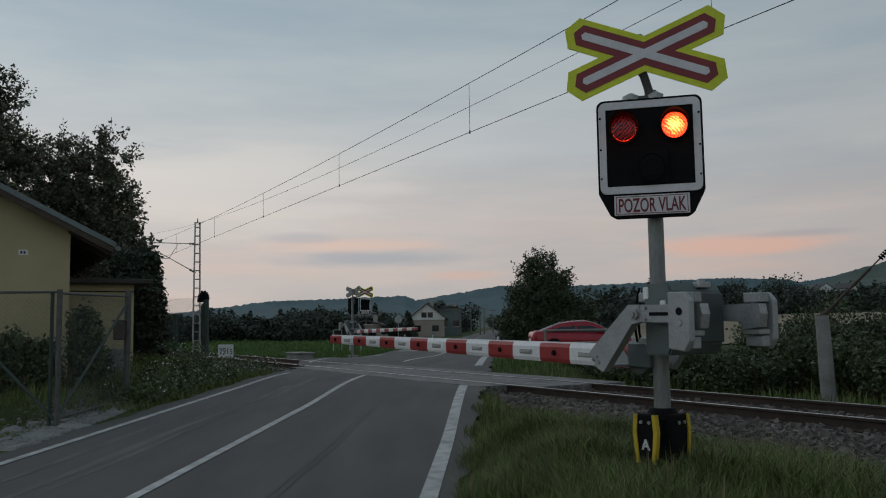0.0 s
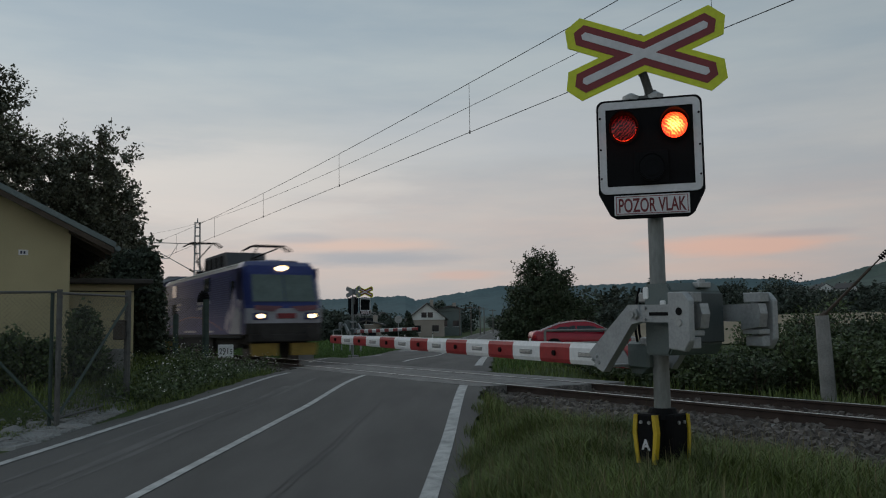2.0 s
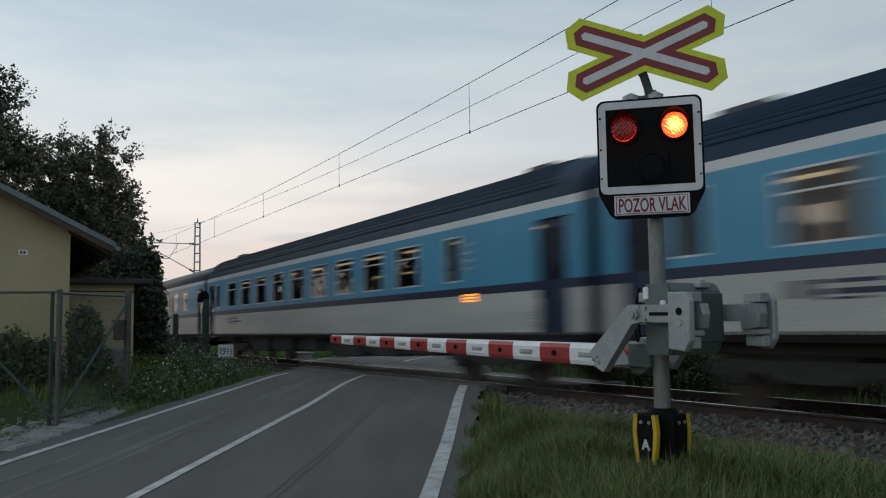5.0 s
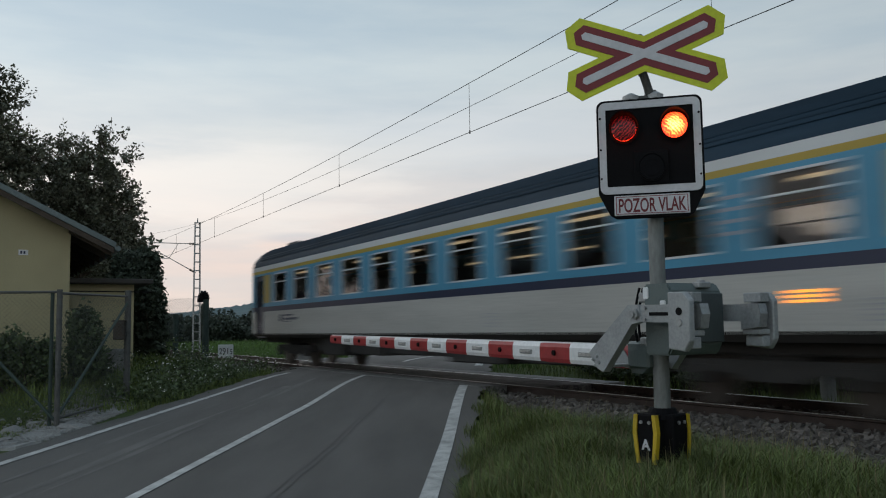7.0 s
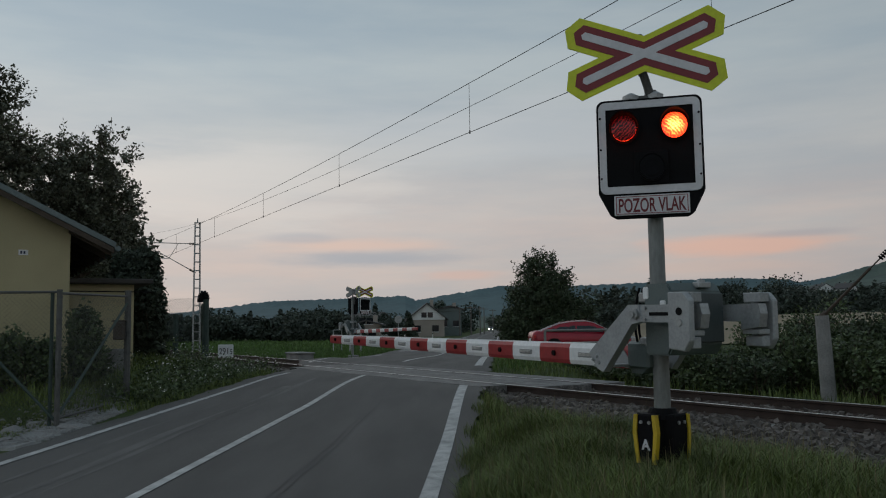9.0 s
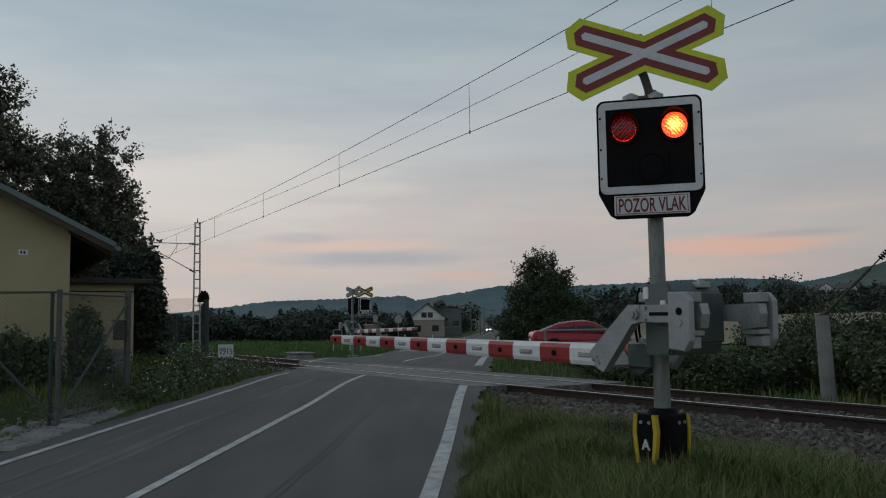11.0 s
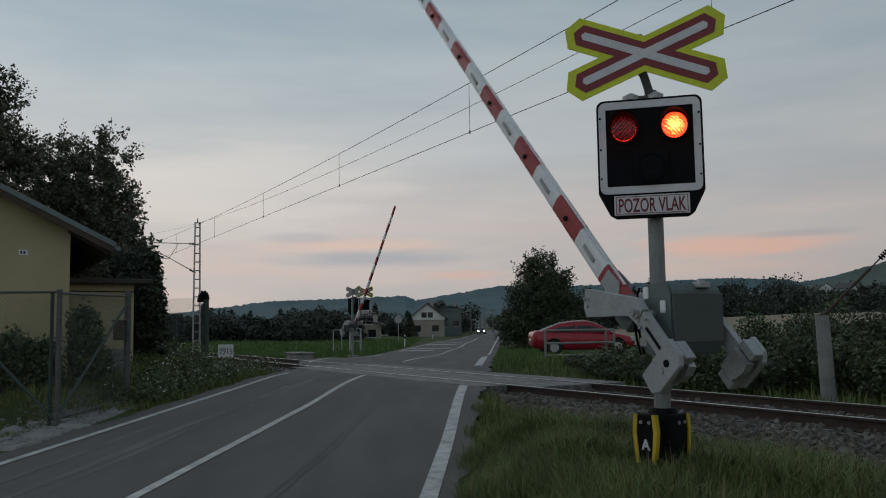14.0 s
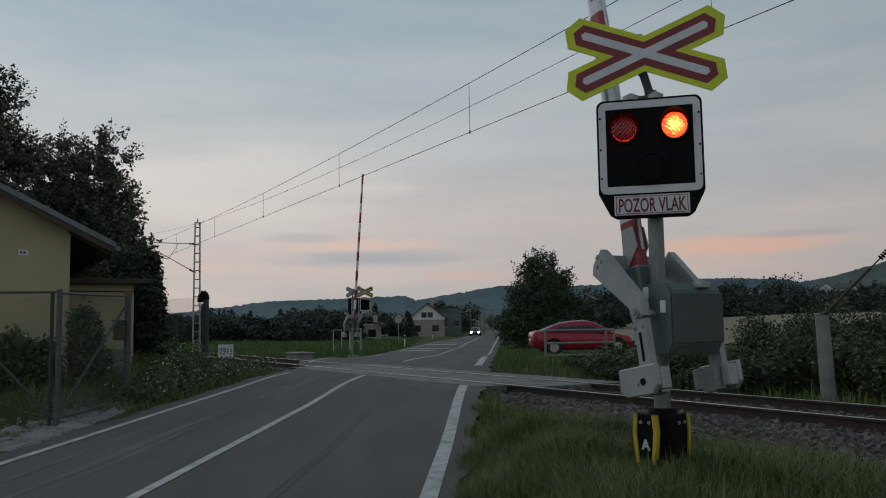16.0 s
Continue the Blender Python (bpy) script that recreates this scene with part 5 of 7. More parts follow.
def blades(name, spots, h0, h1, width, mat_, label="", lean=0.35, seed=1, parent=None, kind="stuff", category="grass"):
    """Bent grass blades at the spots (x, y, z)."""
    rng = np.random.default_rng(seed)
    p = np.asarray(spots, float)
    n = len(p)
    a = rng.uniform(0, math.tau, n)
    hgt = rng.uniform(h0, h1, n) * (0.85 + 0.30 * np.sin(1.9 * p[:, 0] + 0.6) * np.sin(2.6 * p[:, 1]) + 0.15 * np.sin(5.1 * p[:, 0] + 3.3 * p[:, 1]))
    d = np.stack([np.cos(a), np.sin(a), np.zeros(n)], 1)
    s = np.stack([-np.sin(a), np.cos(a), np.zeros(n)], 1)
    w_ = width * rng.uniform(0.6, 1.3, n)[:, None]
    ln = (lean * rng.uniform(0.2, 1.4, n) * hgt)[:, None]
    up = np.array([0, 0, 1.0])
    v = np.empty((n, 5, 3))
    v[:, 0], v[:, 1] = p - s * w_ / 2, p + s * w_ / 2
    mid = p + d * ln * 0.3 + up * hgt[:, None] * 0.6
    v[:, 2], v[:, 3] = mid + s * w_ * 0.4, mid - s * w_ * 0.4
    v[:, 4] = p + d * ln + up * hgt[:, None]
    base = np.arange(n)[:, None] * 5
    q = (base + np.array([0, 1, 2, 3])).tolist()
    t = (base + np.array([3, 2, 4])).tolist()
    ob = mesh_of(name, v.reshape(-1, 3).tolist(), q + t, mat_, parent, label)
    return tagged(ob, label, category, kind=kind)


def scatter(rng, n, x0, x1, y0, y1, ok):
    out = []
    while len(out) < n:
        x, y = rng.uniform(x0, x1), rng.uniform(y0, y1)
        if ok(x, y, rng):
            out.append((x, y, ground_z(x, y) - 0.01))
    return out


def right_verge(x, y, rng):
    e = x - road_mid(y) - 3.02
    return e > 0.10 * math.sin(y * 3.1) + rng.random() * 0.22 and across(x, y) < (-3.25 + 0.3 * math.sin(x * 2.0) - 0.5 * rng.random() if y < 13 else -2.3)


def left_verge(x, y, rng):
    e = -(x - road_mid(y)) - 2.72
    return 0.08 * math.sin(y * 2.7) + rng.random() * 0.25 < e < 3.8 and across(x, y) < -2.6


rng_ = np.random.default_rng(11)
blades("verge_grass", scatter(rng_, 105000, 0.1, 8.5, 3.2, 10.5, right_verge), 0.07, 0.27, 0.0062, M_GRASS, "dense tall green verge grass", 0.95, 2)
blades("verge_grass_far", scatter(rng_, 9000, -0.2, 2.2, 10.0, 17.5, right_verge), 0.08, 0.30, 0.012, M_GRASS, "verge grass beside the rail crossing", 0.5, 3)
blades("dry_stalks", scatter(rng_, 3800, 0.1, 8, 3.4, 15, right_verge), 0.18, 0.46, 0.005, M_STRAW, "thin dry grass stalks", 0.35, 4)
blades("guard_tufts", [(1.70 + rng_.normal() * 0.26, 6.62 + rng_.normal() * 0.20 - 0.12, ground_z(1.7, 6.6) - 0.01) for k in range(900)], 0.10, 0.30, 0.006, M_GRASS, "tall grass tufts round the barrier's foot", 0.8, 15)
blades("yard_lawn", scatter(rng_, 30000, -10.5, -6.35, 12.0, 18.6, lambda x, y, rng: x < -6.35), 0.03, 0.09, 0.010, M_GRASS, "short mown lawn behind the wire fence", 0.5, 12, category="lawn")
blades("roadside_weeds", scatter(rng_, 12000, -9, -4, 15.6, 26, left_verge), 0.08, 0.32, 0.016, M_GRASS, "rough roadside weeds and grass", 0.5, 5)


def weeds_in_bloom():
    rng = np.random.default_rng(8)
    spots = []
    while len(spots) < 420:
        y = rng.uniform(16.2, 28.5)
        e = rng.uniform(0.25, 1.5)
        x = road_mid(y) - 2.75 - e * (1 if y < 22 else 1.8)
        if across(x, y) < -2.2:
            spots.append((x, y, ground_z(x, y), 0.18 + 0.55 * rng.random() ** 1.5))
    cen, top = [], []
    for x, y, z, h in spots:
        for k in range(34):
            f = rng.random()
            cen.append((x + rng.normal() * 0.13, y + rng.normal() * 0.13, z + h * f))
        if rng.random() < 0.30:
            for k in range(5):
                top.append((x + rng.normal() * 0.09, y + rng.normal() * 0.09, z + h * rng.uniform(0.85, 1.15)))
    tagged(leaf_mesh("roadside_herbs", cen, 0.042, M_SHRUB, rng=rng), "bushy green roadside herbs", "weeds", kind="stuff")
    tagged(leaf_mesh("white_flowers", top, 0.034, M_FLOWER, rng=rng, long=1.0), "small white wild flower heads", "flowers", kind="stuff")


weeds_in_bloom()

# ---- wires and mast ----
def make_overhead():
    line = empty("overhead_line", TRACK, "overhead contact line with two carrying wires and droppers", "overhead line")

    def hang(pts, r, nm):
        bm = bmesh.new()
        for a, b in zip(pts, pts[1:]):
            rod(bm, a, b, r, n=5, caps=False)
        part(nm, bm, M_BLACK, line)

    def messenger(x):
        return 6.68 + 0.00057 * (x + 37) ** 2

    def middle(x):
        return 6.29 + 0.0011 * (x + 24) ** 2 * (1 if x < -24 else 0.95)
    xs = [-60.0 + k * 2.0 for k in range(39)]
    hang([(x, 0.0, messenger(x)) for x in xs], 0.008, "carrying_wire")
    hang([(x, 0.0, middle(x)) for x in xs], 0.006, "feeder_wire")
    hang([(x, 0.0, 5.725) for x in (-60, -30, -10, 16)], 0.008, "contact_wire")
    hang([(-60, 0, 6.98), (-90, 0, 6.4), (-122, 0, 6.98)], 0.010, "carrying_wire")
    hang([(-60, 0, 5.7), (-122, 0, 5.7)], 0.010, "contact_wire")
    for x in (-9.55, -17.17, -25.48, -33.77, -41.9, -51, -75):
        z = messenger(x) if x > -60 else 6.65
        bm = bmesh.new()
        rod(bm, (x, 0, 5.70), (x, 0, z), 0.006, n=4, caps=False)
        rod(bm, (x, 0, 5.69), (x, 0, 5.77), 0.016, n=6)
        part("dropper", bm, M_BLACK, line)
    for mx, label in ((-60.0, "grey lattice steel catenary mast beside the track"), (-122, "far lattice steel catenary mast")):
        ms = empty("catenary_mast", TRACK @ Matrix.Translation((mx, 3.2, -0.6)), label, "mast")
        bm = bmesh.new()
        w0, w1, hh = 0.24, 0.16, 9.25
        for sx in (-1, 1):
            for sy in (-1, 1):
                rod(bm, (sx * 0.12, sy * w0, 0), (sx * 0.10, sy * w1, hh), 0.036, 0.032, n=4)
        part("mast_leg_frame", bm, M_GALV, ms)
        for k in range(15):
            z = 0.5 + k * 0.6
            w_ = w0 + (w1 - w0) * z / hh
            bm = bmesh.new()
            for sy in (-1, 1):
                block(bm, sy * 0.115 - 0.012, sy * 0.115 + 0.012, -w_, w_, z - 0.032, z + 0.032)
            part("batten", bm, M_GALV, ms)
        bm = bmesh.new()
        block(bm, -0.16, 0.16, -0.22, 0.22, hh - 0.05, hh, 0.01)
        rod(bm, (0, 0, hh), (0, 0, hh + 0.3), 0.05, 0.03, n=8)
        part("mast_cap", bm, M_GALV, ms)
        bm = bmesh.new()
        rod(bm, (0, -0.1, 7.75), (0, -3.4, 7.75), 0.030, n=6)
        rod(bm, (0, -0.1, 5.75), (0, -1.9, 6.75), 0.030, n=6)
        rod(bm, (0, -1.9, 6.75), (0, -3.5, 7.55), 0.030, n=6)
        rod(bm, (0, -1.3, 7.7), (0, -1.9, 6.7), 0.020, n=6)
        rod(bm, (0, -1.9, 6.70), (0, -3.6, 6.62), 0.022, n=6)
        rod(bm, (0, -3.2, 7.75), (0, -3.2, 7.5), 0.04, n=6)
        rod(bm, (0, -3.3, 6.60), (0, -3.2, 6.30), 0.015, n=6)
        part("cantilever", bm, M_GALV, ms)
        bm = bmesh.new()
        for q in range(4):
            rod(bm, (0, -0.25 - q * 0.08, 7.75), (0, -0.29 - q * 0.08, 7.75), 0.075, n=10)
            rod(bm, (0, -0.25 - q * 0.07, 5.83 + q * 0.04), (0, -0.29 - q * 0.07, 5.85 + q * 0.04), 0.075, n=10)
        part("insulator", bm, M_SOFFIT, ms)
        bm = bmesh.new()
        block(bm, -0.4, 0.4, -0.4, 0.4, -0.2, 0.3, 0.03)
        part("mast_base", bm, M_CONC, ms)


make_overhead()


def make_anchor():
    """Leaning concrete anchor post with its stay."""
    p = empty("anchor_post", pose(7.42, 16.85, -0.55), "leaning grey concrete anchor post with a steel stay", "post")
    bm = bmesh.new()
    rod(bm, (0.03, 0, 0), (-0.03, 0, 1.82), 0.150, 0.130, n=14)
    part("post", bm, M_CONC, p)
    bm = bmesh.new()
    a, b = Vector((-0.02, 0.0, 1.80)), Vector((2.4, -1.8, 4.8))
    rod(bm, a, a.lerp(b, 0.3), 0.028, n=8)
    rod(bm, a.lerp(b, 0.3), b, 0.014, n=6)
    rod(bm, (-0.08, 0, 1.78), (0.06, 0, 1.88), 0.05, n=8)
    part("stay", bm, M_SOFFIT, p, "rusty steel stay rod")
    bm = bmesh.new()
    for q in range(4):
        c = a.lerp(b, 0.36 + q * 0.012)
        rod(bm, c, c + (b - a).normalized() * 0.03, 0.055, n=10)
    part("insulator", bm, M_BLACK, p)


make_anchor()


# ---- across the track ----
def bank_of_bushes():
    rng = np.random.default_rng(17)
    k = 0
    for x0, x1, yo, top, n in ((-18.3, -16.2, 4.6, 0.12, 5), (-16.4, -13.2, 4.4, 0.55, 6), (-13.4, -5.0, 6.1, 1.10, 15), (-15.0, -4.0, 7.4, 1.50, 18), (-17.6, -13.5, 6.6, 0.55, 7)):
        for j in range(n):
            tx = x0 + (x1 - x0) * (j + 0.5) / n + rng.normal() * 0.15
            w = TRACK @ Vector((tx, yo + rng.normal() * 0.35, 0))
            h = top * rng.uniform(0.7, 1.35) + 0.4
            blobs = [(rng.normal() * 0.35, rng.normal() * 0.35, h * rng.uniform(0.25, 0.75), rng.uniform(0.3, 0.75), rng.uniform(0.3, 0.75), h * rng.uniform(0.2, 0.42)) for _ in range(7)]
            make_shrub("bramble_bush", w.x, w.y, blobs, 4600, 0.052, M_SHRUB if (j + k) % 3 else M_LEAF, "dark green leafy bramble bush beside the track", 200 + k, "bush")
            k += 1


bank_of_bushes()


def far_side(x, y, rng):
    rx = x - road_mid(y)
    return across(x, y) > 2.5 and (rx > 3.15 or rx < -2.85 - bay(y))


rng_ = np.random.default_rng(23)
blades("meadow_grass", scatter(rng_, 26000, -16, 7, 25, 62, far_side), 0.08, 0.30, 0.03, M_CROP, "bright green meadow across the track", 0.4, 6, category="meadow")
blades("track_grass", scatter(rng_, 9000, -1, 10, 13, 32, far_side), 0.10, 0.38, 0.018, M_GRASS, "grass along the far side of the track", 0.5, 7)


rng_ = np.random.default_rng(29)
blades("meadow_grass_far", scatter(rng_, 16000, -48, -3, 60, 118, far_side), 0.15, 0.42, 0.10, M_CROP, "bright green meadow farther off", 0.4, 9, category="meadow")


def make_railing():
    r = empty("pipe_railing", pose(0, 0, 0), "low whitish steel pipe railing", "railing")
    z = ground_z(4.5, 31)
    a, b = Vector((3.62, 31.0, 0)), Vector((6.25, 31.8, 0))
    for p in (a, a.lerp(b, 0.88), b):
        bm = bmesh.new()
        rod(bm, (p.x, p.y, z - 0.2), (p.x, p.y, 0.98), 0.045, n=8)
        part("railing_post", bm, M_CONC, r)
    for zz in (0.98, 0.52, 0.08):
        bm = bmesh.new()
        rod(bm, (a.x, a.y, zz), (b.x, b.y, zz), 0.04, n=8)
        part("railing_bar", bm, M_CONC, r)


make_railing()


def make_car(name, label, paint, lit=False, x0=-2.25, x1=2.35):
    """A saloon car, front at +x, built from cross-sections."""
    c = empty(name, Matrix.Identity(4), label, "car")
    # stations: x, half width, belt height, sill height
    st = [(-2.30, 0.58, 0.84, 0.46), (-2.25, 0.76, 0.97, 0.34), (-2.05, 0.85, 1.03, 0.27), (-1.6, 0.885, 1.02, 0.22), (-0.7, 0.90, 0.985, 0.20), (0.4, 0.90, 0.955, 0.20), (1.1, 0.89, 0.925, 0.20), (1.6, 0.87, 0.85, 0.21), (1.95, 0.82, 0.765, 0.24), (2.18, 0.70, 0.68, 0.30), (2.27, 0.52, 0.60, 0.38)]
    bm = bmesh.new()
    rows = []
    for x, w_, zb, zs in st:
        half = [(0.88, 0.0), (0.97, 0.16), (1.0, 0.52), (0.985, 0.72), (0.955, 0.88), (0.86, 1.0), (0.45, 1.045)]
        sec = [(-w_ * a, zs + (zb - zs) * f) for a, f in half] + [(w_ * a, zs + (zb - zs) * f) for a, f in half[::-1]]
        rows.append([bm.verts.new((x, y, z)) for y, z in sec])
    n = len(rows[0])
    for a, b in zip(rows, rows[1:]):
        for i in range(n):
            bm.faces.new((a[i], b[i], b[(i + 1) % n], a[(i + 1) % n]))
    bm.faces.new(rows[0])
    bm.faces.new(rows[-1][::-1])
    bmesh.ops.recalc_face_normals(bm, faces=bm.faces[:])
    part("body", bm, paint, c, smooth=True)
    # roof shell, screens and side windows
    cab = [(-1.98, 0.72, 1.02), (-1.50, 0.67, 1.22), (-1.05, 0.61, 1.375), (-0.45, 0.585, 1.45), (0.10, 0.585, 1.455), (0.45, 0.60, 1.39), (0.85, 0.645, 1.19), (1.30, 0.72, 0.935)]

    def roof_at(x):
        return np.interp(x, [q[0] for q in cab], [q[1] for q in cab]), np.interp(x, [q[0] for q in cab], [q[2] for q in cab])
    bm = bmesh.new()
    rw = []
    for x, w_, z in cab:
        rw.append([bm.verts.new((x, y, zz)) for y, zz in ((-w_, z - 0.02), (-w_ * 0.85, z + 0.015), (-w_ * 0.4, z + 0.03), (w_ * 0.4, z + 0.03), (w_ * 0.85, z + 0.015), (w_, z - 0.02))])
    for k in range(len(rw) - 1):
        for i in range(5):
            f = bm.faces.new((rw[k][i], rw[k + 1][i], rw[k + 1][i + 1], rw[k][i + 1]))
            f.material_index = 1 if k in (0, 1, 5, 6) and 0 < i < 4 else 0
    part("roof", bm, [paint, M_PANE], c, smooth=True)
    for sy in (-1, 1):
        def side_sheet(xs, lift, drop, base):
            """A sheet between the belt line and the roof's edge."""
            bm = bmesh.new()
            lo = [bm.verts.new((x, sy * (0.83 + lift), 0.985 - 0.03 * (x + 0.7) * 0.8 + base)) for x in xs]
            hi = []
            for x in xs:
                w_, z = roof_at(x)
                hi.append(bm.verts.new((x, sy * (w_ + lift), max(z - drop, 0.99 - 0.024 * (x + 0.7) + base + 0.004))))
            for k in range(len(xs) - 1):
                bm.faces.new((lo[k], lo[k + 1], hi[k + 1], hi[k]))
            g = bmesh.ops.extrude_face_region(bm, geom=bm.faces[:])
            bmesh.ops.translate(bm, vec=(0, -sy * 0.012, 0), verts=[e for e in g["geom"] if isinstance(e, bmesh.types.BMVert)])
            bmesh.ops.recalc_face_normals(bm, faces=bm.faces[:])
            return bm
        part("side_pillar", side_sheet([-1.95, -1.5, -1.05, -0.45, 0.1, 0.45, 0.85, 1.25], 0.0, 0.015, -0.03), paint, c)
        for xs in ([-1.52, -1.25, -1.0, -0.7, -0.40], [-0.33, -0.05, 0.2, 0.45, 0.7, 0.98]):
            part("side_window", side_sheet(xs, 0.014, 0.075, 0.012), M_PANE, c)
        bm = bmesh.new()
        pr_ = None
        for x in (-1.98, -1.5, -1.05, -0.45, 0.1, 0.45, 0.85, 1.28):
            w_, z = roof_at(x)
            p_ = Vector((x, sy * (w_ + 0.004), z - 0.012))
            if pr_ is not None:
                rod(bm, pr_, p_, 0.014, n=5, caps=False)
            pr_ = p_
        part("roof_trim", bm, M_RIM, c)
        for wx in (-1.38, 1.42):
            bm = bmesh.new()
            disc(bm, (wx, sy * 0.86 - 0.045, 0.35), 0.37, 0.09, 22)
            part("wheel_arch", bm, M_BLACK, c)
        for wx in (-1.38, 1.42):
            bm = bmesh.new()
            disc(bm, (wx, sy * 0.815 - 0.1, 0.31), 0.31, 0.2, 20)
            wh = part("wheel", bm, M_TYRE, c)
            bm = bmesh.new()
            disc(bm, (wx, sy * 0.918 - 0.01, 0.31), 0.20, 0.02, 16)
            part("rim", bm, M_RIM, wh)
        bm = bmesh.new()
        block(bm, 2.02, 2.26, min(sy * 0.42, sy * 0.78), max(sy * 0.42, sy * 0.78), 0.50, 0.74, 0.05)
        part("headlight", bm, M_HEAD if lit else M_RIM, c, "lit headlight" if lit else "")
        bm = bmesh.new()
        block(bm, -2.26, -2.02, min(sy * 0.52, sy * 0.79), max(sy * 0.52, sy * 0.79), 0.70, 0.88, 0.03)
        part("tail_light", bm, M_TAIL, c, "red tail light")
        bm = bmesh.new()
        block(bm, 0.80, 0.95, min(sy * 0.84, sy * 1.0), max(sy * 0.84, sy * 1.0), 0.93, 1.06, 0.03)
        part("mirror", bm, paint, c)
    bm = bmesh.new()
    block(bm, -2.31, -2.2, -0.26, 0.26, 0.60, 0.72, 0.01)
    part("number_plate", bm, M_WHITE, c)
    return c


red_car = make_car("red_saloon_car", "red saloon car parked behind the pipe railing", M_CARRED)
red_car.matrix_world = pose(6.12, 38.6, -0.11, 0, 0, 3)
oncoming = make_car("oncoming_car", "dark car driving with its headlights on", M_CARDARK, True)
for ob_ in list(oncoming.children):
    ob_.matrix_basis = Matrix.Rotation(radians(-90), 4, "Z") @ ob_.matrix_basis

make_tree("broadleaf_tree", 6.55, 57.5, 7.2, [(0, 0, 1.7, 2.6, 2.4, 1.7), (-0.1, 0, 3.4, 2.15, 2.0, 1.6), (-0.1, 0, 4.9, 1.5, 1.4, 1.3), (1.5, 0, 4.7, 0.85, 0.7, 0.7), (-0.5, 0, 6.1, 0.75, 0.6, 0.7), (0.5, 0, 5.9, 0.5, 0.5, 0.6), (1.6, 0, 1.6, 2.0, 1.8, 1.5), (2.2, 0, 2.6, 1.3, 1.0, 1.2), (-1.6, 0, 1.4, 1.6, 1.4, 1.3)], 44000, 0.10, M_LEAF,
          "bushy dark green tree beside the road", 41, 0.8, 420, -0.12)


def make_far_house(x, y, w_, ze, rid, depth, walls, rz, label, attic=True):
    h = empty("far_house", pose(x, y, -0.5, 0, 0, rz), label, "house", "far houses")
    bm = bmesh.new()
    zm = ze - 0.3
    block(bm, -w_ / 2, w_ / 2, 0, depth, 0, zm)
    part("wall", bm, walls[0], h)
    bm = bmesh.new()
    prism(bm, [(-w_ / 2 - 0.15, zm + 0.01), (w_ / 2 + 0.15, zm + 0.01), (w_ / 2 + 0.15, ze), (0, rid), (-w_ / 2 - 0.15, ze)], -0.12, depth)
    part("gable", bm, walls[1], h, "pale gable")
    for s in (-1, 1):
        bm = bmesh.new()
        sl = (rid - ze) / (w_ / 2)
        prism(bm, [(s * (w_ / 2 + 0.7), ze - 0.5 * sl), (0, rid + 0.02), (0, rid + 0.25), (s * (w_ / 2 + 0.7), ze - 0.5 * sl + 0.2)], -0.5, depth + 0.4)
        part("roof", bm, M_TILE, h)
    for wx, wz, ww, wh in (((-0.55, ze + 0.55, 0.9, 0.9), (0.55, ze + 0.55, 0.9, 0.9)) if attic else ()) + ((-w_ * 0.28, zm * 0.5, 1.1, 1.1), (w_ * 0.24, zm * 0.5, 1.1, 1.1)):
        bm = bmesh.new()
        block(bm, wx - ww / 2, wx + ww / 2, -0.17, -0.121, wz - wh / 2, wz + wh / 2)
        wn = part("window", bm, M_PANE, h)
        bm = bmesh.new()
        block(bm, wx - ww / 2 - 0.06, wx + ww / 2 + 0.06, -0.16, -0.12, wz - wh / 2 - 0.1, wz - wh / 2 - 0.003)
        part("sill", bm, M_HOUSEW, wn)
    bm = bmesh.new()
    block(bm, 0.8, 1.4, depth * 0.5, depth * 0.5 + 0.6, rid - 0.6, rid + 0.9)
    part("chimney", bm, M_HOUSEB, h)
    return h


make_far_house(-2.95, 150, 6.0, 3.3, 5.75, 9, (M_HOUSEB, M_HOUSEW), 4, "white-gabled house with a dark tiled roof")
make_far_house(1.2, 163, 4.2, 5.0, 5.5, 8, (M_HOUSEG, M_HOUSEG), 4, "grey-green flat-looking house beside the road", False)
make_far_house(-11.3, 125, 3.6, 2.2, 2.7, 5, (M_HOUSEB, M_HOUSEB), 0, "low beige garden house")
make_far_house(-33, 210, 6, 2.6, 4.2, 8, (M_HOUSEW, M_HOUSEW), 20, "white house among far trees")
make_far_house(-13.5, 190, 9, 3.0, 5.0, 8, (M_HOUSEW, M_HOUSEG), 60, "pale house with a broad dark roof", False)
def village_z(x, y):
    return 3 + max(0.0, y - 330) * (0.06 + 0.24 * max(0.0, x / y - 0.25))


def village_slope():
    vs = []
    for j in range(8):
        y = 325 + j * 30
        for i in range(20):
            bx = 0.20 + 0.5 * i / 19
            vs.append((bx * y, y, village_z(bx * y, y) + noise.noise((bx * 20, y * 0.02, 0.2))))
    fs = [(j * 20 + i, j * 20 + i + 1, j * 20 + i + 21, j * 20 + i + 20) for j in range(7) for i in range(19)]
    tagged(mesh_of("village_slope", vs, fs, M_NEARHILL_HAZE, smooth=True), "dark green slope with faint painted haze below the village", "hillside", kind="structure")


village_slope()
for x, y, w_, rz in ((150, 420, 9, 30), (168, 430, 8, -20), (196, 440, 10, 15), (205, 430, 8, 40), (128, 415, 8, 10)):
    h_ = make_far_house(x, y, w_, 3.5, 6.0, 8, (M_HOUSEW, M_HOUSEW), rz, "small white village house below the hill", False)
    h_.location.z = village_z(x, y) - 0.3

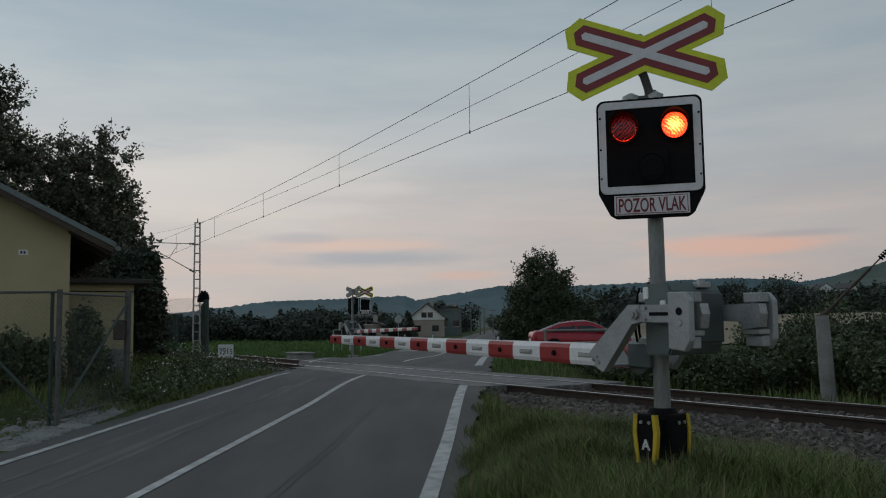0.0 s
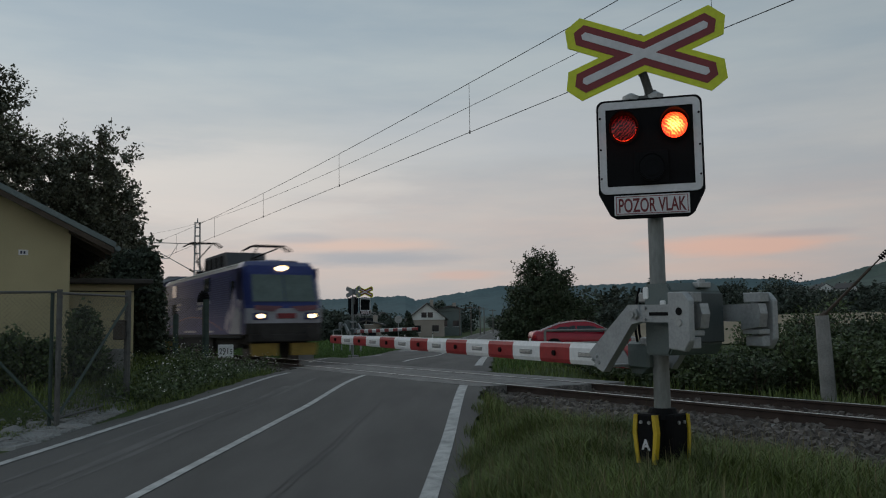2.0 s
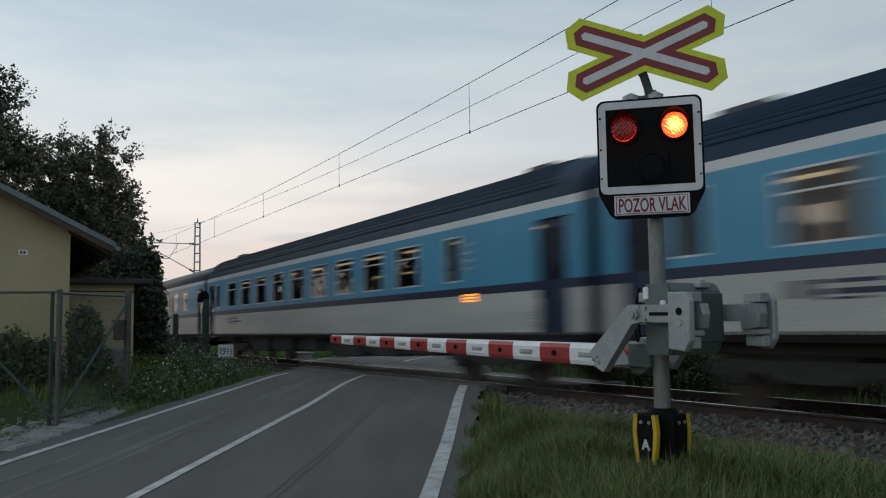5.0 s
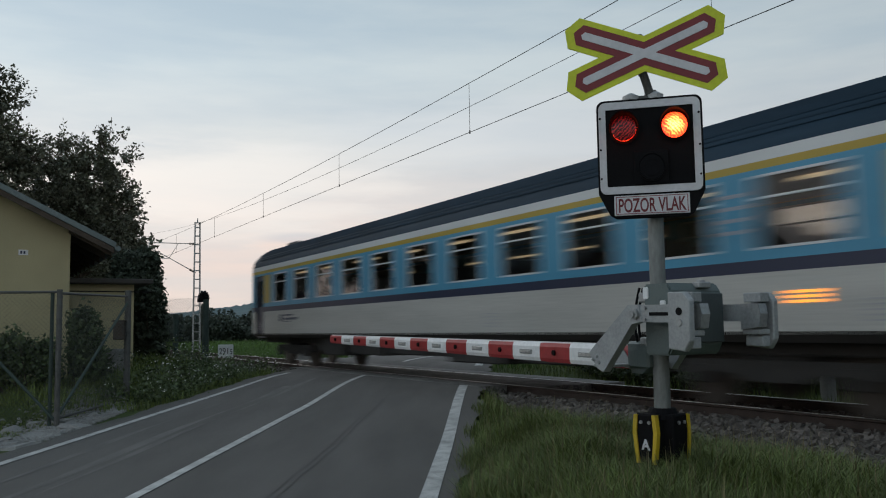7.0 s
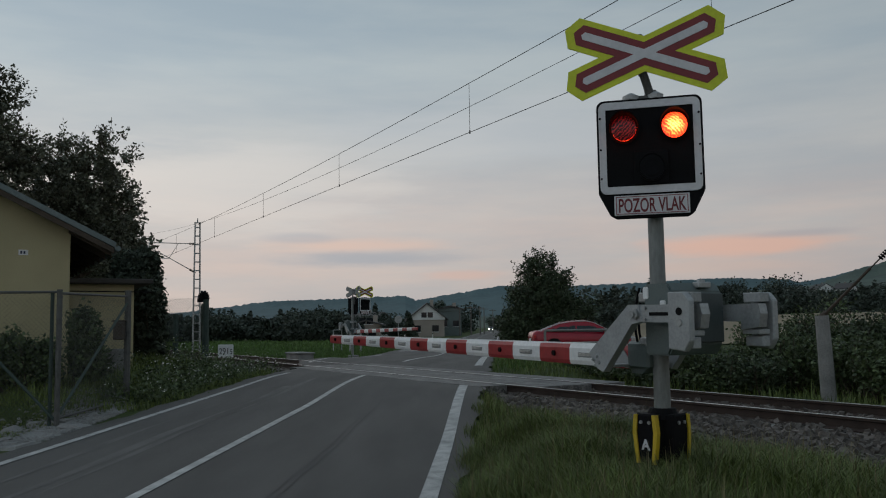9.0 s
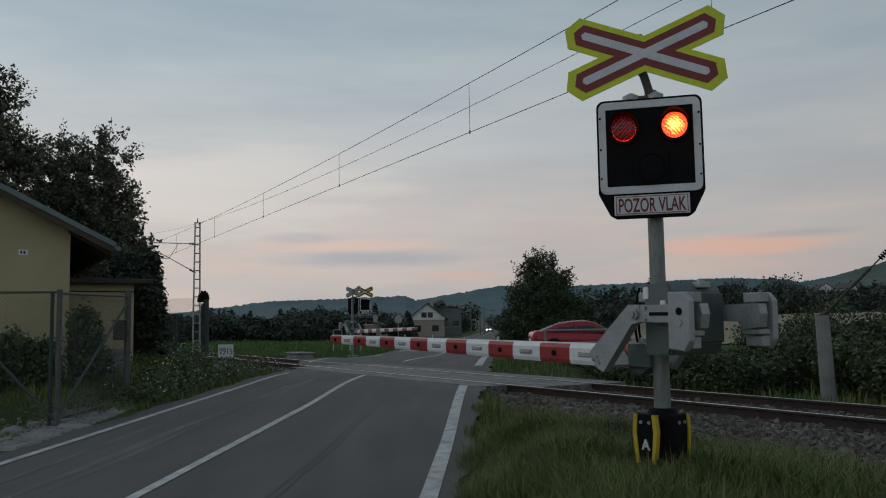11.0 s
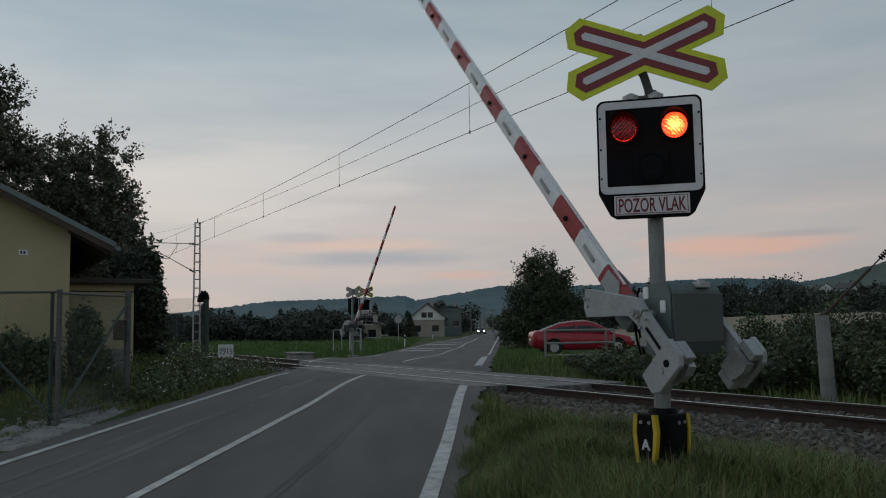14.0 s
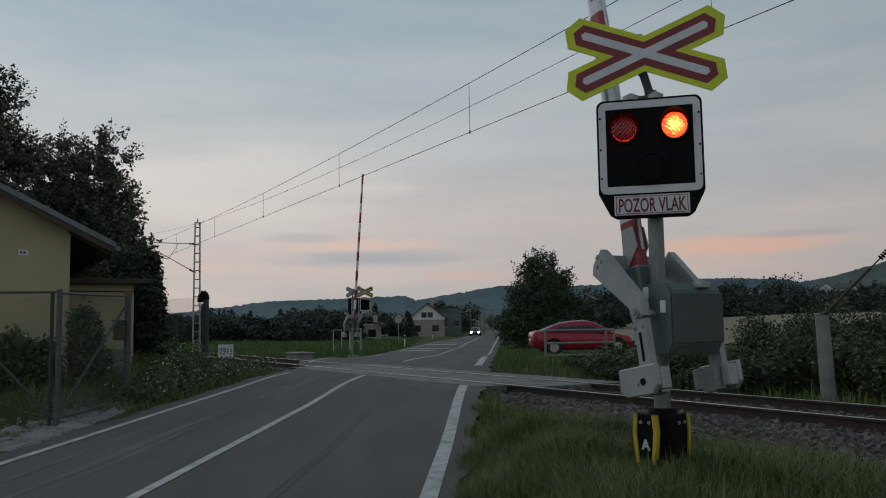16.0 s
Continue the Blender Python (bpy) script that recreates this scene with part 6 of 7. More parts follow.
for x, y, hh in ((2.75, 152, 5.2), (5.0, 160, 5.6), (7.3, 175, 5.8), (8.6, 185, 5.8), (12.2, 215, 6.0)):
    p_ = empty("utility_pole", pose(x, y, -0.5), "grey wooden utility pole with a crossbar", "utility pole", "utility poles")
    bm = bmesh.new()
    rod(bm, (0, 0, 0), (0, 0, hh), 0.13, 0.09, n=8)
    part("pole", bm, M_POLEWOOD, p_)
    bm = bmesh.new()
    block(bm, -0.9, 0.9, -0.06, 0.06, hh - 0.4, hh - 0.28)
    part("crossbar", bm, M_POLEWOOD, p_)


def roadside_far():
    rng = np.random.default_rng(77)
    t = empty("spruce", pose(-5.6, 140, -0.5), "small dark conical spruce before the white house", "tree")
    bm = bmesh.new()
    rod(bm, (0, 0, 0), (0, 0, 3.9), 0.12, 0.02, n=7)
    part("trunk", bm, M_BARK, t)
    h = rng.random(2600) ** 1.4
    a = rng.uniform(0, math.tau, 2600)
    r = 1.35 * (1 - h) * (0.55 + 0.45 * rng.random(2600)) + 0.05
    leaf_mesh("crown", np.stack([r * np.cos(a), r * np.sin(a), 0.3 + 3.75 * h], 1), 0.22, M_THUJA, t, rng=rng, droop=0.3)
    g = empty("round_road_sign", pose(-5.05, 95, -0.4, 0, 0, 8), "round road sign seen from its grey back", "sign")
    bm = bmesh.new()
    rod(bm, (0, 0, 0), (0, 0, 2.9), 0.04, n=8)
    part("sign_post", bm, M_GALV, g)
    bm = bmesh.new()
    disc(bm, (0, -0.07, 2.5), 0.42, 0.02, 24)
    part("sign_plate", bm, M_GALV, g)
    for x, y in ((-1.6, 118), (-3.4, 74)):
        p = empty("delineator_post", pose(x, y, -0.45), "white plastic roadside delineator post", "post", "delineator posts")
        bm = bmesh.new()
        prism(bm, [(-0.06, 0), (0.06, 0), (0.055, 0.95), (-0.055, 1.02)], -0.04, 0.04)
        part("post", bm, M_WHITE, p)
        bm = bmesh.new()
        block(bm, -0.062, 0.062, -0.043, -0.040, 0.70, 0.88)
        part("black_band", bm, M_BLACK, p)


roadside_far()


# ---- distance: tree belts, wheat slope, wooded hills ----
def far_woods():
    rng = np.random.default_rng(51)
    cen, size = [], []
    # bearing (x over y), depth, height of the tree tops over the eye as a slope, spread
    belts = ((-0.36, -0.10, 120, 0.014, 46), (-0.36, -0.02, 190, 0.020, 46), (-0.02, 0.028, 240, 0.022, 12), (0.094, 0.13, 250, 0.022, 9), (0.055, 0.075, 420, 0.016, 8), (0.098, 0.15, 130, 0.016, 12), (0.13, 0.26, 150, 0.020, 26), (0.14, 0.60, 255, 0.030, 90), (0.24, 0.62, 300, 0.034, 60), (-0.55, -0.33, 150, 0.03, 16), (0.24, 0.64, 410, 0.037, 70))
    for b0, b1, dist, slope, n in belts:
        for k in range(n):
            bx = b0 + (b1 - b0) * (k + rng.random()) / n
            y = dist * rng.uniform(0.88, 1.12)
            top = EYE_Z + y * slope * (0.35 + 1.15 * rng.random() ** 1.4)
            z0 = -0.5
            if bx > 0.2:
                z0 = EYE_Z + y * slope * 0.1
            hgt = max(1.2, top - z0)
            cone = rng.random() < 0.22
            lobes = 4 if cone else 7
            wide = hgt * (0.30 if cone else rng.uniform(0.45, 0.75))
            for lobe in range(lobes):
                f = (lobe + 0.5) / lobes
                rr = wide * (1 - 0.8 * f if cone else rng.uniform(0.4, 0.7))
                cx, cz = (0, hgt * f) if cone else (rng.normal() * wide * 0.45, hgt * rng.uniform(0.18, 0.80))
                m = 130
                d = rng.normal(size=(m, 3))
                d /= np.linalg.norm(d, axis=1)[:, None]
                q = (0.45 + 0.6 * rng.random(m))[:, None]
                c = np.array([bx * y + cx, y + rng.normal() * wide * 0.4, z0 + cz]) + d * q * np.array([rr, rr, hgt * 0.24 if not cone else hgt * 0.22])
                cen.append(c)
                size.append(np.full(m, 0.36 * min(2.4, max(1.0, hgt / 5.0))))
    pts = np.concatenate(cen)
    ob = leaf_mesh("far_woods", pts, np.concatenate(size)[:, None], M_WOODS, rng=rng, long=1.3)
    tagged(ob, "dark belts of trees and hedges in the distance", "woods", kind="stuff")


far_woods()


def wheat_slope():
    vs, fs = [], []
    nx, ny = 24, 8
    for j in range(ny):
        y = 62 + 24 * j
        for i in range(nx):
            bx = 0.13 + 0.62 * i / (nx - 1)
            rise = -0.3 + (y - 62) * (0.010 + 0.013 * max(0.0, min(1.0, (bx - 0.18) / 0.25)))
            vs.append((bx * y, y, rise + 0.15 * noise.noise((bx * 9, y * 0.05, 0))))
    fs = [(j * nx + i, j * nx + i + 1, (j + 1) * nx + i + 1, (j + 1) * nx + i) for j in range(ny - 1) for i in range(nx - 1)]
    tagged(mesh_of("wheat_field", vs, fs, M_WHEAT, smooth=True), "pale ripe wheat field on a gentle slope", "field", kind="structure")


wheat_slope()


def hills():
    """Two wooded ridges far off; heights as slopes over the eye's level."""
    ridge = ((-0.9, 0.020), (-0.60, 0.020), (-0.36, 0.018), (-0.30, 0.022), (-0.20, 0.0335), (-0.12, 0.035), (-0.045, 0.0375), (-0.032, 0.032), (0.0, 0.037), (0.065, 0.047), (0.145, 0.046), (0.21, 0.0475),
             (0.28, 0.051), (0.33, 0.0525), (0.40, 0.0500), (0.415, 0.046), (0.45, 0.052), (0.52, 0.070), (0.60, 0.080), (0.9, 0.09))
    near = ((-0.9, 0.01), (0.16, 0.012), (0.25, 0.022), (0.36, 0.030), (0.42, 0.036), (0.45, 0.049), (0.48, 0.059), (0.52, 0.070), (0.62, 0.082), (0.9, 0.09))
    for nm, line, y, jit in (("far_hills", ridge, 2400, 0.0007), ("near_hills", near, 1300, 0.0011)):
        bs = np.linspace(-0.9, 0.9, 1800)
        top = np.interp(bs, [a for a, _ in line], [b for _, b in line])
        rng = np.random.default_rng(3)
        rough = np.convolve(rng.normal(size=1808), np.ones(3) / 3, "same")[:1800]
        crest = jit * rough * 0.9
        rows = 7
        vs = []
        for j in range(rows):
            f = j / (rows - 1)
            for b, t, c in zip(bs, top, crest):
                yy = y - 700 * (1 - f) ** 1.4
                h = -20 + (EYE_Z + t * y + 20) * f ** 0.8 + (c * y if j == rows - 1 else 0)
                vs.append((b * yy, yy, h + (5 * noise.noise((b * 40, f * 3, y)) if 0 < j < rows - 1 else 0)))
        n = len(bs)
        fs = [(j * n + i, j * n + i + 1, (j + 1) * n + i + 1, (j + 1) * n + i) for j in range(rows - 1) for i in range(n - 1)]
        tagged(mesh_of("backdrop_" + nm, vs, fs, M_HILL_HAZE if y > 2000 else M_NEARHILL_HAZE, smooth=True), "wooded hills on the horizon with painted blue-green haze" if y > 2000 else "dark green wooded slope with faint painted haze before the hills", "hills", kind="structure")


hills()

# ---- the train: an electric locomotive and five coaches, 30 m/s ----
def strip(bm, x0, x1, y, z0, z1, mi=0, flip=False):
    v = [bm.verts.new(p) for p in ((x0, y, z0), (x1, y, z0), (x1, y, z1), (x0, y, z1))]
    f = bm.faces.new(v if (y < 0) != flip else v[::-1])
    f.material_index = mi


HALF = 1.41
SILL, NAVY0, NAVY1, WIN0, WIN1, CANT = 1.00, 1.78, 1.94, 2.07, 3.02, 3.34


def bogie(parent, x, base=2.5, wheel=0.46):
    b = empty("bogie", Matrix.Identity(4))
    b.parent = parent
    b.location = (x, 0, 0)
    for sy in (-1, 1):
        bm = bmesh.new()
        prism(bm, [(-base / 2 - 0.5, 0.45), (-base / 2 - 0.4, 0.66), (base / 2 + 0.4, 0.66), (base / 2 + 0.5, 0.45), (base / 2 - 0.4, 0.50), (0.4, 0.38), (-0.4, 0.38), (-base / 2 + 0.4, 0.50)], sy * 1.0 - 0.07, sy * 1.0 + 0.07)
        for k in (-0.3, 0.3):
            rod(bm, (k, sy * 1.0, 0.60), (k, sy * 1.0, 0.95), 0.11, n=10)
        part("bogie_frame", bm, M_TUNDER, b)
        for wx in (-base / 2, base / 2):
            bm = bmesh.new()
            disc(bm, (wx, sy * 0.75 - 0.065, wheel), wheel, 0.13, 24)
            part("wheel", bm, M_TWHEEL, b)
            bm = bmesh.new()
            block(bm, wx - 0.15, wx + 0.15, sy * 1.08 - 0.06, sy * 1.08 + 0.06, wheel - 0.13, wheel + 0.13, 0.02)
            part("axle_box", bm, M_TUNDER, b)
    bm = bmesh.new()
    block(bm, -0.5, 0.5, -0.9, 0.9, 0.45, 0.8, 0.04)
    part("bolster", bm, M_TUNDER, b)


def roof_profile(n=14, z0=CANT, top=4.05, half=HALF):
    """Points over the roof from one cantrail to the other."""
    pts = []
    for k in range(n + 1):
        a = math.pi * k / n
        c, s = math.cos(a), math.sin(a)
        pts.append((-half * math.copysign(abs(c) ** 0.72, c), z0 + (top - z0) * s ** 0.80))
    return pts


def make_coach(label, windows, doors, first_class=False, ribbed=True, display=(10.3, 1.62), x_logo=-9.5, vents=(), crown=4.05):
    """A coach 26.1 m long about its middle, its front at +x."""
    L = 13.05
    co = empty("passenger_coach", TRACK, label, "railway coach", "coaches of the train")
    for sy in (-1, 1):
        y = sy * HALF
        bm = bmesh.new()
        def spans(cuts):
            out, x = [], -L
            for a, b in sorted(cuts):
                out.append((x, a))
                x = b
            out.append((x, L))
            return out
        for a, b in spans(doors):
            for z0, z1, mi in ((SILL, NAVY0, 0), (NAVY0, NAVY1, 1), (NAVY1, WIN0, 2)):
                strip(bm, a, b, y, z0, z1, mi)
        for a, b in spans(list(doors) + list(windows)):
            strip(bm, a, b, y, WIN0, WIN1, 2)
        z2 = 3.095
        strip(bm, -L, L, y, WIN1, z2, 2)
        strip(bm, -L, L, y, z2, 3.195, 4 if first_class else 2)
        strip(bm, -L, L, y, 3.195, CANT, 3)
        part("side_wall", bm, [M_TGREY, M_TNAVY, M_TBLUE, M_TWHITE, M_TYELL], co, "side wall in pale grey, navy, sky blue and white bands")
        # lower lip that turns in under the body
        bm = bmesh.new()
        prism(bm, [(-0.0, SILL), (-0.0, SILL + 0.04), (-0.10, SILL - 0.02), (-0.10, SILL - 0.10)], -L, L, m=Matrix(((1, 0, 0, 0), (0, sy, 0, y), (0, 0, 1, 0), (0, 0, 0, 1))), axis="x")
        part("sill", bm, M_TUNDER, co)
        for a, b in doors:
            bm = bmesh.new()
            yi = y - sy * 0.06
            block(bm, a, b, min(yi, yi - sy * 0.04), max(yi, yi - sy * 0.04), SILL - 0.12, WIN1 - 0.0, 0.0)
            dr = part("door", bm, M_TNAVY, co, "navy blue coach door")
            bm = bmesh.new()
            block(bm, a + 0.2, b - 0.2, min(yi + sy * 0.004, yi), max(yi + sy * 0.004, yi), 1.95, 2.85)
            part("door_pane", bm, M_PANE, dr)
        for a, b in windows:
            bm = bmesh.new()
            t = 0.032
            for x0, x1, z0, z1 in ((a, b, WIN0, WIN0 + t), (a, b, WIN1 - t, WIN1), (a, a + t, WIN0 + t, WIN1 - t), (b - t, b, WIN0 + t, WIN1 - t)) + (((a + t, b - t, WIN1 - 0.31, WIN1 - 0.28),) if b - a > 0.8 else ()):
                block(bm, x0, x1, min(y - sy * 0.03, y + sy * 0.006), max(y - sy * 0.03, y + sy * 0.006), z0, z1)
            fr = part("window_frame", bm, M_TWHITE, co, "pale window frame")
            bm = bmesh.new()
            strip(bm, a + t, b - t, y - sy * 0.025, WIN0 + t, WIN1 - t)
            g = part("window_pane", bm, M_TGLASS, fr)
            g.visible_shadow = False
        # lettering near the ends as plain bars
        for k, (dx, dz, w_, h_) in enumerate(((0, 0.12, 0.30, 0.22), (0.45, 0.20, 0.9, 0.05), (0.45, 0.08, 1.3, 0.07), (0.45, 0.0, 0.6, 0.03))):
            bm = bmesh.new()
            x0 = x_logo + dx
            block(bm, x0, x0 + w_, min(y, y + sy * 0.004), max(y, y + sy * 0.004), 1.42 + dz - h_ / 2, 1.42 + dz + h_ / 2)
            part("lettering", bm, M_TNAVY, co)
        for x0, w_ in ((-12.4, 0.5), (3.0, 0.35), (11.2, 0.6)):
            bm = bmesh.new()
            for q in range(5):
                block(bm, x0, x0 + w_, min(y, y + sy * 0.004), max(y, y + sy * 0.004), 1.15 + q * 0.06, 1.17 + q * 0.06)
            part("lettering", bm, M_LOCOG, co)
        if first_class:
            for a, b in ((-11.62, -10.95), (11.62, 12.15)):
                bm = bmesh.new()
                block(bm, a, b, min(y, y + sy * 0.006), max(y, y + sy * 0.006), WIN0, WIN1)
                part("class_panel", bm, M_TYELL, co, "yellow first-class panel")
        if display and sy < 0:
            bm = bmesh.new()
            for q in range(3):
                block(bm, display[0] - 0.20, display[0] + 0.20, y - 0.006, y, display[1] + q * 0.06 - 0.017, display[1] + q * 0.06 + 0.017)
            part("destination_display", bm, M_TAMBER, co, "amber destination display")
        bm = bmesh.new()
        for q in range(4):
            block(bm, 11.0 - 2.0, 11.5 - 2.0, min(y, y + sy * 0.004), max(y, y + sy * 0.004), 2.3 + q * 0.16, 2.35 + q * 0.16)
        part("lettering", bm, M_LOCOG, co)
    # roof
    prof = roof_profile(top=crown)
    bm = bmesh.new()
    secs = [(-L, 0.80), (-L + 0.35, 0.97), (-L + 0.8, 1.0), (L - 0.8, 1.0), (L - 0.35, 0.97), (L, 0.80)]
    rows = [[bm.verts.new((x, y * (0.93 + 0.07 * k), CANT + (z - CANT) * k)) for y, z in prof] for x, k in secs]
    for a, b in zip(rows, rows[1:]):
        for i in range(len(prof) - 1):
            bm.faces.new((a[i], b[i], b[i + 1], a[i + 1]))
    roof = part("roof", bm, M_TROOF, co, "slate blue ribbed roof" if ribbed else "smooth slate blue roof", smooth=True)
    if ribbed:
        for i in range(1, len(prof) - 1):
            for off in (0.0, 0.5):
                y = prof[i][0] * (1 - off) + prof[i + 1][0] * off if i + 1 < len(prof) else prof[i][0]
                z = prof[i][1] * (1 - off) + prof[i + 1][1] * off if i + 1 < len(prof) else prof[i][1]
                bm = bmesh.new()
                block(bm, -L + 0.8, L - 0.8, y - 0.016, y + 0.016, z - 0.012, z + 0.030)
                part("roof_rib", bm, M_TROOF, roof)
    for x, w_ in vents:
        bm = bmesh.new()
        prism(bm, [(x - w_ / 2, crown - 0.07), (x - w_ / 2 + 0.1, crown + 0.12), (x + w_ / 2 - 0.1, crown + 0.12), (x + w_ / 2, crown - 0.07)], -0.55, 0.55)
        part("roof_vent", bm, M_LOCOROOF, roof)
    # ends, gangway bellows
    for sx in (-1, 1):
        bm = bmesh.new()
        pts = [(-HALF, SILL), (HALF, SILL)] + [(y * 0.985, CANT + (z - CANT) * 0.8) for y, z in prof[::-1]]
        prism(bm, pts, sx * L, sx * (L - 0.04), axis="x")
        en = part("end_wall", bm, M_TNAVY, co)
        bm = bmesh.new()
        block(bm, min(sx * L, sx * (L + 0.22)), max(sx * L, sx * (L + 0.22)), -0.72, 0.72, 1.1, 3.35, 0.04)
        part("gangway_bellows", bm, M_BLACK, en)
        for by in (-0.87, 0.87):
            bm = bmesh.new()
            rod(bm, (sx * (L - 0.1), by, 1.05), (sx * (L + 0.2), by, 1.05), 0.08, n=10)
            rod(bm, (sx * (L + 0.16), by, 1.05), (sx * (L + 0.2), by, 1.05), 0.22, n=14)
            part("buffer", bm, M_TUNDER, en)
    # floor, ceiling light, seats
    bm = bmesh.new()
    block(bm, -L + 0.05, L - 0.05, -HALF + 0.08, HALF - 0.08, 1.05, 1.2)
    part("floor_pan", bm, M_TUNDER, co)
    bm = bmesh.new()
    block(bm, -L + 0.1, L - 0.1, -HALF + 0.05, HALF - 0.05, 3.10, 3.14)
    part("inner_ceiling", bm, M_TINSIDE, co)
    bm = bmesh.new()
    for k in range(9):
        block(bm, -L + 2.2 + k * 2.55, -L + 3.6 + k * 2.55, -0.50, -0.38, 3.06, 3.095)
    part("light_strip", bm, M_TLIGHT, co, "warm ceiling light strip")
    for a, b in windows:
        if b - a < 0.8:
            continue
        for sy in (-1, 1):
            bm = bmesh.new()
            c = (a + b) / 2
            for dx in (-0.72, 0.72):
                prism(bm, [(c + dx - 0.08, 1.2), (c + dx + 0.08, 1.2), (c + dx + 0.05, 2.42), (c + dx - 0.05, 2.42)], min(sy * 0.35, sy * 1.25), max(sy * 0.35, sy * 1.25))
            part("seat_back", bm, M_TSEAT, co)
    # underframe boxes
    for k, x in enumerate((-5.6, -3.2, -0.6, 2.2, 4.8)):
        bm = bmesh.new()
        w_ = (1.6, 1.9, 1.4, 2.1, 1.5)[k]
        block(bm, x - w_ / 2, x + w_ / 2, -1.25, 1.25, 0.42 + 0.05 * (k % 3), 1.02, 0.03)
        part("equipment_box", bm, M_TUNDER, co)
    bm = bmesh.new()
    block(bm, -L + 0.3, L - 0.3, -1.0, 1.0, 0.72, 1.04, 0.03)
    block(bm, -7.2, 7.2, -1.12, 1.12, 0.52, 0.98, 0.03)
    part("underframe", bm, M_TUNDER, co, "grimy dark underframe")
    bogie(co, -9.5)
    bogie(co, 9.5)
    return co


def window_row(x0, pitch, n, w_=1.2):
    return [(x0 + k * pitch - w_ / 2, x0 + k * pitch + w_ / 2) for k in range(n)]


def make_locomotive():
    L, hw, z0, z1 = 8.35, 1.47, 1.00, 3.50
    lo = empty("electric_locomotive", TRACK, "violet-blue electric locomotive with pale prints and lit headlamps", "locomotive")
    for sy in (-1, 1):
        y = sy * hw
        bm = bmesh.new()
        strip(bm, -L + 0.74, L - 0.74, y, z0, z1)
        part("side_wall", bm, M_LOCO, lo, "violet-blue side wall")
        # horizontal ribs on the upper side, the light they catch painted as lighter blue
        for k in range(19):
            z = 1.72 + k * 0.088
            bm = bmesh.new()
            block(bm, -L + 1.9, L - 2.3, min(y, y + sy * 0.035), max(y, y + sy * 0.035), z - 0.020, z + 0.020)
            part("side_rib", bm, M_LOCORIB_LIT, lo)
        for x, z_lo, z_hi, mt in ((-4.54, 2.80, 3.38, M_PANE), (2.2, 2.80, 3.38, M_PANE), (-4.54, 1.94, 2.46, M_BLACK)):
            bm = bmesh.new()
            block(bm, x - 0.50, x + 0.50, min(y, y + sy * 0.05), max(y, y + sy * 0.05), z_lo, z_hi, 0.01)
            part("side_window" if mt is M_PANE else "air_grille", bm, mt, lo)
        for x in (-6.9, 6.3):
            bm = bmesh.new()
            block(bm, x - 0.33, x + 0.33, min(y, y + sy * 0.02), max(y, y + sy * 0.02), 2.35, 3.05, 0.01)
            part("cab_window", bm, M_PANE, lo)
        # prints: pale figures as plain panels, a long thin arc
        for pts, mt in ((((6.0, 1.02), (7.5, 1.02), (7.55, 1.80), (7.0, 2.02), (6.35, 1.55)), M_LOCOG), (((5.2, 1.25), (5.9, 1.02), (6.25, 1.52), (6.9, 2.06), (6.6, 2.75), (6.05, 2.1), (5.6, 1.85)), M_LOCOMIX), (((6.95, 2.10), (7.55, 1.88), (7.55, 2.25), (7.1, 2.32)), M_LOCOMIX),
                        (((-7.55, 1.02), (-6.5, 1.02), (-6.75, 1.9), (-7.5, 2.05)), M_LOCOG), (((-6.7, 1.95), (-6.45, 1.05), (-5.9, 1.02), (-6.2, 2.3), (-6.5, 2.7)), M_LOCOMIX), (((-7.55, 2.10), (-6.8, 1.98), (-6.9, 2.4), (-7.5, 2.5)), M_LOCOMIX),
                        (((0.4, 2.28), (2.7, 2.28), (2.75, 2.42), (0.45, 2.42)), M_LOCOG), (((0.4, 2.06), (1.6, 2.06), (1.65, 2.18), (0.45, 2.18)), M_LOCOG), (((-4.9, 2.14), (-3.4, 2.14), (-3.35, 2.26), (-4.85, 2.26)), M_LOCOG), (((-4.9, 2.36), (-3.0, 2.36), (-2.95, 2.46), (-4.85, 2.46)), M_LOCOG),
                        (((-2.1, 1.08), (0.1, 1.08), (0.1, 1.17), (-2.1, 1.17)), M_LOCOG), (((1.9, 1.08), (3.3, 1.08), (3.3, 1.16), (1.9, 1.16)), M_LOCOG)):
            bm = bmesh.new()
            prism(bm, pts, min(y, y + sy * 0.04), max(y, y + sy * 0.04))
            part("side_print", bm, mt, lo, "pale printed panel" if mt is M_LOCOG else "mottled white and rose print")
        bm = bmesh.new()
        rows = []
        for k in range(25):
            x = -6.2 + k * 0.46
            z = 1.15 + 0.62 * math.sin(math.pi * k / 24) ** 0.8
            rows.append([bm.verts.new((x, y + sy * 0.042, z + d)) for d in (-0.025, 0.025)])
        for a, b in zip(rows, rows[1:]):
            bm.faces.new((a[0], b[0], b[1], a[1]))
        part("side_arc", bm, M_LOCOP, lo)
        bm = bmesh.new()
        block(bm, -L + 0.6, L - 0.8, min(y, y - sy * 0.1), max(y, y - sy * 0.1), 0.86, 1.0, 0.01)
        part("side_sill", bm, M_TUNDER, lo)
    # noses: raked screen over an upright lower front, domed top
    for sx in (-1, 1):
        bm = bmesh.new()
        prof = [(L - 0.75, z0), (L - 0.05, z0), (L - 0.02, 1.40), (L, 1.95), (L - 0.10, 2.08), (L - 0.56, 3.28), (L - 0.78, 3.58), (L - 1.15, 3.78), (L - 1.7, 3.88)]
        secs = []
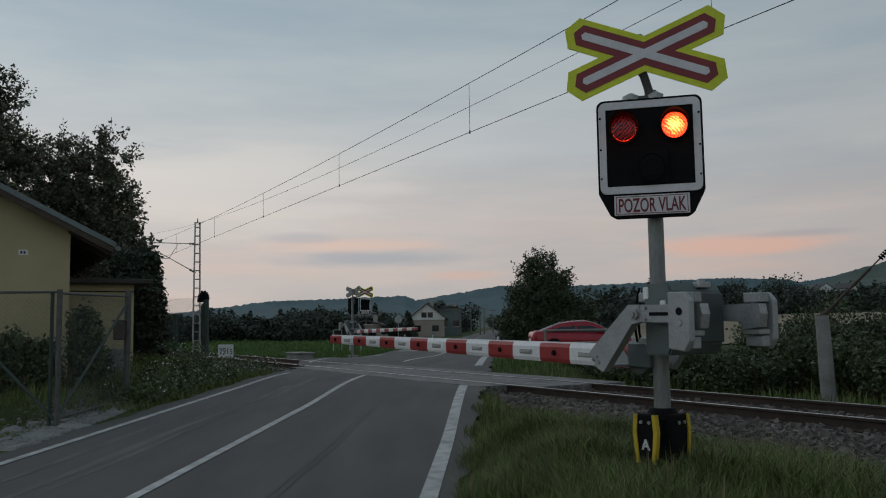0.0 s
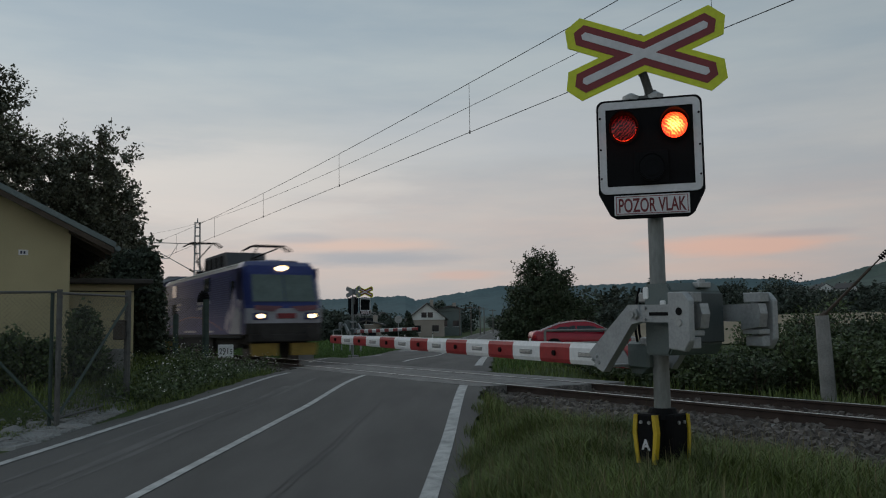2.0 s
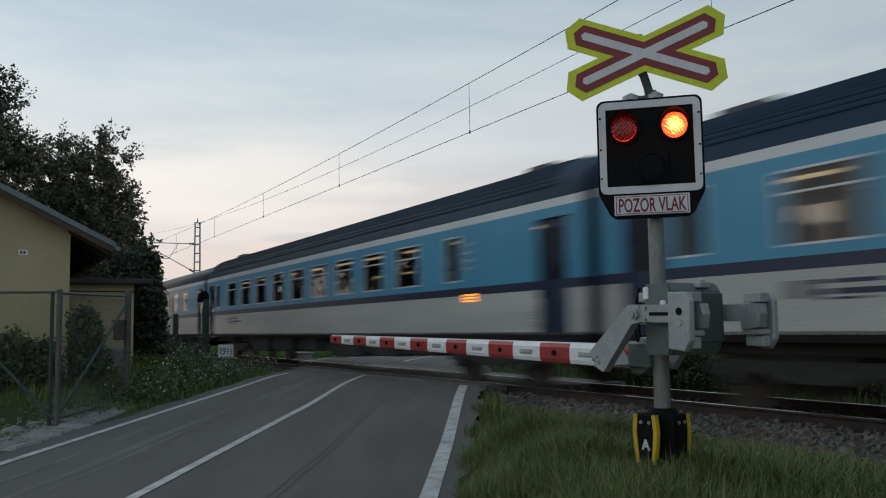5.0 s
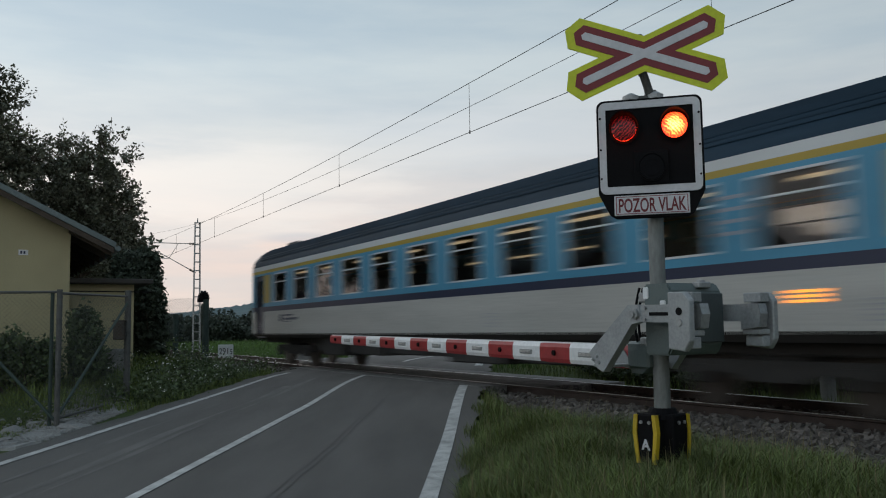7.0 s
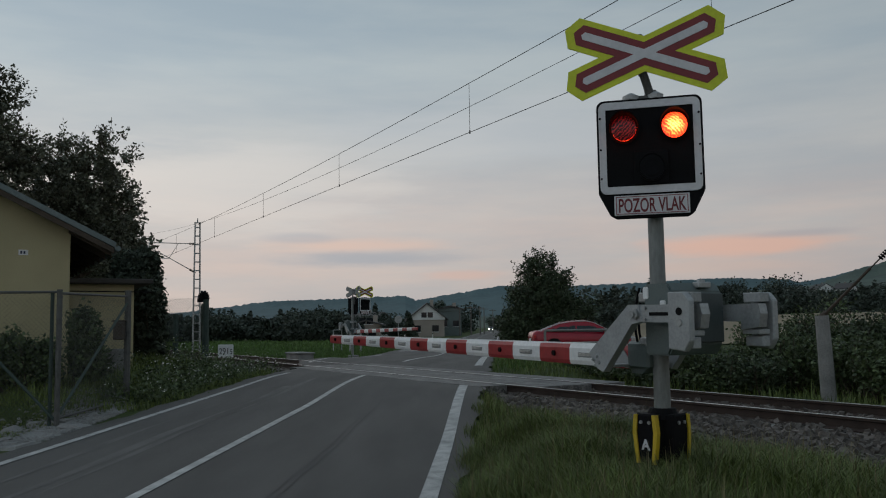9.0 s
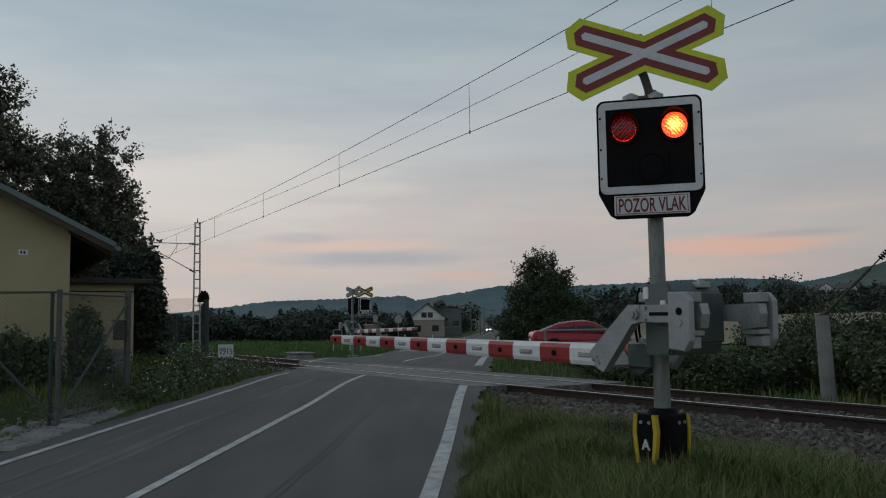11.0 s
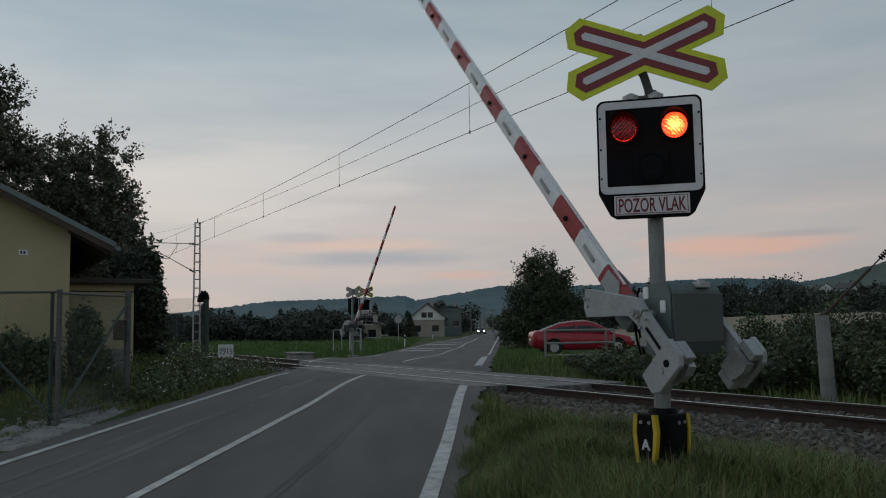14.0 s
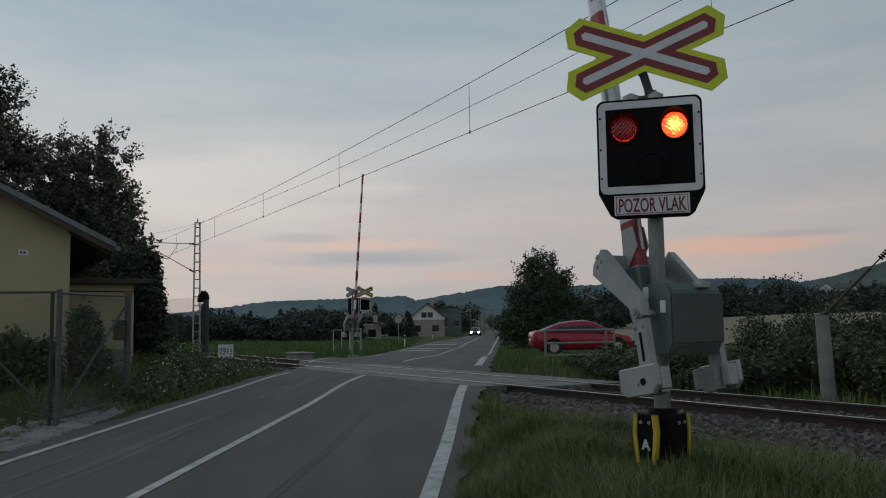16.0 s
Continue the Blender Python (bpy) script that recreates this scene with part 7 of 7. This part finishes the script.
        for yy, inset, cap in ((-hw, 0.30, 3.48), (-hw + 0.20, 0.05, 3.74), (0.0, 0.0, 4.0), (hw - 0.20, 0.05, 3.74), (hw, 0.30, 3.48)):
            secs.append([bm.verts.new((sx * (x - inset * (1 if 0 < i < 7 else 0)), yy, min(z, cap))) for i, (x, z) in enumerate(prof)])
        for a, b in zip(secs, secs[1:]):
            for i in range(len(prof) - 1):
                f = bm.faces.new((a[i], a[i + 1], b[i + 1], b[i]))
                f.material_index = 1 if i == 2 else 2 if i in (0, 1) else 0
        for s_ in (secs[0], secs[-1]):
            bm.faces.new(s_)
        bmesh.ops.recalc_face_normals(bm, faces=bm.faces[:])
        nose = part("nose", bm, [M_LOCO, M_LOCOG, M_TUNDER], lo, "locomotive front with pale lower panel")
        for sy in (-1, 1):
            bm = bmesh.new()
            def on(yv, z, out):
                return (sx * (L - 0.10 - (z - 2.08) * 0.383 - (0.05 if abs(yv) > 1 else 0) + out), sy * yv, z)
            v = [bm.verts.new(on(yv, z, o)) for o in (0.035, -0.02) for yv, z in ((0.02, 2.20), (1.23, 2.20), (1.18, 3.22), (0.02, 3.22))]
            for f in ((0, 1, 2, 3), (7, 6, 5, 4), (0, 4, 5, 1), (1, 5, 6, 2), (2, 6, 7, 3), (3, 7, 4, 0)):
                bm.faces.new([v[i] for i in f])
            bmesh.ops.recalc_face_normals(bm, faces=bm.faces[:])
            part("windscreen", bm, M_SCREEN, nose, "greenish glass windscreen half")
            bm = bmesh.new()
            prism(bm, [(sy * 0.98 + 0.13 * math.cos(k * math.tau / 14), 1.66 + 0.075 * math.sin(k * math.tau / 14)) for k in range(14)], sx * (L - 0.12), sx * (L + 0.05), axis="x")
            part("head_lamp", bm, M_LOCOHEAD if sx > 0 else M_TAIL, nose, "lit headlamp" if sx > 0 else "")
            bm = bmesh.new()
            block(bm, min(sx * (L - 0.1), sx * (L + 0.02)), max(sx * (L - 0.1), sx * (L + 0.02)), min(sy * 0.72, sy * 1.24), max(sy * 0.72, sy * 1.24), 1.53, 1.79, 0.02)
            part("lamp_surround", bm, M_LOCO, nose)
            bm = bmesh.new()
            rod(bm, (sx * (L - 0.4), sy * 0.87, 1.05), (sx * (L + 0.32), sy * 0.87, 1.05), 0.09, n=10)
            rod(bm, (sx * (L + 0.28), sy * 0.87, 1.05), (sx * (L + 0.33), sy * 0.87, 1.05), 0.24, n=16)
            part("buffer", bm, M_TUNDER, nose)
            bm = bmesh.new()
            prism(bm, [(sy * 0.15, 2.02), (sy * 1.18, 2.06), (sy * 1.2, 1.90), (sy * 0.5, 1.82)], sx * (L - 0.08), sx * (L + 0.012), axis="x")
            part("front_print", bm, M_LOCOP, nose)
            bm = bmesh.new()
            prism(bm, [(sy * 0.25, 0.20), (sy * 1.22, 0.20), (sy * 1.28, 0.66), (sy * 0.25, 0.66)], sx * (L - 0.35), sx * (L - 0.22), axis="x")
            part("plough_plate", bm, M_BUFFER, nose, "ochre yellow plough plate")
        bm = bmesh.new()
        block(bm, min(sx * (L - 0.1), sx * (L + 0.022)), max(sx * (L - 0.1), sx * (L + 0.022)), -0.36, 0.36, 1.57, 1.76, 0.01)
        part("centre_panel", bm, M_SIGNR, nose)
        bm = bmesh.new()
        prism(bm, [(0.22 * math.cos(k * math.tau / 14), 3.47 + 0.09 * math.sin(k * math.tau / 14)) for k in range(14)], sx * (L - 0.85), sx * (L - 0.60), axis="x")
        part("top_lamp", bm, M_LOCOHEAD if sx > 0 else M_LENSB, nose, "lit top lamp" if sx > 0 else "")
        bm = bmesh.new()
        block(bm, min(sx * (L - 0.5), sx * (L - 0.04)), max(sx * (L - 0.5), sx * (L - 0.04)), -1.35, 1.35, 0.72, 0.995, 0.02)
        part("buffer_beam", bm, M_TUNDER, nose)
    # roof
    bm = bmesh.new()
    pts = [(-hw, z1), (-hw + 0.10, z1 + 0.14), (-0.9, z1 + 0.34), (0.9, z1 + 0.34), (hw - 0.10, z1 + 0.14), (hw, z1)]
    prism(bm, pts, -L + 1.6, L - 1.6, axis="x")
    roof = part("roof", bm, M_LOCOROOF, lo, "dark locomotive roof")
    for x, w_ in ((0.9, 4.4), (-2.6, 1.0)):
        bm = bmesh.new()
        hh_ = 0.98 if w_ > 2 else 0.5
        prism(bm, [(x - w_ / 2, z1 + 0.30), (x - w_ / 2 + 0.35, z1 + hh_), (x + w_ / 2 - 0.35, z1 + hh_), (x + w_ / 2, z1 + 0.30)], -0.85, 0.85)
        part("roof_hatch", bm, M_LOCOROOF, roof)
        for k in range(int(w_ / 0.9)):
            bm = bmesh.new()
            block(bm, x - w_ / 2 + 0.4 + k * 0.9, x - w_ / 2 + 0.95 + k * 0.9, -0.88, 0.88, z1 + 0.38, z1 + (0.86 if w_ > 2 else 0.46))
            part("louvre", bm, M_BLACK, roof)
    for sy in (-1, 1):
        bm = bmesh.new()
        for k in range(3):
            rod(bm, (-L + 1.9, sy * (hw - 0.12 - 0.16 * k), z1 + 0.155 + 0.058 * k), (L - 1.9, sy * (hw - 0.12 - 0.16 * k), z1 + 0.155 + 0.058 * k), 0.028, n=6)
        part("roof_edge_rib", bm, M_CABINET, roof, "grey-green ribbed roof edge")
    # pantographs: the rear one up to the wire, the front one folded
    for px_, up in ((-5.2, True), (5.0, False)):
        bm = bmesh.new()
        zr = z1 + 0.42
        for sy in (-0.5, 0.5):
            rod(bm, (px_ - 0.6, sy, zr), (px_ + 0.9, sy, zr), 0.03, n=6)
            for q in (-0.5, 0.8):
                rod(bm, (px_ + q, sy, z1 + 0.30), (px_ + q, sy, zr), 0.06, n=8)
        zt = 5.62 if up else zr + 0.55
        knee = Vector((px_ - 1.25, 0, (zr + zt) / 2 + 0.05)) if up else Vector((px_ - 1.3, 0, zr + 0.22))
        topx = px_ + 0.05 if up else px_ + 0.9
        rod(bm, (px_ + 0.4, 0, zr), knee, 0.055, n=8)
        for sy in (-0.42, 0.42):
            rod(bm, knee, (topx, sy, zt - 0.08), 0.03, n=6)
        for dx in (-0.22, 0.22):
            for a, b in (((topx + dx, -0.62, zt), (topx + dx, 0.62, zt)), ((topx + dx, -0.62, zt), (topx + dx, -0.95, zt - 0.2)), ((topx + dx, 0.62, zt), (topx + dx, 0.95, zt - 0.2))):
                rod(bm, a, b, 0.032, n=6)
        for sy in (-0.42, 0.42):
            rod(bm, (topx - 0.22, sy, zt), (topx + 0.22, sy, zt), 0.025, n=6)
        part("pantograph", bm, M_BLACK, lo, "raised pantograph" if up else "folded pantograph")
    bm = bmesh.new()
    block(bm, -2.2, 2.2, -1.25, 1.25, 0.40, 0.95, 0.05)
    block(bm, -L + 0.6, L - 0.6, -1.1, 1.1, 0.62, 0.99, 0.03)
    part("equipment_box", bm, M_TUNDER, lo)
    bogie(lo, -4.2, 3.2, 0.62)
    bogie(lo, 4.2, 3.2, 0.62)
    return lo


SALOON = window_row(-9.9, 2.02, 11, 1.28)
open_doors = [(-12.6, -11.7), (11.7, 12.6)]
first_doors = [(-12.6, -11.7), (12.2, 12.9)]
first = make_coach("blue and pale grey first-class coach with a yellow stripe", SALOON, first_doors, True, display=(10.35, 1.40), x_logo=-9.9, vents=((-11.2, 1.2),))
second_windows = [(-11.5, -10.9)] + window_row(-9.0, 1.93, 9) + [(8.3, 8.9)]
train = []


def build_train():
    tail = -30.59                     # the tail's place along the track at 7 s
    coaches = [first]
    c2 = make_coach("blue and pale grey dining coach with a smooth roof", [(-10.2, -9.0), (-8.2, -7.0), (-0.3, 0.9), (2.0, 3.2), (3.95, 5.15), (6.2, 7.4), (8.4, 9.6)], [(-12.6, -11.7), (-4.5, -3.5), (11.8, 12.6)], False, False, None, -10.0, ((-9.6, 1.2), (-6.6, 0.5), (-4.2, 0.6)))
    c3 = make_coach("blue and pale grey second-class coach with ribbed roof", second_windows, open_doors, display=(9.3, 1.67), vents=((-10.9, 1.2), (10.6, 1.0)), crown=4.15)
    coaches += [c2, c3, copy_thing(c3, TRACK), copy_thing(c3, TRACK)]
    for k, c in enumerate(coaches):
        train.append((c, tail + 13.3 + 26.55 * k))
    train.append((make_locomotive(), tail + 26.55 * 5 + 8.72))


build_train()

# ---- all that moves ----
def motions():
    # train, at an even 30 m/s
    for ob, x7 in train:
        walk(ob, [(t * 0.5, TRACK @ Matrix.Translation((x7 + 30.0 * (t * 0.5 - 7.0), 0, 0))) for t in range(33)])
    # booms
    lift = [(0, 0.9), (11.6, 0.9), (11.75, 1.0), (11.9, 3.0), (12.0, 5.0), (12.1, 7.1), (12.2, 9.3), (12.3, 11.6), (12.4, 13.7), (12.5, 16.1), (12.75, 21.5), (13.0, 26.9), (13.5, 36.8),
            (14.0, 46.8), (14.5, 55.0), (15.0, 62.8), (15.5, 71.2), (15.8, 76.5), (16.0, 80.0)]
    walk(near_boom, [(t, pose(0, 0, PIVOT.z, 0, -a, 0)) for t, a in lift])
    walk(far_boom, [(t, pose(0, 0, PIVOT.z, 0, -a, 0)) for t, a in lift])
    # flashing lamps: each turns its lit or its dull side to the front
    def flash(ob, place, first_on, period, on, axis):
        rows = [(0.0, 180.0 if first_on > 0 else 0.0)]
        k, t = 0, first_on
        while t < 16.2:
            for dt, a in ((-0.1, 180), (-0.0667, 120), (-0.0333, 60), (0.0, 0), (on - 0.1, 0), (on - 0.0667, 60), (on - 0.0333, 120), (on, 180)):
                if 0.02 < t + dt < 16.0:
                    rows.append((t + dt, float(a)))
            t += period
        rows.append((16.0, rows[-1][1]))
        walk(ob, [(tt, pose(*place, a if axis == "x" else 0, 0, a if axis == "z" else 0)) for tt, a in rows])
    for lamp, place in near_lamps[:1]:
        flash(lamp, place, 0.36, 1.0, 0.55, "z")
    for lamp, place in near_lamps[1:]:
        flash(lamp, place, -0.14, 1.0, 0.55, "z")
    for bar, place in near_lights:
        flash(bar, place, 0.38, 0.982, 0.48, "x")
    for lamp, place in far_lamps:
        walk(lamp, [(0.0, pose(*place, 0, 0, 180)), (16.0, pose(*place, 0, 0, 180))])
    # the car that comes towards the crossing
    way = [(0.0, 820), (4.0, 620), (7.6, 345), (9.0, 318), (12.5, 226), (14.5, 172), (15.3, 156), (16.0, 145)]
    walk(oncoming, [(t, pose(road_mid(y) - 1.25, y, road_z(y), 0, 0, -3.9)) for t, y in way])


motions()
